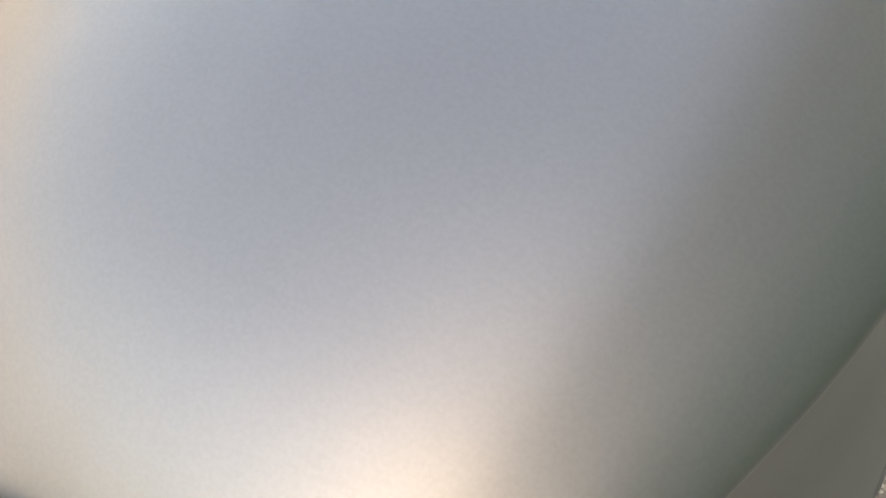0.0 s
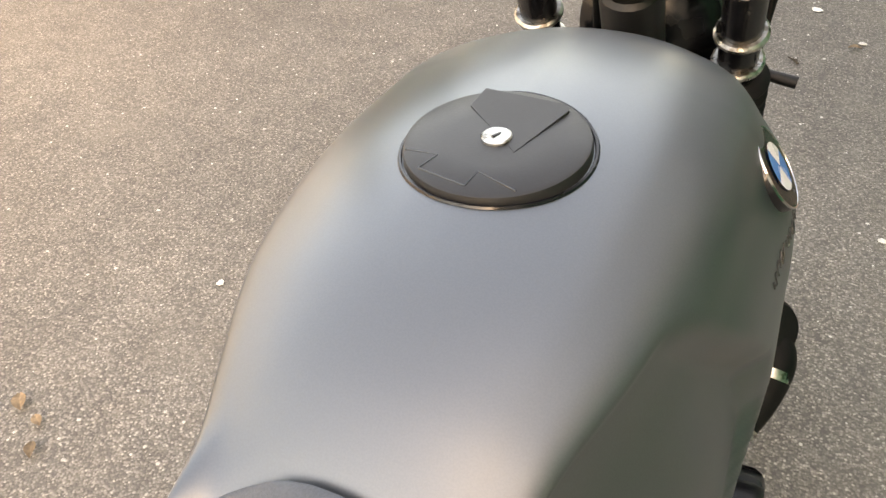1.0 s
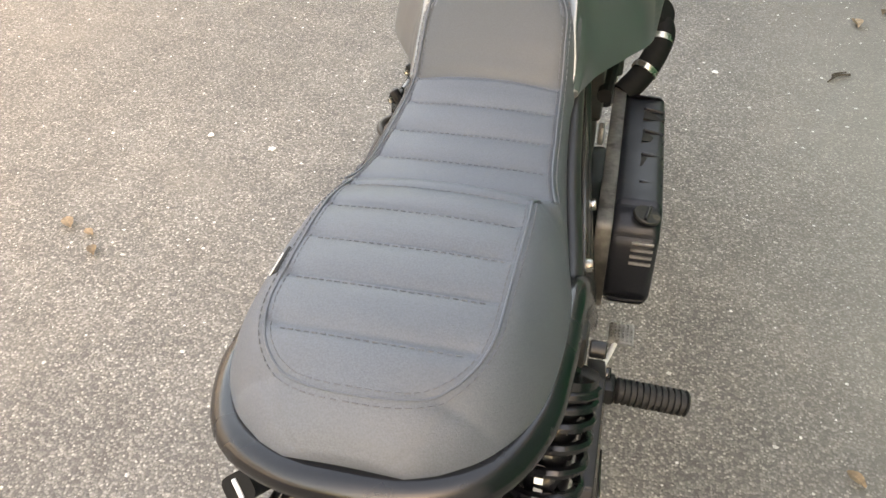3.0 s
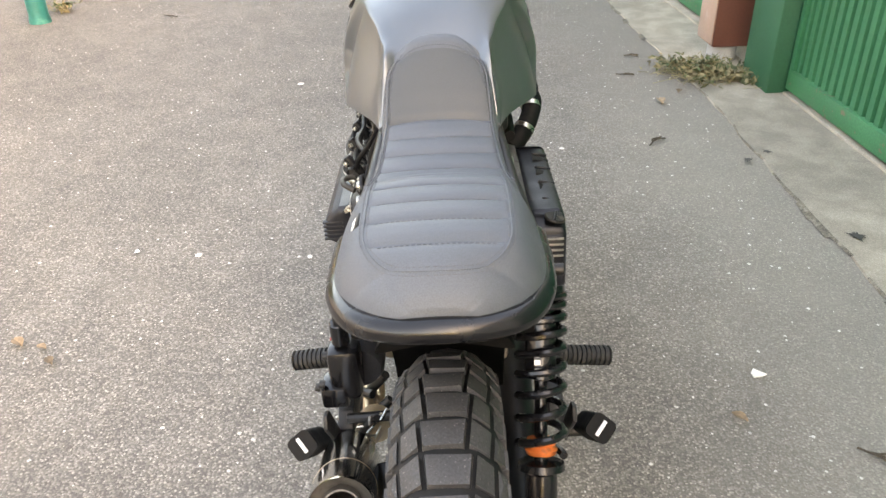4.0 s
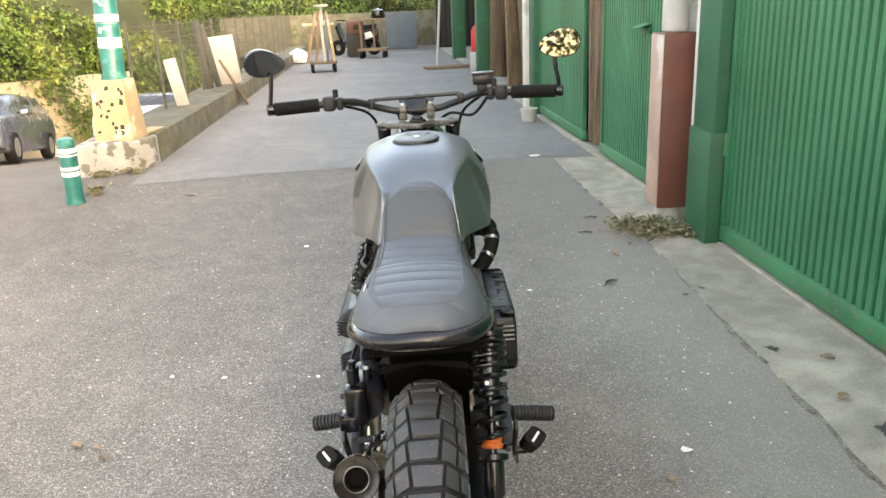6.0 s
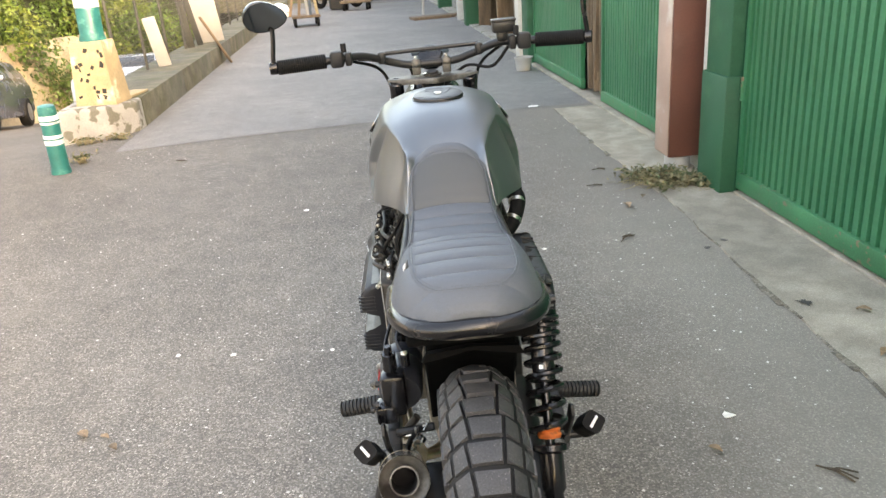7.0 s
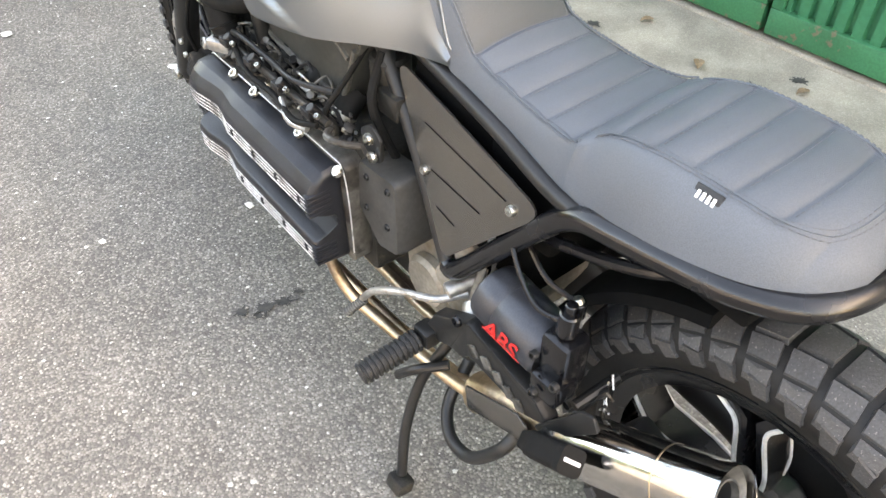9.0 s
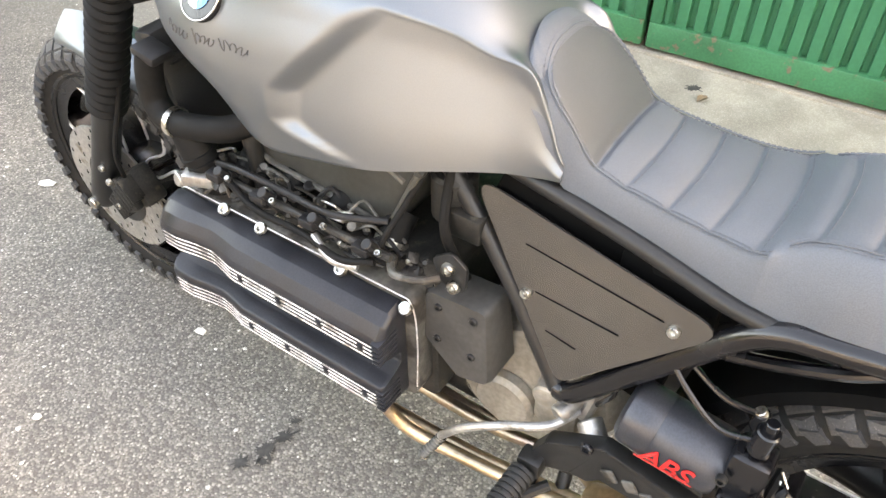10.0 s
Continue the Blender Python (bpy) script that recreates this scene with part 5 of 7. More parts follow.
# ---- wheels
def wheel(prefix, centre, radius, width, rim_r, knob, label):
    cx, cy, cz = centre
    base = pose(cx, cy, cz) @ pose(0, 0, 0, 0, 90, 0)      # z of the lathe along x
    r0, w = radius - 0.011, width / 2
    bm = bmesh.new()
    lathe(bm, [(rim_r - 0.004, -w * 0.70), (rim_r + 0.010, -w * 0.80), (rim_r + 0.030, -w * 0.96), (r0 - 0.042, -w * 0.99), (r0 - 0.020, -w * 0.86), (r0 - 0.006, -w * 0.56), (r0, -w * 0.2), (r0, w * 0.2), (r0 - 0.006, w * 0.56), (r0 - 0.020, w * 0.86),
               (r0 - 0.042, w * 0.99), (rim_r + 0.030, w * 0.96), (rim_r + 0.010, w * 0.80), (rim_r - 0.004, w * 0.70)], 96, base)
    tyre = part(prefix + "_tyre", bm, M_TYRE_SIDE, BIKE, label)
    # tread: rows of blocks round the tyre, each with its own edges
    n = knob
    pitch = 2 * math.pi / n

    def tread_r(h):
        return r0 - 0.0015 - 0.034 * (abs(h) / w) ** 2.3

    def block(quad, th=0.0105):
        bm = bmesh.new()
        lo, hi = [], []
        c = [sum(q[i] for q in quad) / 4 for i in (0, 1)]
        for a, h in quad:
            r = tread_r(h)
            ai, hi_ = c[0] + (a - c[0]) * 0.91, c[1] + (h - c[1]) * 0.93
            ri = tread_r(hi_) + th * (1 if abs(hi_) < 0.7 * w else 0.75)
            lo.append(bm.verts.new((r * math.cos(a), r * math.sin(a), h)))
            hi.append(bm.verts.new((ri * math.cos(ai), ri * math.sin(ai), hi_)))
        mid = tread_r(c[1]) + th * 1.03
        m = bm.verts.new((mid * math.cos(c[0]), mid * math.sin(c[0]), c[1]))
        for i in range(4):
            j = (i + 1) % 4
            bm.faces.new((lo[i], lo[j], hi[j], hi[i]))
            bm.faces.new((hi[i], hi[j], m))
        bmesh.ops.recalc_face_normals(bm, faces=bm.faces)
        me = bpy.data.meshes.new("tread_block")
        bm.to_mesh(me)
        bm.free()
        me.materials.append(M_TYRE)
        me.set_sharp_from_angle(angle=radians(25))
        return me
    g = 0.085 * pitch
    P = pitch
    kinds = []
    for odd in (0, 1):
        f = -1 if odd else 1
        for quad in ([(g, -0.46), (P - g, -0.40), (P - g, 0.32), (g, 0.38)],
                     [(g - 0.04 * P, 0.45), (0.96 * P - g, 0.39), (1.10 * P - g, 0.74), (0.10 * P + g, 0.80)],
                     [(g - 0.02 * P, -0.52), (0.12 * P + g, -0.80), (1.12 * P - g, -0.78), (0.98 * P - g, -0.46)],
                     [(0.15 * P + g, 0.85), (1.10 * P - g, 0.80), (1.16 * P - g, 1.0), (0.25 * P + g, 1.02)],
                     [(0.15 * P + g, -0.86), (0.25 * P + g, -1.02), (1.16 * P - g, -1.02), (1.10 * P - g, -0.84)]):
            kinds.append((block([(a, h * f * w) for a, h in quad]), odd))
    # lugs that reach down the sidewall
    for sgn in (1, -1):
        bm = bmesh.new()
        quad = [(0.50 * pitch, r0 - 0.026), (1.08 * pitch, r0 - 0.030), (1.22 * pitch, r0 - 0.050), (0.74 * pitch, r0 - 0.052)]
        lo = [bm.verts.new((r * math.cos(a), r * math.sin(a), sgn * w * 0.93)) for a, r in quad]
        hi = [bm.verts.new((r * math.cos(a), r * math.sin(a), sgn * (w * 1.0 + 0.0035))) for a, r in [(0.88 * pitch + (a - 0.88 * pitch) * 0.9, r0 - 0.04 + (r - r0 + 0.04) * 0.9) for a, r in quad]]
        bm.faces.new(hi)
        for i in range(4):
            bm.faces.new((lo[i], lo[(i + 1) % 4], hi[(i + 1) % 4], hi[i]))
        bmesh.ops.recalc_face_normals(bm, faces=bm.faces)
        me = bpy.data.meshes.new("side_lug")
        bm.to_mesh(me)
        bm.free()
        me.materials.append(M_TYRE)
        kinds.append((me, None))
    for k in range(n):
        for me, odd in kinds:
            if odd is None or odd == k % 2:
                share("tread_block", me, tyre, base @ pose(0, 0, 0, 0, 0, math.degrees(k * pitch)))
    # cast rim with broad spokes
    bm = bmesh.new()
    lathe(bm, [(rim_r - 0.028, -w * 0.55), (rim_r - 0.006, -w * 0.62), (rim_r + 0.004, -w * 0.78), (rim_r + 0.007, -w * 0.78), (rim_r + 0.007, -w * 0.66), (rim_r + 0.007, w * 0.66), (rim_r + 0.007, w * 0.78), (rim_r + 0.004, w * 0.78),
               (rim_r - 0.006, w * 0.62), (rim_r - 0.028, w * 0.55), (rim_r - 0.032, 0.0)], 72, base)
    rim = part(prefix + "_rim", bm, M_BLACK_GLOSS, BIKE, "black cast rim with bright outlined spokes")
    bm = bmesh.new()
    lathe(bm, [(0, -0.05), (0.04, -0.05), (0.055, -0.035), (0.06, 0.0), (0.055, 0.035), (0.04, 0.05), (0, 0.05)], 32, base)
    part("hub", bm, M_BLACK_GLOSS, rim)
    for k in range(5):
        a = 2 * math.pi * k / 5 + 0.35
        m = base @ pose(0, 0, 0, 0, 0, math.degrees(a))
        bm = bmesh.new()
        for s in (-1, 1):
            p = [(0.045, s * 0.012), (0.10, s * 0.022), (rim_r - 0.07, s * 0.020), (rim_r - 0.024, s * 0.060), (rim_r - 0.024, s * 0.036), (rim_r - 0.055, s * 0.006), (0.10, s * 0.008), (0.045, s * 0.002)]
            lo = [bm.verts.new(m @ Vector((x, y, -0.024))) for x, y in p]
            hi = [bm.verts.new(m @ Vector((x, y, 0.024))) for x, y in p]
            bm.faces.new(lo if s < 0 else lo[::-1])
            bm.faces.new(hi[::-1] if s < 0 else hi)
            for i in range(8):
                j = (i + 1) % 8
                bm.faces.new((lo[i], lo[j], hi[j], hi[i]))
        part("spoke", bm, M_BLACK_GLOSS, rim)
        bm = bmesh.new()
        for s in (-1, 1):
            for face in (-0.0262, 0.0262):
                tube(bm, [m @ Vector((x, s * y, face)) for x, y in ((0.06, 0.013), (0.10, 0.0215), (rim_r - 0.07, 0.0195), (rim_r - 0.045, 0.036), (rim_r - 0.026, 0.057))], 0.0032, 6, 4)
        part("spoke_edge", bm, M_SPOKE, rim, "bright machined spoke edge")
    return base, rim


rear_base, rear_rim = wheel("rear", REAR, 0.333, 0.126, 0.236, 44, "wide dusty rear tyre with blocky tread")
front_base, front_rim = wheel("front", FRONT, 0.312, 0.105, 0.232, 44, "dusty front tyre with blocky tread")


def disc(name, m, r, material=M_ALU):
    bm = bmesh.new()
    lathe(bm, [(r * 0.55, -0.0025), (r, -0.0025), (r, 0.0025), (r * 0.55, 0.0025)], 48, m)
    d = part(name, bm, material, BIKE, "drilled steel brake disc")
    for k in range(36):
        a = 2 * math.pi * k / 36
        rr = r * (0.7 + 0.12 * (k % 3))
        for s in (-1, 1):
            bm = bmesh.new()
            rbox(bm, m @ Vector((rr * math.cos(a), rr * math.sin(a), s * 0.0024)), (0.0018, 0.004, 0.009), 0.0005)
            part("drill_hole", bm, M_BLACK_GLOSS, d)
    bm = bmesh.new()
    lathe(bm, [(0.03, -0.004), (r * 0.57, -0.004), (r * 0.57, 0.004), (0.03, 0.004)], 36, m)
    part("disc_carrier", bm, M_BLACK_SATIN, d)


disc("front_disc", pose(-0.072, 0.99, 0.312) @ pose(0, 0, 0, 0, 90, 0), 0.142)
disc("front_disc", pose(0.072, 0.99, 0.312) @ pose(0, 0, 0, 0, 90, 0), 0.142)
disc("rear_disc", pose(-0.060, -0.526, 0.333) @ pose(0, 0, 0, 0, 90, 0), 0.125, M_GRIME)
bm = bmesh.new()
lathe(bm, [(0.055, -0.006), (0.075, -0.006), (0.075, 0.006), (0.055, 0.006)], 60, pose(-0.075, -0.526, 0.333) @ pose(0, 0, 0, 0, 90, 0))
part("sensor_ring", bm, M_ALU, BIKE)


# ---- fork
AX, HEAD = Vector((0.105, 0.99, 0.312)), Vector((0.105, 0.668, 0.955))
for side in (-1, 1):
    a, b = Vector((side * AX.x, AX.y, AX.z)), Vector((side * HEAD.x, HEAD.y, HEAD.z))
    d = b - a
    bm = bmesh.new()
    tube(bm, [a - d * 0.02, a + d * 0.02, a + d * 0.22, a + d * 0.40], [0.020, 0.027, 0.026, 0.026], 18, 4)
    leg = part("fork_slider", bm, M_BLACK_SATIN, BIKE, "black fork slider")
    bm = bmesh.new()
    prof, n = [(0.026, 0.0)], 15
    for k in range(n):
        h = (k + 0.1) / n * d.length * 0.44
        st = d.length * 0.44 / n
        prof += [(0.0285, h), (0.035, h + st * 0.35), (0.035, h + st * 0.5), (0.0285, h + st * 0.85)]
    prof += [(0.026, d.length * 0.44), (0.02, d.length * 0.442)]
    lathe(bm, prof, 28, Matrix.Translation(a + d * 0.40) @ frame_of(d))
    part("fork_gaiter", bm, M_RUBBER, BIKE, "black ribbed rubber fork gaiter")
    bm = bmesh.new()
    rod(bm, a + d * 0.84, b + d * 0.02, 0.0205, 18)
    part("fork_tube", bm, M_BLACK_GLOSS, BIKE)
    for f in (0.86, 0.92):
        bm = bmesh.new()
        rod(bm, a + d * f, a + d * (f + 0.012), 0.027, 20)
        part("fork_clamp", bm, M_STEEL, BIKE)
    bm = bmesh.new()
    rod(bm, a - Vector((side * -0.034, 0, 0)), a - Vector((side * 0.02, 0, 0)), 0.013, 16)
    part("axle_end", bm, M_STEEL, BIKE)
    # brake caliper behind each leg
    bm = bmesh.new()
    rbox(bm, (side * 0.080, 0.875, 0.375), (0.050, 0.045, 0.08), 0.010, Euler((radians(-35), 0, 0)).to_matrix().to_4x4())
    rbox(bm, (side * 0.115, 0.888, 0.368), (0.022, 0.045, 0.075), 0.008, Euler((radians(-35), 0, 0)).to_matrix().to_4x4())
    caliper = part("brake_caliper", bm, M_GRIME, BIKE, "grimy finned brake caliper")
    for k in range(7):
        bm = bmesh.new()
        rbox(bm, (side * 0.118, 0.855 + 0.009 * k, 0.400 - 0.011 * k), (0.030, 0.0035, 0.05), 0.001, Euler((radians(-35), 0, 0)).to_matrix().to_4x4())
        part("fin", bm, M_GRIME, caliper)
    for k, (y, z) in enumerate(((0.912, 0.43), (0.905, 0.40), (0.90, 0.345))):
        bolt("caliper_bolt", (side * 0.126, y, z), (side, 0, 0), 0.007, 0.008, M_STEEL, BIKE)
    bm = bmesh.new()
    tube(bm, [(side * 0.115, 0.87, 0.42), (side * 0.13, 0.84, 0.50), (side * 0.11, 0.80, 0.62), (side * 0.08, 0.72, 0.85)], 0.0045, 8)
    part("brake_hose", bm, M_RUBBER, BIKE)
bm = bmesh.new()
pts = [Vector((0, 0.99 + 0.335 * math.cos(a), 0.312 + 0.335 * math.sin(a))) for a in [radians(74 + 50 * i / 16) for i in range(17)]]
rings = []
for i, p in enumerate(pts):
    o = Vector((0, p.y - 0.99, p.z - 0.312)).normalized()
    wd = 0.062 * (0.75 + 0.25 * math.sin(math.pi * i / 16))
    rings.append([p + o * 0.012 * math.cos(k / 8 * math.pi - math.pi / 2) * 1.2 + Vector((wd * math.sin(k / 8 * math.pi - math.pi / 2), 0, 0)) - o * 0.03 * abs(math.sin(k / 8 * math.pi - math.pi / 2)) for k in range(9)])
inner = [[q * 1.0 - (q - Vector((q.x, 0.99, 0.312))).normalized() * 0.003 for q in r] for r in rings]
loft(bm, [r + s[::-1] for r, s in zip(rings, inner)])
part("front_mudguard", bm, M_TANK, BIKE, "short grey front mudguard")

# triple clamp, headlight, instrument
bm = bmesh.new()
prism(bm, rounded([(-0.130, 0.665), (-0.070, 0.642), (0.0, 0.612), (0.070, 0.642), (0.130, 0.665), (0.125, 0.712), (0.05, 0.72), (-0.05, 0.72), (-0.125, 0.712)], 0.014), 0.958, 0.974, "z", 0.003)
part("top_clamp", bm, M_DULL, BIKE, "worn cast top fork clamp")
bm = bmesh.new()
prism(bm, rounded([(-0.135, 0.735), (-0.06, 0.70), (0.06, 0.70), (0.135, 0.735), (0.125, 0.79), (-0.125, 0.79)], 0.02), 0.79, 0.825, "z", 0.004)
part("lower_clamp", bm, M_BLACK_SATIN, BIKE)
bm = bmesh.new()
rod(bm, (0, 0.655, 0.976), (0, 0.652, 0.990), 0.017, 6)
lathe(bm, [(0.018, 0), (0.026, 0), (0.026, 0.004), (0.018, 0.004)], 24, pose(0, 0.655, 0.977))
part("stem_nut", bm, M_GRIME, BIKE)
bm = bmesh.new()
rod(bm, (0, 0.655, 0.96), (0, 0.745, 0.79), 0.032, 20)
part("steering_stem", bm, M_BLACK_SATIN, BIKE)
bm = bmesh.new()
lathe(bm, [(0, 0), (0.05, 0.005), (0.08, 0.03), (0.09, 0.07), (0.092, 0.11), (0.085, 0.12), (0.06, 0.128), (0, 0.13)], 36, Matrix.Translation((0, 0.735, 0.875)) @ frame_of((0, 1, -0.05)))
part("headlight", bm, M_BLACK_GLOSS, BIKE, "round black headlight shell")
bm = bmesh.new()
lathe(bm, [(0, 0), (0.034, 0), (0.036, 0.01), (0.036, 0.03), (0.03, 0.034), (0, 0.034)], 30, Matrix.Translation((0, 0.735, 1.005)) @ frame_of((0, -0.6, 0.8)))
part("instrument", bm, M_BLACK_GLOSS, BIKE, "small round speedometer")
bm = bmesh.new()
rbox(bm, (0, 0.73, 1.035), (0.11, 0.02, 0.016), 0.004)
part("warning_light_bar", bm, M_BIN, BIKE)

# ---- handlebar
BAR = [(-0.415, 0.565, 1.050), (-0.27, 0.595, 1.052), (-0.19, 0.640, 1.050), (-0.12, 0.680, 1.024), (-0.065, 0.690, 1.008), (0, 0.690, 1.006), (0.065, 0.690, 1.008), (0.12, 0.680, 1.024), (0.19, 0.640, 1.050), (0.27, 0.595, 1.052), (0.415, 0.565, 1.050)]
bm = bmesh.new()
tube(bm, BAR, 0.0112, 14, 6)
part("handlebar", bm, M_BLACK_SATIN, BIKE, "black braced handlebar")
bm = bmesh.new()
tube(bm, [(-0.135, 0.672, 1.047), (0.135, 0.672, 1.050)], 0.006, 10)
part("cross_brace", bm, M_BLACK_SATIN, BIKE)
for side in (-1, 1):
    bm = bmesh.new()
    rbox(bm, (side * 0.137, 0.673, 1.036), (0.022, 0.03, 0.034), 0.006)
    part("brace_clamp", bm, M_BLACK_SATIN, BIKE)
    bm = bmesh.new()
    rbox(bm, (side * 0.043, 0.690, 0.992), (0.024, 0.030, 0.03), 0.005)
    rbox(bm, (side * 0.043, 0.686, 1.012), (0.024, 0.036, 0.024), 0.006)
    riser = part("bar_riser", bm, M_DULL, BIKE, "silver handlebar riser")
    for y in (0.676, 0.700):
        bolt("riser_bolt", (side * 0.043, y, 1.022), (0, -0.1, 1), 0.0055, 0.006, M_STEEL, riser)
    bm = bmesh.new()
    a, b = Vector((side * 0.285, 0.5915, 1.052)), Vector((side * 0.412, 0.5657, 1.050))
    prof, n = [(0.0112, 0)], 22
    ln = (b - a).length
    for k in range(n):
        h = ln * k / n
        prof += [(0.0192, h + 0.0004), (0.0200, h + ln / n * 0.5), (0.0186, h + ln / n * 0.95)]
    prof += [(0.0112, ln)]
    lathe(bm, prof, 20, Matrix.Translation(a) @ frame_of(b - a))
    part("grip", bm, M_RUBBER, BIKE, "black rubber grip")
    bm = bmesh.new()
    rod(bm, b, b + (b - a).normalized() * 0.022, 0.0165, 20)
    part("bar_end", bm, M_BLACK_GLOSS, BIKE)
    # switch block and lever
    bm = bmesh.new()
    rbox(bm, (side * 0.255, 0.598, 1.053), (0.036, 0.040, 0.044), 0.008)
    rbox(bm, (side * 0.225, 0.612, 1.050), (0.018, 0.036, 0.036), 0.005)
    rod(bm, (side * 0.235, 0.60, 1.07), (side * 0.235, 0.598, 1.094), 0.008, 12)
    part("switch_block", bm, M_PLASTIC, BIKE)
    bm = bmesh.new()
    tube(bm, [(side * 0.235, 0.632, 1.046), (side * 0.28, 0.648, 1.044), (side * 0.36, 0.632, 1.042), (side * 0.41, 0.618, 1.040)], [0.008, 0.006, 0.006, 0.007], 10, 4)
    part("lever", bm, M_BLACK_SATIN, BIKE)
    # bar-end mirror
    bm = bmesh.new()
    tube(bm, [(side * 0.418, 0.562, 1.048), (side * 0.420, 0.560, 1.07), (side * 0.412, 0.560, 1.12), (side * 0.410, 0.562, 1.150)], 0.0065, 10)
    stalk = part("mirror_stalk", bm, M_BLACK_GLOSS, BIKE)
    m = Matrix.Translation((side * 0.424, 0.556, 1.184)) @ Euler((radians(87 if side > 0 else 110), radians(-side * 8), radians(-11 if side > 0 else 31))).to_matrix().to_4x4()
    shape = []
    for k in range(40):
        t = 2 * math.pi * k / 40
        shape.append((0.060 * math.cos(t), 0.040 * math.sin(t) * (1 + 0.22 * side * math.cos(t))))
    bm = bmesh.new()
    loft(bm, [[m @ Vector((x * s, y * s, h)) for x, y in shape] for s, h in ((0.3, -0.022), (0.7, -0.018), (0.95, -0.006), (1.0, 0.004), (1.0, 0.009), (0.96, 0.011), (0.95, 0.007))], caps=True)
    shell = part("mirror_shell", bm, M_BLACK_GLOSS, BIKE, "black oval bar-end mirror")
    bm = bmesh.new()
    bm.faces.new([bm.verts.new(m @ Vector((x * 0.95, y * 0.95, 0.0095))) for x, y in shape])
    part("mirror_glass", bm, M_MIRROR, shell)
bm = bmesh.new()
rbox(bm, (0.205, 0.628, 1.092), (0.062, 0.046, 0.030), 0.005)
rbox(bm, (0.205, 0.628, 1.109), (0.066, 0.050, 0.008), 0.002)
rbox(bm, (0.20, 0.628, 1.068), (0.03, 0.03, 0.03), 0.005)
part("brake_reservoir", bm, M_BLACK_SATIN, BIKE, "square black brake fluid reservoir")
for k, pts in enumerate((
        [(0.20, 0.635, 1.045), (0.15, 0.70, 1.0), (0.13, 0.74, 0.95), (0.12, 0.74, 0.86)],
        [(-0.20, 0.640, 1.042), (-0.11, 0.715, 1.02), (-0.06, 0.73, 0.99), (-0.05, 0.73, 0.88)],
        [(0.22, 0.64, 1.04), (0.17, 0.66, 0.985), (0.10, 0.72, 0.985), (0.03, 0.74, 0.93)],
        [(-0.22, 0.64, 1.04), (-0.15, 0.72, 1.0), (-0.12, 0.74, 0.93), (-0.10, 0.70, 0.82)])):
    bm = bmesh.new()
    tube(bm, pts, 0.0045, 8)
    part("cable", bm, M_RUBBER, BIKE)
bm = bmesh.new()
tube(bm, [(0.100, 0.742, 0.850), (0.125, 0.738, 0.847), (0.148, 0.735, 0.844), (0.166, 0.733, 0.842)], [0.005, 0.0055, 0.0065, 0.0068], 12)
part("front_indicator", bm, M_PLASTIC, BIKE)

# ---- engine
def ring_sections(bm, poly, stations):
    """Loft a section given in x and z along y; each station: y, push outwards, shrink about the middle."""
    cx = sum(p[0] for p in poly) / len(poly)
    cz = sum(p[1] for p in poly) / len(poly)
    loft(bm, [[(cx + (x - cx) * s + dx * smoothstep(-0.19, -0.236, x), y, cz + (z - cz) * s) for x, z in poly] for y, dx, s in stations])


COVER = rounded([(-0.178, 0.572), (-0.208, 0.567), (-0.224, 0.556), (-0.235, 0.541), (-0.239, 0.533), (-0.239, 0.500), (-0.222, 0.492), (-0.192, 0.484), (-0.192, 0.458), (-0.215, 0.448), (-0.238, 0.442), (-0.241, 0.434), (-0.241, 0.398), (-0.222, 0.386), (-0.178, 0.380)], 0.006, 3)
bm = bmesh.new()
ring_sections(bm, COVER, [(0.158, 0.006, 0.86), (0.160, 0.003, 0.94), (0.166, 0.0, 1.0), (0.43, 0.0, 1.0), (0.455, 0.005, 0.995), (0.480, 0.009, 0.99), (0.510, 0.006, 0.99), (0.545, 0.000, 0.99), (0.578, 0.000, 0.98), (0.588, 0.005, 0.94), (0.592, 0.012, 0.86)])
cover = part("cylinder_head_cover", bm, M_ENGINE, BIKE, "dark ribbed cylinder head cover with silver stripes", smooth=40)


def outer(y):
    return curve([(0.16, 0.0), (0.43, 0.0), (0.455, 0.0053), (0.480, 0.0095), (0.510, 0.0065), (0.545, 0.0006), (0.578, 0.0012)], y)


for zs in ((0.5275, 0.5195, 0.5115, 0.5035), (0.427, 0.419, 0.411, 0.403)):
    x0 = -0.2390 if zs[0] > 0.5 else -0.2412
    for r, z in enumerate(zs):
        # the outer lines run through, the inner ones stop at the blocks
        for y0, y1 in ((0.170, 0.576),) if r in (0, 3) else ((0.170, 0.185), (0.196, 0.257), (0.268, 0.332), (0.343, 0.407), (0.418, 0.576)):
            n = max(2, int((y1 - y0) / 0.015))
            ys = [y0 + (y1 - y0) * k / (n - 1) for k in range(n)]
            bm = bmesh.new()
            tube(bm, [(x0 + outer(y), y, z - 0.006 * max(0, y - 0.45)) for y in ys], 0.0013, 6, 2, flat=1.0)
            part("stripe", bm, M_STRIPE, cover)
    for y in (0.1905, 0.2625, 0.3375, 0.4125):
        bm = bmesh.new()
        rbox(bm, (x0 + 0.001 + outer(y), y, sum(zs) / 4), (0.007, 0.007, 0.011), 0.002)
        part("stripe_block", bm, M_ENGINE, cover)
for zc in (0.518, 0.416):
    for k in range(5):
        bm = bmesh.new()
        rbox(bm, (-0.222, 0.1635, zc + 0.018 - 0.009 * k), (0.040, 0.014, 0.0042), 0.0015)
        part("end_rib", bm, M_ENGINE, cover)
bm = bmesh.new()
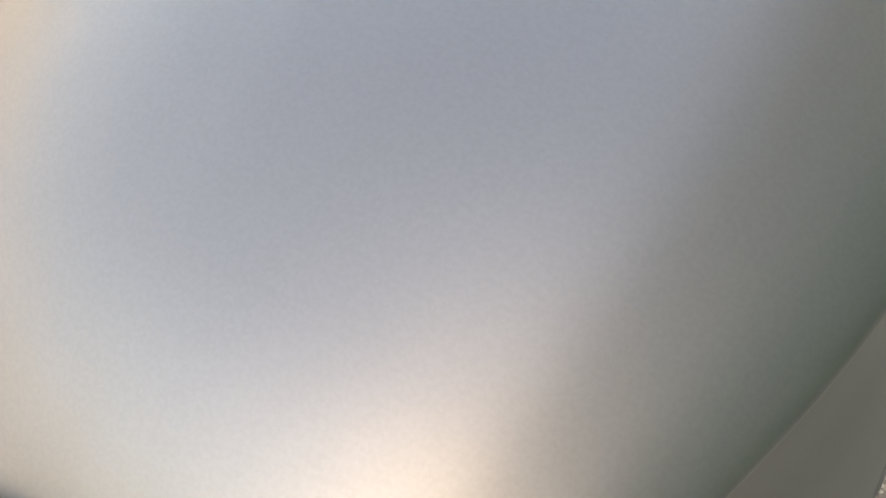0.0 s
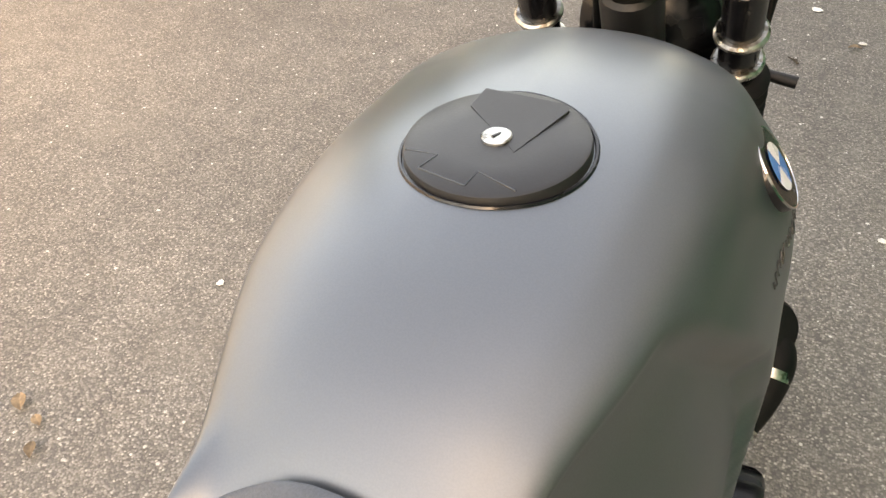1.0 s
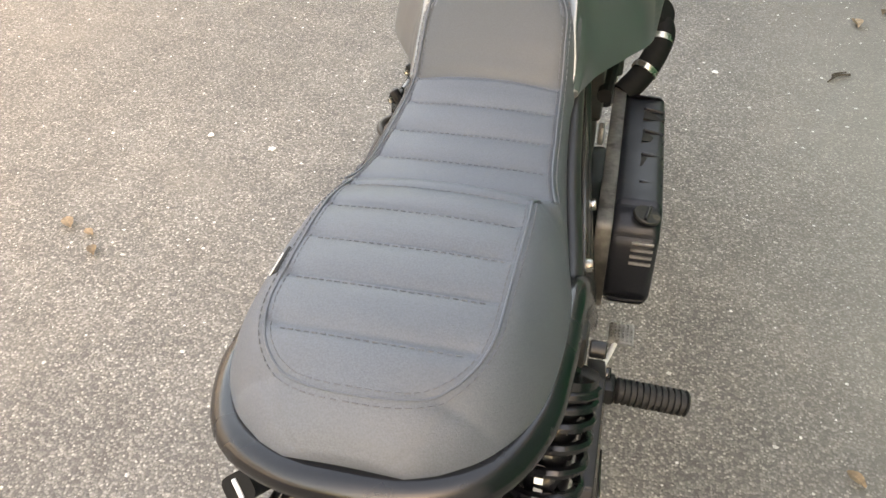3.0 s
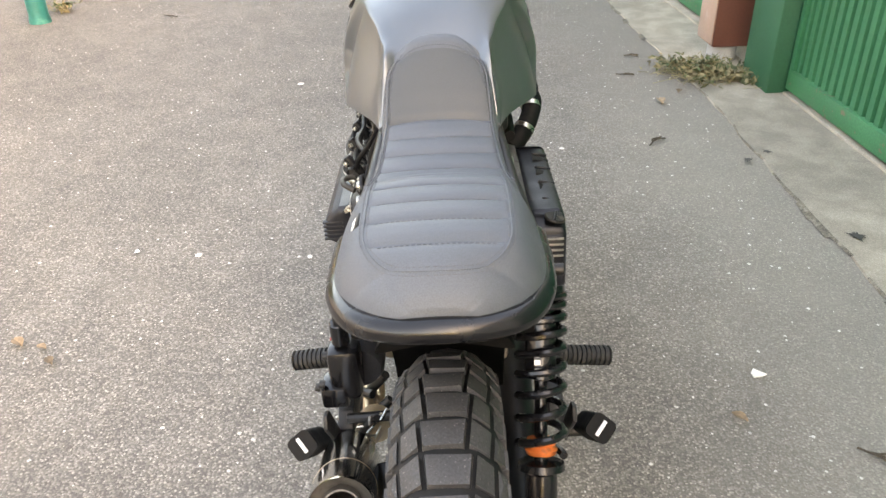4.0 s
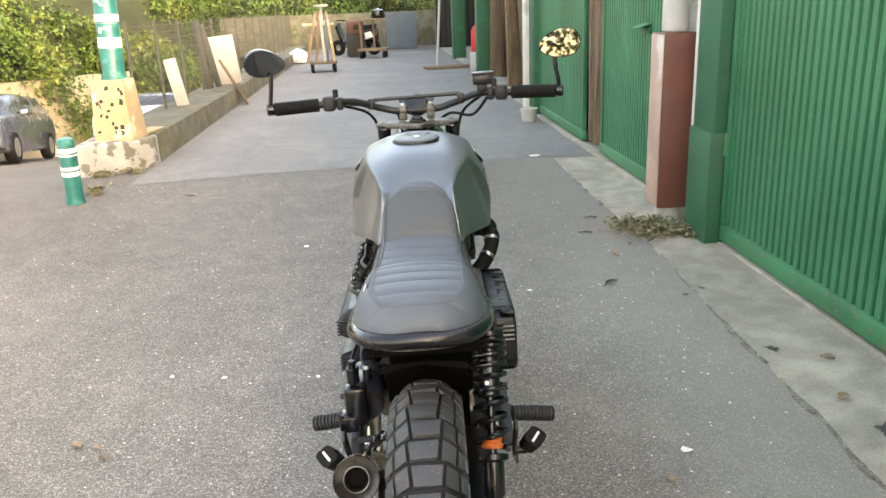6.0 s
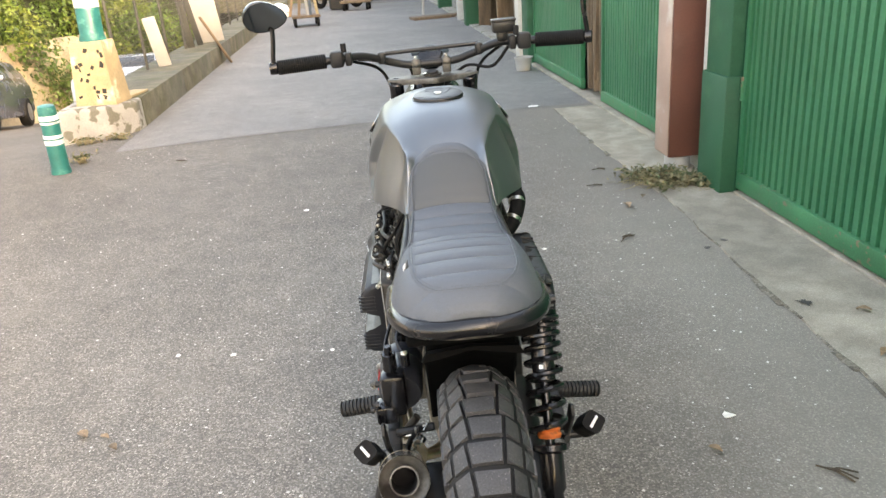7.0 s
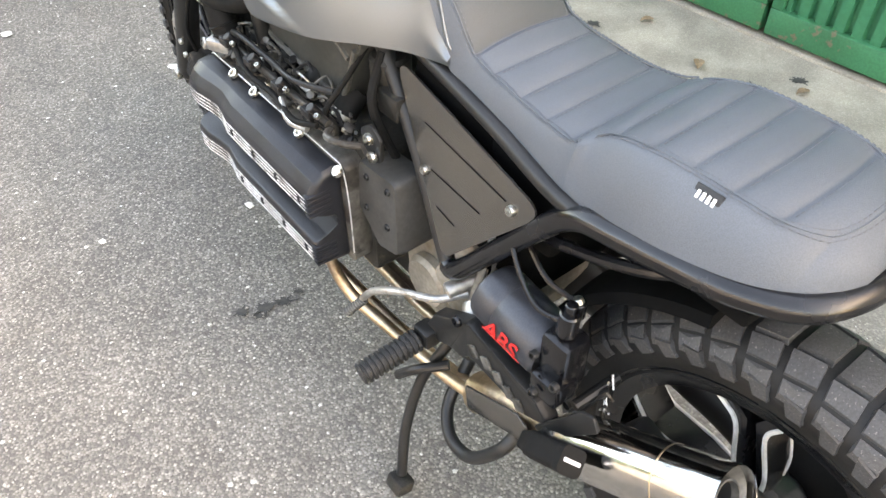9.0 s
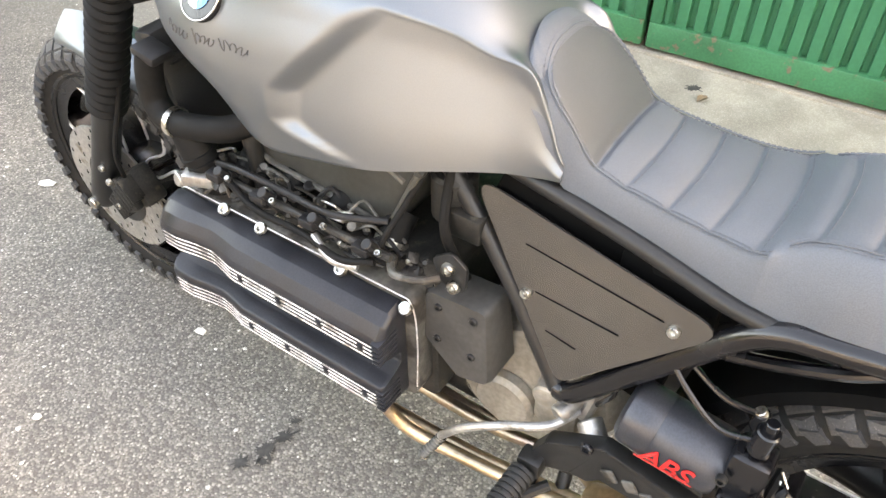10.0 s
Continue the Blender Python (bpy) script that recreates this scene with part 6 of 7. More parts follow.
prism(bm, rounded([(0.140, 0.40), (0.150, 0.372), (0.545, 0.378), (0.590, 0.40), (0.588, 0.566), (0.575, 0.578), (0.160, 0.582), (0.142, 0.572)], 0.014), -0.180, -0.146, "x", 0.003)
part("cylinder_head", bm, M_DULL, BIKE, "bare aluminium cylinder head flange")
bm = bmesh.new()
tube(bm, [(-0.181, 0.584, 0.545), (-0.182, 0.577, 0.572), (-0.183, 0.53, 0.5775), (-0.183, 0.34, 0.579), (-0.183, 0.18, 0.5815), (-0.182, 0.146, 0.572), (-0.181, 0.140, 0.50), (-0.181, 0.144, 0.40)], 0.0011, 6, 6)
part("gasket_edge", bm, M_STRIPE, BIKE, "bright metal edge of the head flange")
bm = bmesh.new()
prism(bm, rounded([(0.13, 0.34), (0.55, 0.36), (0.56, 0.56), (0.50, 0.600), (0.16, 0.606), (0.13, 0.58)], 0.02), -0.147, 0.11, "x", 0.006)
part("engine_block", bm, M_GRIME, BIKE, "grimy flat-four engine block")
bm = bmesh.new()
prism(bm, rounded([(0.10, 0.24), (0.50, 0.25), (0.54, 0.34), (0.53, 0.40), (0.10, 0.40)], 0.03), -0.06, 0.14, "x", 0.012)
part("oil_sump", bm, M_GRIME, BIKE)
# right-hand crank cover
CRANK = Matrix.Translation((0.015, -0.042, 0.0))
bm = bmesh.new()
prism(bm, rounded([(0.105, 0.43), (0.125, 0.405), (0.48, 0.415), (0.52, 0.45), (0.515, 0.535), (0.48, 0.556), (0.15, 0.566), (0.11, 0.54)], 0.02, 5), 0.140, 0.208, "x", 0.012, seg=3)
bm.transform(CRANK)
crank = part("crank_cover", bm, M_ENGINE, BIKE, "black crank cover with pockets and oil filler")
bm = bmesh.new()
prism(bm, rounded([(0.085, 0.42), (0.505, 0.44), (0.505, 0.562), (0.09, 0.572)], 0.015), 0.120, 0.142, "x", 0.002)
bm.transform(CRANK)
part("crank_flange", bm, M_DULL, BIKE)
# flat dark patches carry the shade of the cover's hollow pockets
for y in (0.20, 0.275, 0.345, 0.415):
    bm = bmesh.new()
    loft(bm, [[(0.172, y - 0.020, 0.5635), (0.206, y - 0.014, 0.5565), (0.2088, y + 0.006, 0.550), (0.174, y + 0.008, 0.5640)], [(0.172, y - 0.020, 0.5605), (0.206, y - 0.014, 0.5525), (0.2058, y + 0.006, 0.546), (0.174, y + 0.008, 0.560)]])
    bm.transform(CRANK)
    part("pocket", bm, M_SOOT_POCKET, crank)
    bm = bmesh.new()
    rbox(bm, (0.189, y + 0.012, 0.561), (0.034, 0.006, 0.006), 0.002, Euler((0, radians(12), 0)).to_matrix().to_4x4())
    bm.transform(CRANK)
    part("pocket_lip", bm, M_ENGINE, crank)
m = Matrix.Translation((0.186, 0.132, 0.562)) @ frame_of((0.25, 0, 1))
bm = bmesh.new()
lathe(bm, [(0, 0), (0.0195, 0), (0.0195, 0.003), (0.018, 0.0045), (0.0, 0.0045)], 32, m)
bm.transform(CRANK)
part("oil_filler", bm, M_GRIME, crank, "round slotted oil filler plug")
bm = bmesh.new()
rbox(bm, m @ Vector((0, 0, 0.0062)), (0.005, 0.032, 0.006), 0.002, Euler((0, radians(14), radians(-12))).to_matrix().to_4x4())
bm.transform(CRANK)
part("filler_slot", bm, M_BLACK_SATIN, crank)
for k in range(4):
    bm = bmesh.new()
    rbox(bm, (0.186, 0.1068, 0.533 - 0.012 * k), (0.030, 0.004, 0.004), 0.001)
    bm.transform(CRANK)
    part("stripe", bm, M_ALU, crank)

# airbox under the tank
bm = bmesh.new()
prism(bm, rounded([(0.455, 0.70), (0.450, 0.648), (0.437, 0.640), (0.235, 0.622), (0.215, 0.630), (0.160, 0.745), (0.165, 0.770), (0.40, 0.752)], 0.010), -0.122, 0.122, "x", 0.006)
airbox = part("airbox", bm, M_AIRBOX, BIKE, "black plastic airbox under the tank")
for pts in ([(-0.124, 0.452, 0.690), (-0.124, 0.443, 0.650), (-0.125, 0.34, 0.638), (-0.125, 0.238, 0.628), (-0.124, 0.215, 0.645), (-0.124, 0.172, 0.735)],
            [(-0.122, 0.43, 0.725), (-0.122, 0.33, 0.735), (-0.122, 0.255, 0.738), (-0.122, 0.195, 0.712)]):
    bm = bmesh.new()
    tube(bm, pts, 0.0048, 8, 6)
    part("airbox_rim", bm, M_WORN_EDGE, airbox, "scuffed grey rim")
bm = bmesh.new()
rbox(bm, (0.126, 0.150, 0.648), (0.008, 0.018, 0.028), 0.003)
part("airbox_clip", bm, M_ALU, airbox)
# intake, injectors and fuel rail
bm = bmesh.new()
tube(bm, [(-0.176, 0.180, 0.632), (-0.176, 0.340, 0.630), (-0.176, 0.505, 0.628)], 0.006, 10)
rail = part("fuel_rail", bm, M_GRIME, BIKE, "grimy fuel rail")
for i, y in enumerate((0.205, 0.295, 0.385, 0.470)):
    bm = bmesh.new()
    rod(bm, (-0.152, y, 0.596), (-0.176, y + 0.004, 0.636), 0.0105, 12)
    rod(bm, (-0.168, y, 0.622), (-0.188, y + 0.004, 0.652), 0.008, 10)
    rbox(bm, (-0.186, y + 0.012, 0.638), (0.018, 0.026, 0.014), 0.003)
    part("injector", bm, M_PLASTIC, rail)
    bm = bmesh.new()
    tube(bm, [(-0.10, y + 0.01, 0.640), (-0.125, y + 0.01, 0.618), (-0.148, y + 0.01, 0.590)], 0.021, 14)
    part("intake_stub", bm, M_RUBBER, rail)
    bm = bmesh.new()
    lathe(bm, [(0.021, -0.004), (0.0235, -0.004), (0.0235, 0.004), (0.021, 0.004)], 16, Matrix.Translation((-0.132, y + 0.01, 0.610)) @ frame_of((-0.6, 0, -0.7)))
    part("hose_clip", bm, M_STEEL, rail)
    bolt("rail_nut", (-0.186, y - 0.014, 0.642), (-0.5, 0, 0.9), 0.0045, 0.006, M_STEEL, rail)
for y, z in ((0.260, 0.558), (0.408, 0.557), (0.482, 0.557), (0.152, 0.548)):
    bolt("head_bolt", (-0.186, y, z + 0.018), (-0.6, 0, 0.8), 0.0098, 0.006, M_STEEL, BIKE, "bright zinc head bolt")
bm = bmesh.new()
rbox(bm, (-0.176, 0.535, 0.606), (0.032, 0.05, 0.022), 0.006, Euler((0, 0, radians(25))).to_matrix().to_4x4())
rod(bm, (-0.178, 0.555, 0.60), (-0.20, 0.56, 0.605), 0.011, 14)
part("head_bracket", bm, M_ALU, BIKE)
for pts, r, mm in (
        ([(-0.165, 0.190, 0.620), (-0.19, 0.165, 0.625), (-0.185, 0.130, 0.630), (-0.165, 0.115, 0.625)], 0.0055, M_DULL),
        ([(-0.105, 0.165, 0.745), (-0.135, 0.185, 0.690), (-0.165, 0.200, 0.645), (-0.165, 0.205, 0.620)], 0.0045, M_RUBBER),
        ([(-0.178, 0.48, 0.638), (-0.195, 0.40, 0.622), (-0.192, 0.32, 0.618), (-0.198, 0.25, 0.612), (-0.185, 0.20, 0.622)], 0.005, M_RUBBER),
        ([(-0.165, 0.50, 0.640), (-0.172, 0.44, 0.655), (-0.168, 0.36, 0.650), (-0.172, 0.28, 0.655), (-0.150, 0.20, 0.665)], 0.005, M_PLASTIC),
        ([(-0.188, 0.300, 0.620), (-0.20, 0.262, 0.606), (-0.19, 0.225, 0.604)], 0.006, M_ALU),
        ([(-0.10, 0.14, 0.74), (-0.13, 0.13, 0.68), (-0.12, 0.12, 0.62), (-0.10, 0.10, 0.55)], 0.007, M_RUBBER)):
    bm = bmesh.new()
    tube(bm, pts, r, 10)
    part("engine_hose", bm, mm, BIKE)
rnd = random.Random(21)
for k in range(90):
    y = rnd.uniform(0.15, 0.52)
    f = rnd.random()
    p = Vector((-0.128 - 0.052 * f, y, 0.628 - 0.030 * f + rnd.uniform(-0.008, 0.014)))
    bm = bmesh.new()
    if k % 3 == 0:
        rbox(bm, p, (rnd.uniform(0.008, 0.018), rnd.uniform(0.008, 0.022), rnd.uniform(0.006, 0.016)), 0.002, Euler((rnd.uniform(-0.6, 0.6), rnd.uniform(-0.6, 0.6), rnd.uniform(-0.6, 0.6))).to_matrix().to_4x4())
    elif k % 3 == 1:
        rod(bm, p, p + Vector((rnd.uniform(-0.015, 0.0), rnd.uniform(-0.012, 0.012), rnd.uniform(0.004, 0.014))), rnd.uniform(0.003, 0.008), 8)
    else:
        tube(bm, [p, p + Vector((rnd.uniform(-0.012, 0.012), rnd.uniform(0.01, 0.03), rnd.uniform(0.004, 0.016))), p + Vector((rnd.uniform(-0.012, 0.0), rnd.uniform(0.03, 0.06), rnd.uniform(-0.01, 0.006)))], rnd.uniform(0.0018, 0.0035), 6, 5)
    part("engine_fitting", bm, (M_GRIME, M_PLASTIC, M_DULL, M_GRIME, M_STEEL, M_PLASTIC, M_DULL)[k % 7], BIKE)
# throttle body and plate behind the strut
bm = bmesh.new()
rod(bm, (-0.085, 0.145, 0.66), (-0.085, 0.145, 0.73), 0.03, 20)
rbox(bm, (-0.10, 0.11, 0.675), (0.04, 0.05, 0.04), 0.006)
part("throttle_body", bm, M_GRIME, BIKE)
bm = bmesh.new()
prism(bm, rounded([(0.085, 0.600), (0.082, 0.645), (0.105, 0.662), (0.135, 0.640), (0.120, 0.605)], 0.012), -0.152, -0.146, "x", 0.001)
plate_ = part("engine_mount_plate", bm, M_BLACK_SATIN, BIKE)
bolt("mount_bolt", (-0.152, 0.108, 0.636), (-1, 0, 0.1), 0.009, 0.008, M_STEEL, plate_)
bolt("mount_bolt", (-0.154, 0.098, 0.612), (-1, 0, 0.1), 0.009, 0.008, M_STEEL, plate_)
# black cover box with four screws
bm = bmesh.new()
lo = rounded([(0.148, 0.580), (0.050, 0.588), (0.034, 0.462), (0.085, 0.450), (0.146, 0.496)], 0.012)
cy, cz = 0.085, 0.53
loft(bm, [[(-0.10, y, z) for y, z in lo], [(-0.142 - 0.10 * (0.60 - z), y, z) for y, z in lo], [(-0.152 - 0.10 * (0.60 - z), cy + (y - cy) * 0.93, cz + (z - cz) * 0.95) for y, z in lo]])
boxc = part("side_cover", bm, M_COVER, BIKE, "black plastic gearbox-side cover with four screws", smooth=25)
for y, z in ((0.068, 0.565), (0.066, 0.502), (0.122, 0.560), (0.120, 0.505)):
    bolt("cover_screw", (-0.1515 - 0.10 * (0.60 - z), y, z), (-1, 0, 0.1), 0.006, 0.004, M_BLACK_SATIN, boxc)

# gearbox casting
bm = bmesh.new()
prism(bm, rounded([(0.13, 0.46), (0.12, 0.32), (0.05, 0.27), (-0.08, 0.30), (-0.12, 0.40), (-0.09, 0.50), (0.02, 0.52)], 0.03), -0.095, 0.10, "x", 0.012)
rbox(bm, (-0.10, -0.045, 0.425), (0.05, 0.07, 0.09), 0.014)
rod(bm, (-0.09, -0.035, 0.455), (-0.135, -0.035, 0.455), 0.022, 18)
rod(bm, (-0.09, 0.04, 0.37), (-0.118, 0.04, 0.37), 0.05, 22)
part("gearbox", bm, M_CASE, BIKE, "bare cast gearbox housing")
bm = bmesh.new()
rod(bm, (-0.105, -0.075, 0.47), (-0.150, -0.06, 0.46), 0.013, 14)
rod(bm, (-0.10, -0.10, 0.53), (-0.12, -0.085, 0.44), 0.010, 10)
rod(bm, (-0.125, -0.095, 0.45), (-0.15, -0.125, 0.43), 0.018, 12)
part("clutch_arm", bm, M_ALU, BIKE)

# ---- exhaust: four headers gather towards the silencer
for i, y in enumerate((0.205, 0.295, 0.385, 0.470)):
    bm = bmesh.new()
    x = (-0.180, -0.160, -0.095, -0.075)[i]
    tube(bm, [(-0.19, y, 0.392), (-0.196, y - 0.005, 0.34), (x - 0.006, y - 0.045, 0.285 - 0.010 * i), (x + 0.008, 0.08, 0.268 - 0.012 * i), (x + 0.02, -0.06, 0.272 - 0.010 * i), (-0.150 + 0.006 * i, -0.16, 0.290)], 0.0105, 14, 6)
    part("header_pipe", bm, M_COPPER, BIKE, "heat-tinted copper-coloured exhaust header")
bm = bmesh.new()
tube(bm, [(-0.140, -0.135, 0.284), (-0.142, -0.195, 0.330), (-0.148, -0.255, 0.362), (-0.154, -0.315, 0.391)], [0.034, 0.026, 0.024, 0.026], 20)
part("collector", bm, M_COPPER, BIKE)
SIL_A, SIL_B = Vector((-0.153, -0.302, 0.385)), Vector((-0.131, -0.530, 0.518))
ax = frame_of(SIL_B - SIL_A)
ln = (SIL_B - SIL_A).length
bm = bmesh.new()
lathe(bm, [(0.024, -0.012), (0.028, 0.0), (0.0385, 0.022), (0.0412, 0.034), (0.042, ln * 0.25), (0.042, ln * 0.965), (0.0417, ln * 0.992), (0.0411, ln), (0.0404, ln * 0.992), (0.0400, ln * 0.95), (0.0398, ln * 0.78)], 48, Matrix.Translation(SIL_A) @ ax)
sil = part("silencer", bm, M_CHROME, BIKE, "short polished steel silencer with heat tint")
bm = bmesh.new()
lathe(bm, [(0.0399, ln * 0.955), (0.034, ln * 0.935), (0.0245, ln * 0.905), (0.0240, ln * 0.965), (0.0215, ln * 0.965), (0.0212, ln * 0.93)], 40, Matrix.Translation(SIL_A) @ ax)
part("outlet", bm, M_DULL, sil, "heat-browned inner outlet tube")
bm = bmesh.new()
lathe(bm, [(0.0213, ln * 0.935), (0.0205, ln * 0.60), (0.012, ln * 0.58), (0.0, ln * 0.58)], 32, Matrix.Translation(SIL_A) @ ax)
part("outlet_bore", bm, M_SOOT_POCKET, sil, "sooty bore")
bm = bmesh.new()
lathe(bm, [(0.0415, ln * 0.695), (0.0424, ln * 0.697), (0.0424, ln * 0.703), (0.0415, ln * 0.705)], 48, Matrix.Translation(SIL_A) @ ax)
part("weld_seam", bm, M_COPPER, sil, "straw-tinted weld seam")
bm = bmesh.new()
tube(bm, [(-0.135, -0.305, 0.425), (-0.118, -0.325, 0.468), (-0.105, -0.335, 0.482)], 0.006, 8)
rod(bm, (-0.150, -0.318, 0.468), (-0.08, -0.325, 0.478), 0.008, 10)
part("silencer_strap", bm, M_BLACK_SATIN, BIKE)
for k in range(8):
    a = k * 0.8
    bm = bmesh.new()
    p = Vector((-0.112, -0.338, 0.470)) + 0.012 * Vector((math.sin(a * 2.1), math.cos(a * 1.7), math.sin(a)))
    rod(bm, p, p + 0.014 * Vector((math.cos(a), math.sin(a * 1.3), math.cos(a * 0.7))), 0.0018, 6)
    part("wire_end", bm, M_STEEL, BIKE)

# ---- footrests, levers, stands
for side in (-1, 1):
    dz = 0.0 if side < 0 else -0.016
    a, b = Vector((side * 0.190, -0.042, 0.366 + dz)), Vector((side * 0.293, -0.034, 0.352 + dz))
    ln = (b - a).length
    prof = [(0.008, 0), (0.0155, 0.001)]
    for k in range(11):
        h = 0.004 + (ln - 0.008) * k / 11
        prof += [(0.0188, h), (0.0188, h + 0.0046), (0.0152, h + 0.0053), (0.0152, h + 0.0079)]
    prof += [(0.0188, ln - 0.003), (0.016, ln), (0, ln)]
    bm = bmesh.new()
    lathe(bm, prof, 20, Matrix.Translation(a) @ frame_of(b - a))
    part("footrest", bm, M_PEG, BIKE, "ribbed black rubber footrest")
    bm = bmesh.new()
    rod(bm, (side * 0.150, -0.045, 0.372 + dz), a, 0.010, 12)
    rbox(bm, (side * 0.176, -0.045, 0.370 + dz), (0.03, 0.036, 0.034), 0.006)
    part("footrest_hinge", bm, M_BLACK_SATIN, BIKE)
    # hanger plate with a ladder of cut-outs
    bm = bmesh.new()
    poly = rounded([(-0.036, 0.379), (-0.058, 0.424), (-0.134, 0.474), (-0.171, 0.467), (-0.273, 0.446), (-0.300, 0.420), (-0.258, 0.396), (-0.139, 0.405), (-0.123, 0.386), (-0.098, 0.384), (-0.041, 0.356)], 0.008)
    prism(bm, poly, side * 0.148, side * 0.172, "x", 0.003)
    hanger = part("footrest_hanger", bm, M_BLACK_SATIN, BIKE, "black cast footrest hanger")
    for y, z in ((-0.150, 0.430), (-0.178, 0.431), (-0.203, 0.424), (-0.225, 0.415), (-0.245, 0.408)):
        bm = bmesh.new()
        rbox(bm, (side * 0.1735, y, z), (0.004, 0.017, 0.021), 0.0015, Euler((radians(-32), 0, 0)).to_matrix().to_4x4())
        part("hanger_rib", bm, M_DULL, hanger)
    bolt("hanger_bolt", (side * 0.172, -0.115, 0.462), (side, 0, 0), 0.009, 0.006, M_BLACK_GLOSS, hanger)
    # heel guard
    bm = bmesh.new()
    prism(bm, rounded([(-0.143, 0.348), (-0.150, 0.299), (-0.261, 0.351), (-0.274, 0.390), (-0.251, 0.401)], 0.006), side * 0.178, side * 0.182, "x", 0.001)
    part("heel_guard", bm, M_PANEL, BIKE)
    # rear indicator on its arm
    bm = bmesh.new()
    prism(bm, rounded([(-0.275, 0.395), (-0.300, 0.395), (-0.375, 0.500), (-0.365, 0.520), (-0.345, 0.510)], 0.006), side * 0.168, side * 0.174, "x", 0.0015)
    part("indicator_arm", bm, M_BLACK_SATIN, BIKE)
    lift = 0.012 if side > 0 else 0.0
    p0, p1 = Vector((side * 0.198, -0.290, 0.402 + lift)), Vector((side * 0.208, -0.372, 0.471 + lift))
    d = (p1 - p0)
    fr = Matrix.Translation(p0) @ frame_of(d) @ pose(0, 0, 0, 0, 0, -42 * side)
    sq = rounded([(-0.018, -0.0175), (0.018, -0.0175), (0.018, 0.0175), (-0.018, 0.0175)], 0.010, 4)
    rings, L = [], d.length
    for k in range(19):
        f = k / 18
        s = 0.72 + 0.28 * smoothstep(0, 0.3, f)
        s *= 1.0 if (k % 2 == 0 or k > 15) else 0.93
        rings.append([fr @ Vector((x * s, y * s, f * L)) for x, y in sq])
    bm = bmesh.new()
    loft(bm, rings)
    ind = part("indicator", bm, M_RUBBER, BIKE, "black ribbed rear indicator with a white lens")
    bm = bmesh.new()
    rbox(bm, fr @ Vector((0, 0, L + 0.0005)), (0.0055, 0.004, 0.024), 0.0012, fr.to_3x3().to_4x4() @ pose(0, 0, 0, 90, 0, 0))
    part("lens", bm, M_LENS, ind)
    bm = bmesh.new()
    rod(bm, (side * 0.172, -0.302, 0.412), (side * 0.198, -0.302, 0.412), 0.009, 12)
    part("indicator_stem", bm, M_BLACK_SATIN, ind)
bm = bmesh.new()
tube(bm, [(-0.125, -0.08, 0.455), (-0.165, -0.055, 0.450), (-0.190, 0.00, 0.435), (-0.205, 0.05, 0.405), (-0.208, 0.085, 0.360)], 0.0062, 10)
part("gear_lever", bm, M_ALU, BIKE, "bare aluminium gear lever")
bm = bmesh.new()
prof = [(0.004, 0)] + [q for k in range(9) for q in ((0.0085, 0.002 + 0.005 * k), (0.0070, 0.0045 + 0.005 * k))] + [(0.004, 0.048)]
lathe(bm, prof, 14, Matrix.Translation((-0.204, 0.083, 0.358)) @ frame_of((-0.6, 0.35, -0.6)))
part("lever_peg", bm, M_WORN_EDGE, BIKE)
bm = bmesh.new()
rod(bm, (-0.226, 0.098, 0.328), (-0.232, 0.101, 0.322), 0.0075, 12)
part("lever_tip", bm, M_STEEL, BIKE)
bm = bmesh.new()
tube(bm, [(0.13, -0.03, 0.31), (0.160, 0.01, 0.302), (0.178, 0.06, 0.300), (0.190, 0.10, 0.302)], 0.0042, 10)
part("brake_lever", bm, M_WHITE, BIKE)
bm = bmesh.new()
rbox(bm, (0.197, 0.115, 0.304), (0.040, 0.044, 0.007), 0.002)
for i in range(6):
    for j in range(6):
        rod(bm, (0.181 + 0.0064 * i, 0.098 + 0.0068 * j, 0.307), (0.181 + 0.0064 * i, 0.098 + 0.0068 * j, 0.312), 0.002, 6)
part("brake_pedal", bm, M_ALU, BIKE, "bright toothed brake pedal")
bm = bmesh.new()
tube(bm, [(-0.125, -0.045, 0.320), (-0.180, -0.030, 0.240), (-0.225, -0.040, 0.150), (-0.255, -0.062, 0.062)], 0.0095, 12)
part("side_stand", bm, M_BLACK_SATIN, BIKE, "black side stand")
bm = bmesh.new()
rbox(bm, (-0.262, -0.066, 0.045), (0.034, 0.04, 0.030), 0.005, Euler((0, radians(18), 0)).to_matrix().to_4x4())
part("stand_foot", bm, M_GRIME, BIKE)
bm = bmesh.new()
tube(bm, [(-0.115, -0.075, 0.285), (-0.170, -0.090, 0.235), (-0.200, -0.130, 0.215), (-0.205, -0.185, 0.228), (-0.195, -0.235, 0.300), (-0.17, -0.245, 0.330)], 0.0105, 12)
part("centre_stand_arm", bm, M_BLACK_SATIN, BIKE, "folded black centre stand")
bm = bmesh.new()
tube(bm, [(-0.205, 0.002, 0.24), (-0.19, -0.03, 0.275), (-0.15, -0.065, 0.29)], 0.0085, 10)
part("stand_tang", bm, M_BLACK_SATIN, BIKE)

# ---- brake pressure unit
bm = bmesh.new()
lathe(bm, [(0, 0), (0.030, 0), (0.040, 0.006), (0.0425, 0.012), (0.0425, 0.044), (0.0415, 0.0455), (0.0425, 0.047), (0.0425, 0.118), (0.038, 0.126), (0, 0.126)], 36, Matrix.Translation((-0.136, -0.140, 0.530)) @ frame_of((-0.02, -1.0, -0.10)))
pump = part("pressure_unit", bm, M_CAN, BIKE, "dark cylindrical brake pressure unit with red lettering")
bm = bmesh.new()
rbox(bm, (-0.148, -0.288, 0.538), (0.046, 0.046, 0.086), 0.010)
rbox(bm, (-0.165, -0.292, 0.502), (0.040, 0.046, 0.036), 0.006)
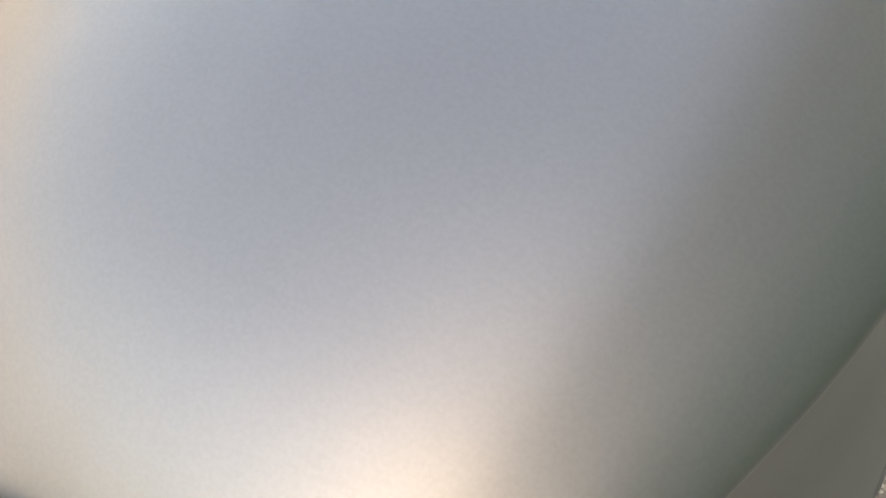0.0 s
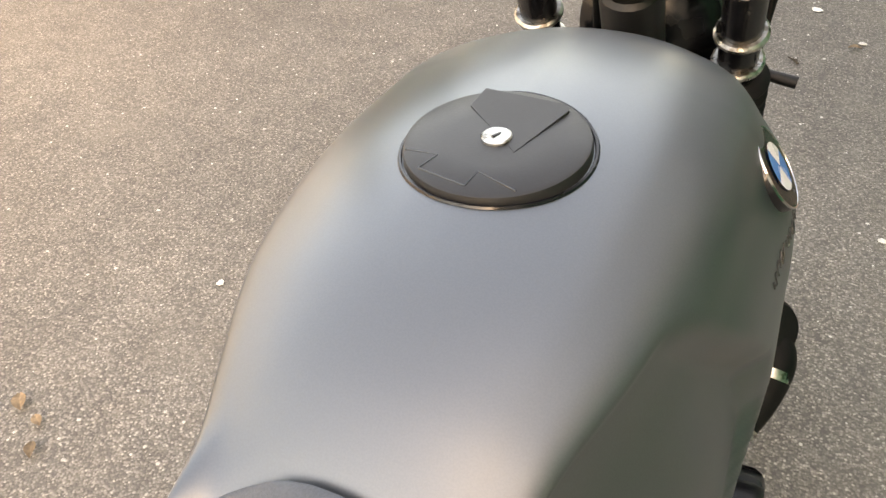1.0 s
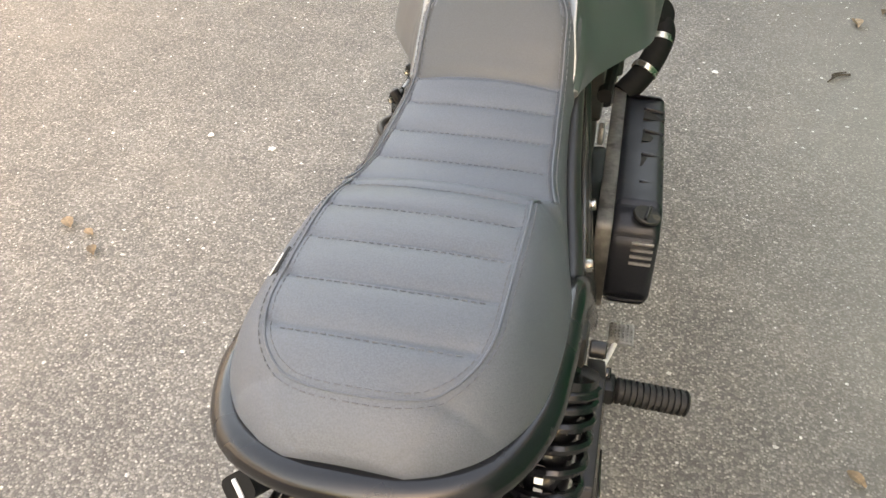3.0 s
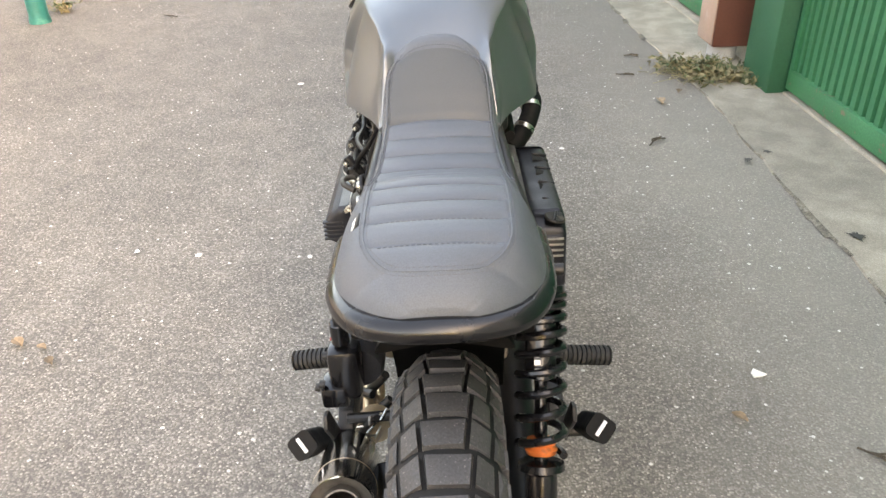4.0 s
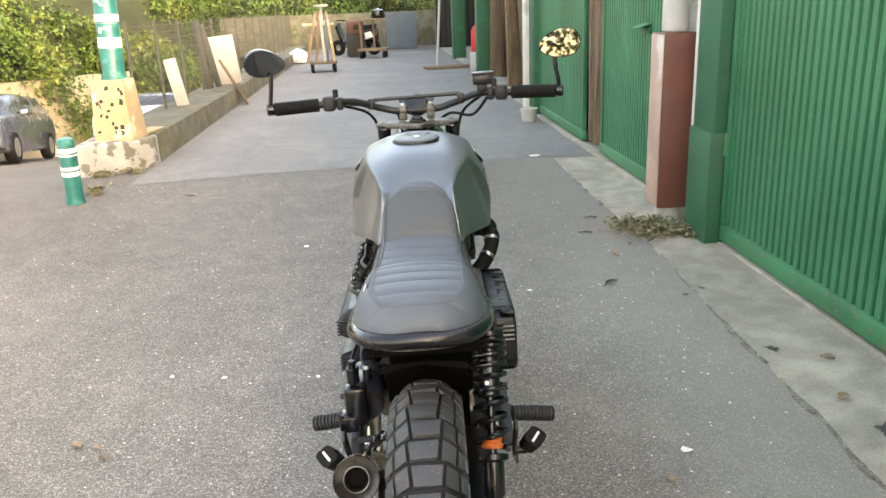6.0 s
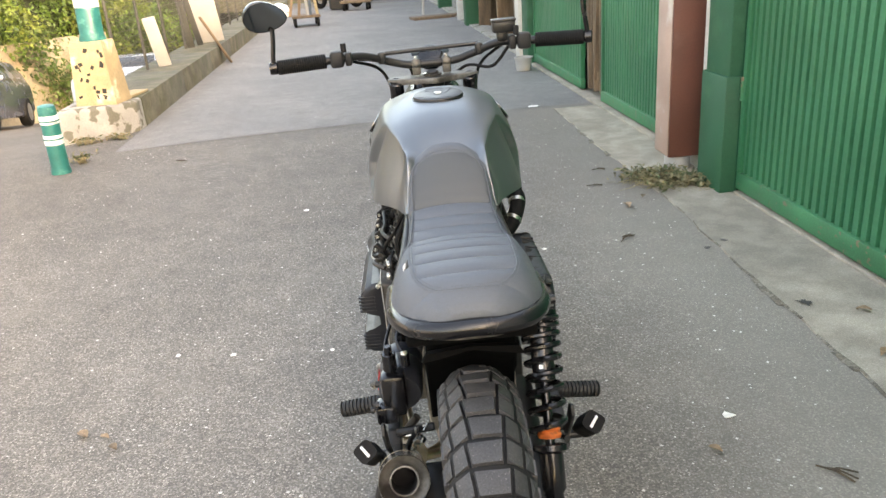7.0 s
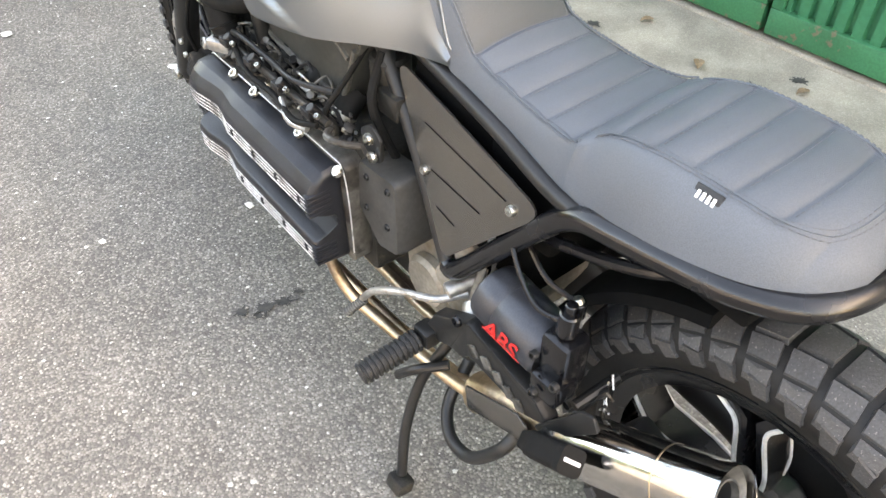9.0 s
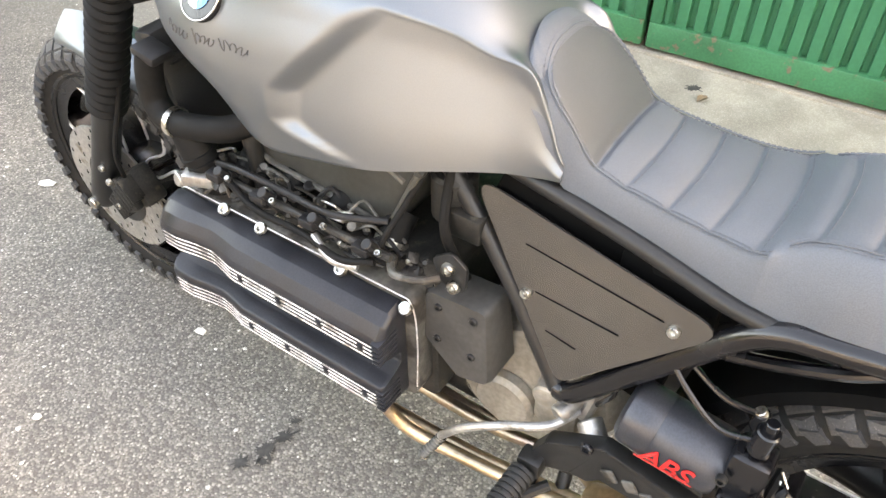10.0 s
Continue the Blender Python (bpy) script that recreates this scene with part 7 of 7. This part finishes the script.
rod(bm, (-0.150, -0.288, 0.585), (-0.150, -0.290, 0.622), 0.013, 16)
rod(bm, (-0.150, -0.290, 0.620), (-0.150, -0.290, 0.636), 0.0075, 12)
rod(bm, (-0.122, -0.278, 0.585), (-0.122, -0.278, 0.610), 0.009, 12)
part("valve_block", bm, M_BLACK_GLOSS, pump)
for p in ((-0.190, -0.285, 0.500), (-0.176, -0.268, 0.545), (-0.178, -0.308, 0.525)):
    bolt("valve_bolt", p, (-1, 0, 0.2), 0.0065, 0.008, M_BLACK_SATIN, pump)
for pts in ([(-0.122, -0.278, 0.606), (-0.135, -0.235, 0.622), (-0.120, -0.18, 0.640), (-0.10, -0.12, 0.640)],
            [(-0.150, -0.288, 0.600), (-0.160, -0.245, 0.600), (-0.150, -0.20, 0.625), (-0.125, -0.15, 0.655), (-0.11, -0.10, 0.66)],
            [(-0.10, -0.10, 0.56), (-0.125, -0.12, 0.53), (-0.12, -0.10, 0.48)]):
    bm = bmesh.new()
    tube(bm, pts, 0.0035, 8)
    part("brake_pipe", bm, M_BLACK_GLOSS, pump)
    bm = bmesh.new()
    rod(bm, pts[0], Vector(pts[0]) * 0.9 + Vector(pts[1]) * 0.1 + Vector((0, 0, 0.006)), 0.007, 10)
    part("pipe_nut", bm, M_STEEL, pump)
txt = bpy.data.curves.new("lettering", "FONT")
txt.body, txt.size, txt.extrude, txt.shear = "ABS", 0.036, 0.0008, 0.25
txt.offset = 0.0004
txt.align_x, txt.align_y = "CENTER", "CENTER"
tmp = new("lettering_source", txt)
dg = bpy.context.evaluated_depsgraph_get()
me = bpy.data.meshes.new_from_object(tmp.evaluated_get(dg))
bpy.data.objects.remove(tmp)
me.materials.clear()
me.materials.append(M_RED)
out = Vector((-1.0, 0.0, -0.02)).normalized()
along = Vector((0, -1, -0.06)).normalized()
upw = out.cross(along).normalized()
for v in me.vertices:
    u, w, h = v.co
    ang = w / 0.0436
    cpos = Vector((-0.1375, -0.208, 0.5225)) + along * u
    base_a = math.atan2(out.z, out.x)
    dirv = (out * math.cos(ang) + upw * math.sin(ang)).normalized()
    v.co = cpos + dirv * (0.0448 + h * 0.6)
lett = new("lettering", me)
lett.parent = pump
tagged(lett, "red ABS lettering")
bm = bmesh.new()
for s in range(10):
    u0, u1 = -0.036 + 0.0072 * s, -0.036 + 0.0072 * (s + 1)
    ang = -0.0185 / 0.0436
    dirv = (out * math.cos(ang) + upw * math.sin(ang)).normalized()
    rod(bm, Vector((-0.1375, -0.208, 0.5225)) + along * u0 + dirv * 0.0432, Vector((-0.1375, -0.208, 0.5225)) + along * u1 + dirv * 0.0432, 0.0014, 6)
part("underline", bm, M_RED, pump)

# ---- rear suspension and drive
S0, S1 = Vector((0.127, -0.315, 0.700)), Vector((0.113, -0.500, 0.385))
d = S1 - S0
L = d.length
bm = bmesh.new()
lathe(bm, [(0, -0.02), (0.014, -0.02), (0.014, 0.01), (0.031, 0.012), (0.031, 0.020), (0.020, 0.022), (0.020, L * 0.36), (0.0085, L * 0.37), (0.0085, L * 0.655), (0.030, L * 0.66), (0.031, L * 0.685), (0.021, L * 0.70), (0.021, L * 0.86), (0.016, L * 0.88), (0.016, L), (0, L)], 24, Matrix.Translation(S0) @ frame_of(d))
shock = part("shock_absorber", bm, M_BLACK_GLOSS, BIKE, "black coil-over rear shock absorber")
bm = bmesh.new()
fr = Matrix.Translation(S0) @ frame_of(d)
pts = []
for k in range(9 * 16 + 1):
    a = 2 * math.pi * k / 16
    t = k / (9 * 16)
    f = 0.35 * t + 0.65 * t ** 1.7
    pts.append(fr @ Vector((0.0295 * math.cos(a), 0.0295 * math.sin(a), 0.024 + (L * 0.655 - 0.030) * f)))
tube(bm, pts, 0.0055, 8, 1)
part("coil_spring", bm, M_BLACK_GLOSS, shock)
bm = bmesh.new()
lathe(bm, [(0.009, L * 0.572), (0.018, L * 0.576), (0.0205, L * 0.590), (0.018, L * 0.600), (0.0215, L * 0.614), (0.019, L * 0.632), (0.009, L * 0.636)], 22, fr)
part("bump_rubber", bm, M_ORANGE, shock, "orange rubber bump stop")
bm = bmesh.new()
for k in range(3):          # unreadable maker's mark on the damper body, as plain bars
    rbox(bm, fr @ Vector((-0.0055 + 0.0005 * k, 0.0195, L * 0.27 + 0.011 * k)), (0.008, 0.002, 0.007), 0.0005, fr.to_3x3().to_4x4())
part("mark", bm, M_WHITE, shock)
bm = bmesh.new()
rbox(bm, (0.128, -0.31, 0.715), (0.03, 0.03, 0.04), 0.006)
rod(bm, (0.145, -0.300, 0.700), (0.16, -0.300, 0.700), 0.008, 12)
part("shock_mount", bm, M_BLACK_SATIN, BIKE)
bm = bmesh.new()
tube(bm, [(0.095, -0.06, 0.37), (0.100, -0.20, 0.355), (0.098, -0.40, 0.340), (0.092, -0.50, 0.335)], [0.046, 0.036, 0.036, 0.045], 20)
part("drive_swingarm", bm, M_BLACK_SATIN, BIKE, "black single-sided drive swingarm")
bm = bmesh.new()
lathe(bm, [(0, 0.052), (0.045, 0.056), (0.085, 0.066), (0.098, 0.085), (0.095, 0.105), (0.07, 0.122), (0.035, 0.130), (0, 0.130)], 36, pose(0, -0.526, 0.333) @ pose(0, 0, 0, 0, 90, 0))
part("final_drive", bm, M_BLACK_SATIN, BIKE)
# mudguard and added curved fill, their black stands for the shade here
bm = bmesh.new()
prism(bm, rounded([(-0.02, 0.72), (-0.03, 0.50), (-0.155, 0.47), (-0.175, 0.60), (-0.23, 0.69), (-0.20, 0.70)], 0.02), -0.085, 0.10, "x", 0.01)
part("inner_mudguard", bm, M_VOID, BIKE, "inner mudguard ahead of the rear wheel, shade put into its black")
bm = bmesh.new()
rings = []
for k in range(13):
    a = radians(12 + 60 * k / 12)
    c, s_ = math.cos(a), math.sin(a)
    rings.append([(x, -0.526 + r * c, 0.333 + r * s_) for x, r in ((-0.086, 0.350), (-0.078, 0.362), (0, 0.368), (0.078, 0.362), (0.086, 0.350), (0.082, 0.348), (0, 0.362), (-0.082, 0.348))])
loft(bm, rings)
part("inner_fender", bm, M_VOID, BIKE, "added curved fill over the front of the rear wheel, black for shade")
bm = bmesh.new()
tube(bm, [(-0.10, -0.12, 0.63), (-0.098, -0.22, 0.645), (-0.098, -0.33, 0.690), (-0.07, -0.40, 0.72)], 0.008, 10)
part("inner_brace", bm, M_BLACK_GLOSS, BIKE)
bm = bmesh.new()
rbox(bm, (-0.085, -0.395, 0.392), (0.05, 0.085, 0.06), 0.012, Euler((radians(25), 0, 0)).to_matrix().to_4x4())
part("rear_caliper", bm, M_BLACK_SATIN, BIKE)

# ---- number plate on a swingarm bracket
PL = Matrix.Translation((0.002, -0.766, 0.618)) @ Euler((radians(-52 + 90), 0, radians(2))).to_matrix().to_4x4()
bm = bmesh.new()
prism(bm, rounded([(-0.11, -0.160), (0.11, -0.160), (0.11, 0.0), (-0.11, 0.0)], 0.008), -0.001, 0.001, "z", 0.0004)
bm.transform(PL)
np_ = part("number_plate", bm, M_WHITE, BIKE, "white number plate with a blue band and blank bars")
bm = bmesh.new()
prism(bm, [(-0.109, -0.080), (-0.068, -0.080), (-0.068, -0.004), (-0.109, -0.004)], 0.0015, 0.0022, "z", 0)
bm.transform(PL)
part("blue_band", bm, M_BLUE, np_)
for x0, y0, n in ((-0.050, -0.076, 4), (-0.075, -0.152, 4)):
    for k in range(n):
        bm = bmesh.new()
        prism(bm, [(x0 + 0.034 * k + a, y0 + b) for a, b in ((0, 0), (0.022, 0), (0.022, 0.055), (0, 0.055))], 0.0015, 0.0022, "z", 0)
        bm.transform(PL)
        part("bar", bm, M_BLACK_GLOSS, np_)
for x in (-0.03, 0.04):
    bolt("plate_bolt", PL @ Vector((x, -0.012, 0.001)), PL.to_3x3() @ Vector((0, 0, 1)), 0.006, 0.005, M_STEEL, np_)
bm = bmesh.new()
prism(bm, [(-0.115, -0.165), (0.115, -0.165), (0.115, 0.008), (-0.115, 0.008)], -0.008, -0.002, "z", 0.002)
bm.transform(PL)
part("plate_backing", bm, M_BLACK_SATIN, BIKE)
for off in (0.0, 0.018):
    bm = bmesh.new()
    tube(bm, [(0.122, -0.56, 0.34 + off), (0.125, -0.68, 0.430 + off), (0.120, -0.745, 0.555 + off * 0.6), (0.100, -0.775, 0.618)], 0.007, 10)
    part("plate_bracket", bm, M_BLACK_SATIN, BIKE)

# ---- radiator and hoses
bm = bmesh.new()
rbox(bm, (0, 0.615, 0.62), (0.27, 0.045, 0.34), 0.012, Euler((radians(-12), 0, 0)).to_matrix().to_4x4())
rad = part("radiator", bm, M_BLACK_SATIN, BIKE, "black radiator behind the front wheel")
for k in range(22):
    bm = bmesh.new()
    rbox(bm, (0, 0.640 + 0.0032 * (11 - k) * 0.9, 0.475 + 0.0132 * k), (0.24, 0.006, 0.003), 0.001)
    part("radiator_fin", bm, M_GRIME, rad)


def hose(pts, r, clips, label="black rubber coolant hose"):
    bm = bmesh.new()
    tube(bm, pts, r, 18, 8)
    h = part("coolant_hose", bm, M_RUBBER, BIKE, label)
    rs = r if isinstance(r, float) else max(r)
    for p, dd in clips:
        bm = bmesh.new()
        lathe(bm, [(rs, -0.005), (rs + 0.0025, -0.005), (rs + 0.0025, 0.005), (rs, 0.005)], 26, Matrix.Translation(p) @ frame_of(dd))
        part("hose_clip", bm, M_STEEL, h, "bright hose clip")


hose([(-0.158, 0.600, 0.780), (-0.160, 0.612, 0.745), (-0.162, 0.614, 0.705), (-0.166, 0.592, 0.684), (-0.167, 0.560, 0.684), (-0.164, 0.515, 0.692), (-0.152, 0.470, 0.702), (-0.125, 0.440, 0.715)], [0.0195, 0.0195, 0.020, 0.020, 0.0195, 0.019, 0.019, 0.019], [((-0.167, 0.570, 0.6835), (0, 1, 0.0))])
hose([(-0.160, 0.566, 0.672), (-0.158, 0.552, 0.640), (-0.153, 0.535, 0.600), (-0.148, 0.520, 0.565)], [0.022, 0.026, 0.028, 0.026], [])
for k in range(5):
    bm = bmesh.new()
    c = Vector((-0.1575 + 0.0018 * k, 0.549 - 0.005 * k, 0.634 - 0.0125 * k))
    lathe(bm, [(0.026, -0.002), (0.0292, -0.001), (0.0292, 0.001), (0.026, 0.002)], 22, Matrix.Translation(c) @ frame_of((0.1, -0.38, -0.92)))
    part("hose_rib", bm, M_RUBBER, BIKE)
bm = bmesh.new()
rbox(bm, (-0.156, 0.596, 0.782), (0.040, 0.046, 0.016), 0.006, Euler((radians(12), 0, 0)).to_matrix().to_4x4())
part("filler_neck", bm, M_PLASTIC, BIKE)
hose([(0.125, 0.600, 0.632), (0.172, 0.580, 0.642), (0.203, 0.545, 0.633), (0.198, 0.512, 0.606), (0.178, 0.480, 0.576), (0.150, 0.452, 0.550)], 0.0215, [((0.2005, 0.528, 0.620), (0.1, 0.75, 0.65)), ((0.182, 0.486, 0.582), (0.45, 0.65, 0.6))])
bm = bmesh.new()
lathe(bm, [(0, 0), (0.018, 0), (0.028, 0.01), (0.028, 0.018), (0.024, 0.02), (0.028, 0.024), (0.028, 0.034), (0.022, 0.04), (0, 0.04)], 24, Matrix.Translation((0.178, 0.570, 0.638)) @ frame_of((0.6, -0.35, 0.6)))
part("hose_elbow", bm, M_RUBBER, BIKE)
hose([(0.135, 0.625, 0.770), (0.158, 0.618, 0.762), (0.168, 0.606, 0.742), (0.150, 0.60, 0.715)], 0.016, [((0.158, 0.618, 0.762), (0.8, -0.3, -0.4))])
bm = bmesh.new()
tube(bm, [(0.115, 0.42, 0.70), (0.128, 0.30, 0.690), (0.124, 0.16, 0.70)], 0.010, 10)
part("wiring_loom", bm, M_RUBBER, BIKE)


# ---------------------------------------------------------------- litter on the ground
def flake(rnd, r, h=0.0015, n=6):
    bm = bmesh.new()
    a0 = rnd.random() * 6
    ring = [(r * rnd.uniform(0.6, 1.1) * math.cos(a0 + 2 * math.pi * k / n), r * rnd.uniform(0.45, 0.9) * math.sin(a0 + 2 * math.pi * k / n)) for k in range(n)]
    lo = [bm.verts.new((x, y, 0)) for x, y in ring]
    hi = [bm.verts.new((x * 0.9, y * 0.9, h * rnd.uniform(0.7, 1.6))) for x, y in ring]
    bm.faces.new(hi)
    for k in range(n):
        bm.faces.new((lo[k], lo[(k + 1) % n], hi[(k + 1) % n], hi[k]))
    return bm


def curled_leaf(rnd, ln):
    bm = bmesh.new()
    rows = []
    for i in range(7):
        t = i / 6
        w = ln * 0.30 * math.sin(math.pi * min(0.97, t + 0.03)) ** 0.8
        z = 0.004 + ln * 0.12 * math.sin(math.pi * t)
        rows.append([(ln * (t - 0.5), w * s, z + abs(s) * ln * 0.10) for s in (-1, -0.5, 0, 0.5, 1)])
    top = [[bm.verts.new(p) for p in r] for r in rows]
    for a, b in zip(top, top[1:]):
        for k in range(4):
            bm.faces.new((a[k], a[k + 1], b[k + 1], b[k]))
    return bm


rnd = random.Random(77)
for x, y, r in ((-0.022, 1.561, 0.028), (-0.151, 0.811, 0.017), (-0.493, 0.901, 0.012), (-0.853, 0.925, 0.014), (0.696, 0.305, 0.024), (0.324, 2.919, 0.02), (0.406, 1.709, 0.014), (-0.79, 2.591, 0.02), (0.892, 5.107, 0.06), (-0.40, 2.75, 0.03), (-0.38, 2.1, 0.025), (-1.056, 0.954, 0.014), (0.15, 3.2, 0.03)):
    ob = part("paper_scrap", flake(rnd, r, 0.002), M_PAPER)
    ob.matrix_world = pose(x, y, 0.0045, 0, 0, rnd.uniform(0, 360))
    tagged(ob, "pale scrap of paper lying on the lane", "litter", "paper scraps")
for x, y, ln in ((-1.213, 0.480, 0.05), (-1.093, 0.399, 0.04), (-1.14, 0.458, 0.035), (0.93, 2.22, 0.07), (0.30, 2.86, 0.045), (1.30, 0.55, 0.06), (1.42, 0.25, 0.05), (1.40, 0.85, 0.05), (0.60, 0.15, 0.04), (1.05, 2.35, 0.05)):
    ob = part("dry_leaf", curled_leaf(rnd, ln), M_DRYLEAF)
    ob.matrix_world = pose(x, y, 0.004 if x < 1.1 else 0.012, 0, 0, rnd.uniform(0, 360))
    tagged(ob, "curled brown dry leaf on the ground", "leaf", "dry leaves")
for x, y, ln in ((0.793, 1.765, 0.11), (0.85, 2.62, 0.09), (0.86, 0.02, 0.10), (0.11, 2.692, 0.06), (-1.9, 4.05, 0.12), (0.95, 2.95, 0.08)):
    bm = bmesh.new()
    for k in range(3):
        a = rnd.uniform(-0.6, 0.6)
        tube(bm, [(-ln / 2 + 0.02 * k, 0, 0.004), (0, 0.008 * k - 0.006, 0.009), (ln / 2 * math.cos(a), ln / 2 * math.sin(a), 0.005)], 0.0025, 6, 4)
    ob = part("twig", bm, M_TWIG)
    ob.matrix_world = pose(x, y, 0.003, 0, 0, rnd.uniform(-60, 60))
    tagged(ob, "small dark twig on the lane", "twig", "twigs")
# stone chips scattered over the road
verts, faces = [], []
for k in range(5200):
    x, y = rnd.uniform(-2.4, 1.1), rnd.uniform(-1.6, 4.6)
    r = 0.0015 + 0.0050 * rnd.random() ** 5
    i, a0 = len(verts), rnd.random() * 6
    for q in range(5):
        verts.append((x + r * math.cos(a0 + q * 1.2566) * rnd.uniform(0.6, 1.2), y + r * math.sin(a0 + q * 1.2566) * rnd.uniform(0.6, 1.2), 0.0006))
    verts.append((x, y, 0.0006 + r * 0.6))
    faces += [(i + q, i + (q + 1) % 5, i + 5) for q in range(5)]
me = bpy.data.meshes.new("stone_chips")
me.from_pydata(verts, [], faces)
me.materials.append(M_CHIP)
tagged(new("stone_chips", me), "loose pale stone chips over the asphalt", "gravel", kind="stuff")
# oil blots, dark dried stains with a shape of their own
for x, y, r in ((-0.286, 0.477, 0.022), (-0.335, 0.495, 0.016), (-0.245, 0.466, 0.018), (-0.31, 0.462, 0.010), (-0.205, 0.474, 0.010), (1.33, 0.35, 0.03), (1.24, 0.95, 0.025), (1.48, 0.30, 0.025), (1.10, 1.55, 0.018), (1.2, 1.62, 0.016)):
    bm = bmesh.new()
    n = 44
    vs = [bm.verts.new((r * (0.45 + 1.5 * abs(noise.noise(Vector((x * 9 + math.cos(2 * math.pi * k / n) * 3.1, y * 9 + math.sin(2 * math.pi * k / n) * 3.1, 3))))) * math.cos(2 * math.pi * k / n) * 1.3, r * (0.45 + 1.5 * abs(noise.noise(Vector((x * 9 + math.cos(2 * math.pi * k / n) * 3.1, y * 9 + math.sin(2 * math.pi * k / n) * 3.1, 3))))) * math.sin(2 * math.pi * k / n), 0)) for k in range(n)]
    bm.faces.new(vs)
    ob = part("oil_blot", bm, M_BLOT)
    ob.matrix_world = pose(x, y, 0.004 if x < 1.1 else 0.0135, 0, 0, rnd.uniform(0, 360))
    tagged(ob, "dark dried oil blot", "stain", "oil blots", kind="structure")


def weed(seed, m, n, spread, hgt):
    """A low tuft of stalks and small leaves."""
    r = random.Random(seed)
    bm = bmesh.new()
    for _ in range(n):
        a, d = r.random() * 6.283, spread * r.random() ** 0.7
        p = Vector((d * math.cos(a) * 1.5, d * math.sin(a), 0))
        q = p + Vector((r.gauss(0, 0.05), r.gauss(0, 0.05), hgt * r.uniform(0.25, 1.0)))
        mid = (p + q) / 2 + Vector((r.gauss(0, 0.015), r.gauss(0, 0.015), hgt * 0.2))
        w = r.uniform(0.002, 0.005)
        s = Vector((math.cos(a + 1.5), math.sin(a + 1.5), 0)) * w
        v = [bm.verts.new(c) for c in (p - s, p + s, mid + s * 1.6, q, mid - s * 1.6)]
        bm.faces.new(v[:3] + v[4:])
        bm.faces.new((v[4], v[2], v[3]))
        for _k in range(2):
            c = mid + Vector((r.gauss(0, 0.02), r.gauss(0, 0.02), r.uniform(-0.01, 0.02)))
            d1 = Vector((r.gauss(0, 1), r.gauss(0, 1), r.gauss(0.2, 0.5))).normalized() * r.uniform(0.012, 0.028)
            d2 = d1.cross(Vector((r.gauss(0, 1), r.gauss(0, 1), 1))).normalized() * d1.length * 0.35
            bm.faces.new([bm.verts.new(c + e) for e in (-d1, d2, d1, -d2)])
    return part("weed_tuft", bm, M_WEED)


for seed, x, y, n, sp, hg in ((1, 1.20, 2.62, 85, 0.10, 0.09), (2, 1.32, 2.55, 80, 0.09, 0.08), (3, 1.08, 2.70, 40, 0.07, 0.06), (4, 1.42, 2.46, 40, 0.05, 0.06), (5, 1.22, 2.47, 30, 0.07, 0.04)):
    ob = weed(seed, None, n, sp, hg)
    ob.matrix_world = pose(x, y, 0.008)
    tagged(ob, "half-dry weed tuft at the foot of the pier", "weeds", "weed tufts")
for seed, x, y, n, sp, hg in ((11, -2.95, 5.02, 50, 0.10, 0.05), (12, -2.70, 5.10, 40, 0.08, 0.04), (13, -2.70, 4.25, 40, 0.06, 0.08)):
    ob = weed(seed, None, n, sp, hg)
    ob.matrix_world = pose(x, y, ground_z(x, y) + 0.003)
    tagged(ob, "scrubby weed tuft by the whitewashed block", "weeds", "weed tufts")
bm = bmesh.new()
for k in range(150):
    a = rnd.random() * 3.1
    p = Vector((1.22 + rnd.gauss(0, 0.11), 2.57 + rnd.gauss(0, 0.08), 0.012 + 0.03 * rnd.random()))
    d = Vector((math.cos(a), math.sin(a), rnd.uniform(-0.1, 0.2))) * rnd.uniform(0.02, 0.07)
    rod(bm, p - d, p + d, 0.0014, 5)
tagged(part("dry_stalks", bm, M_STRAW), "heap of dry stalks among the weeds", "stalks", kind="stuff")
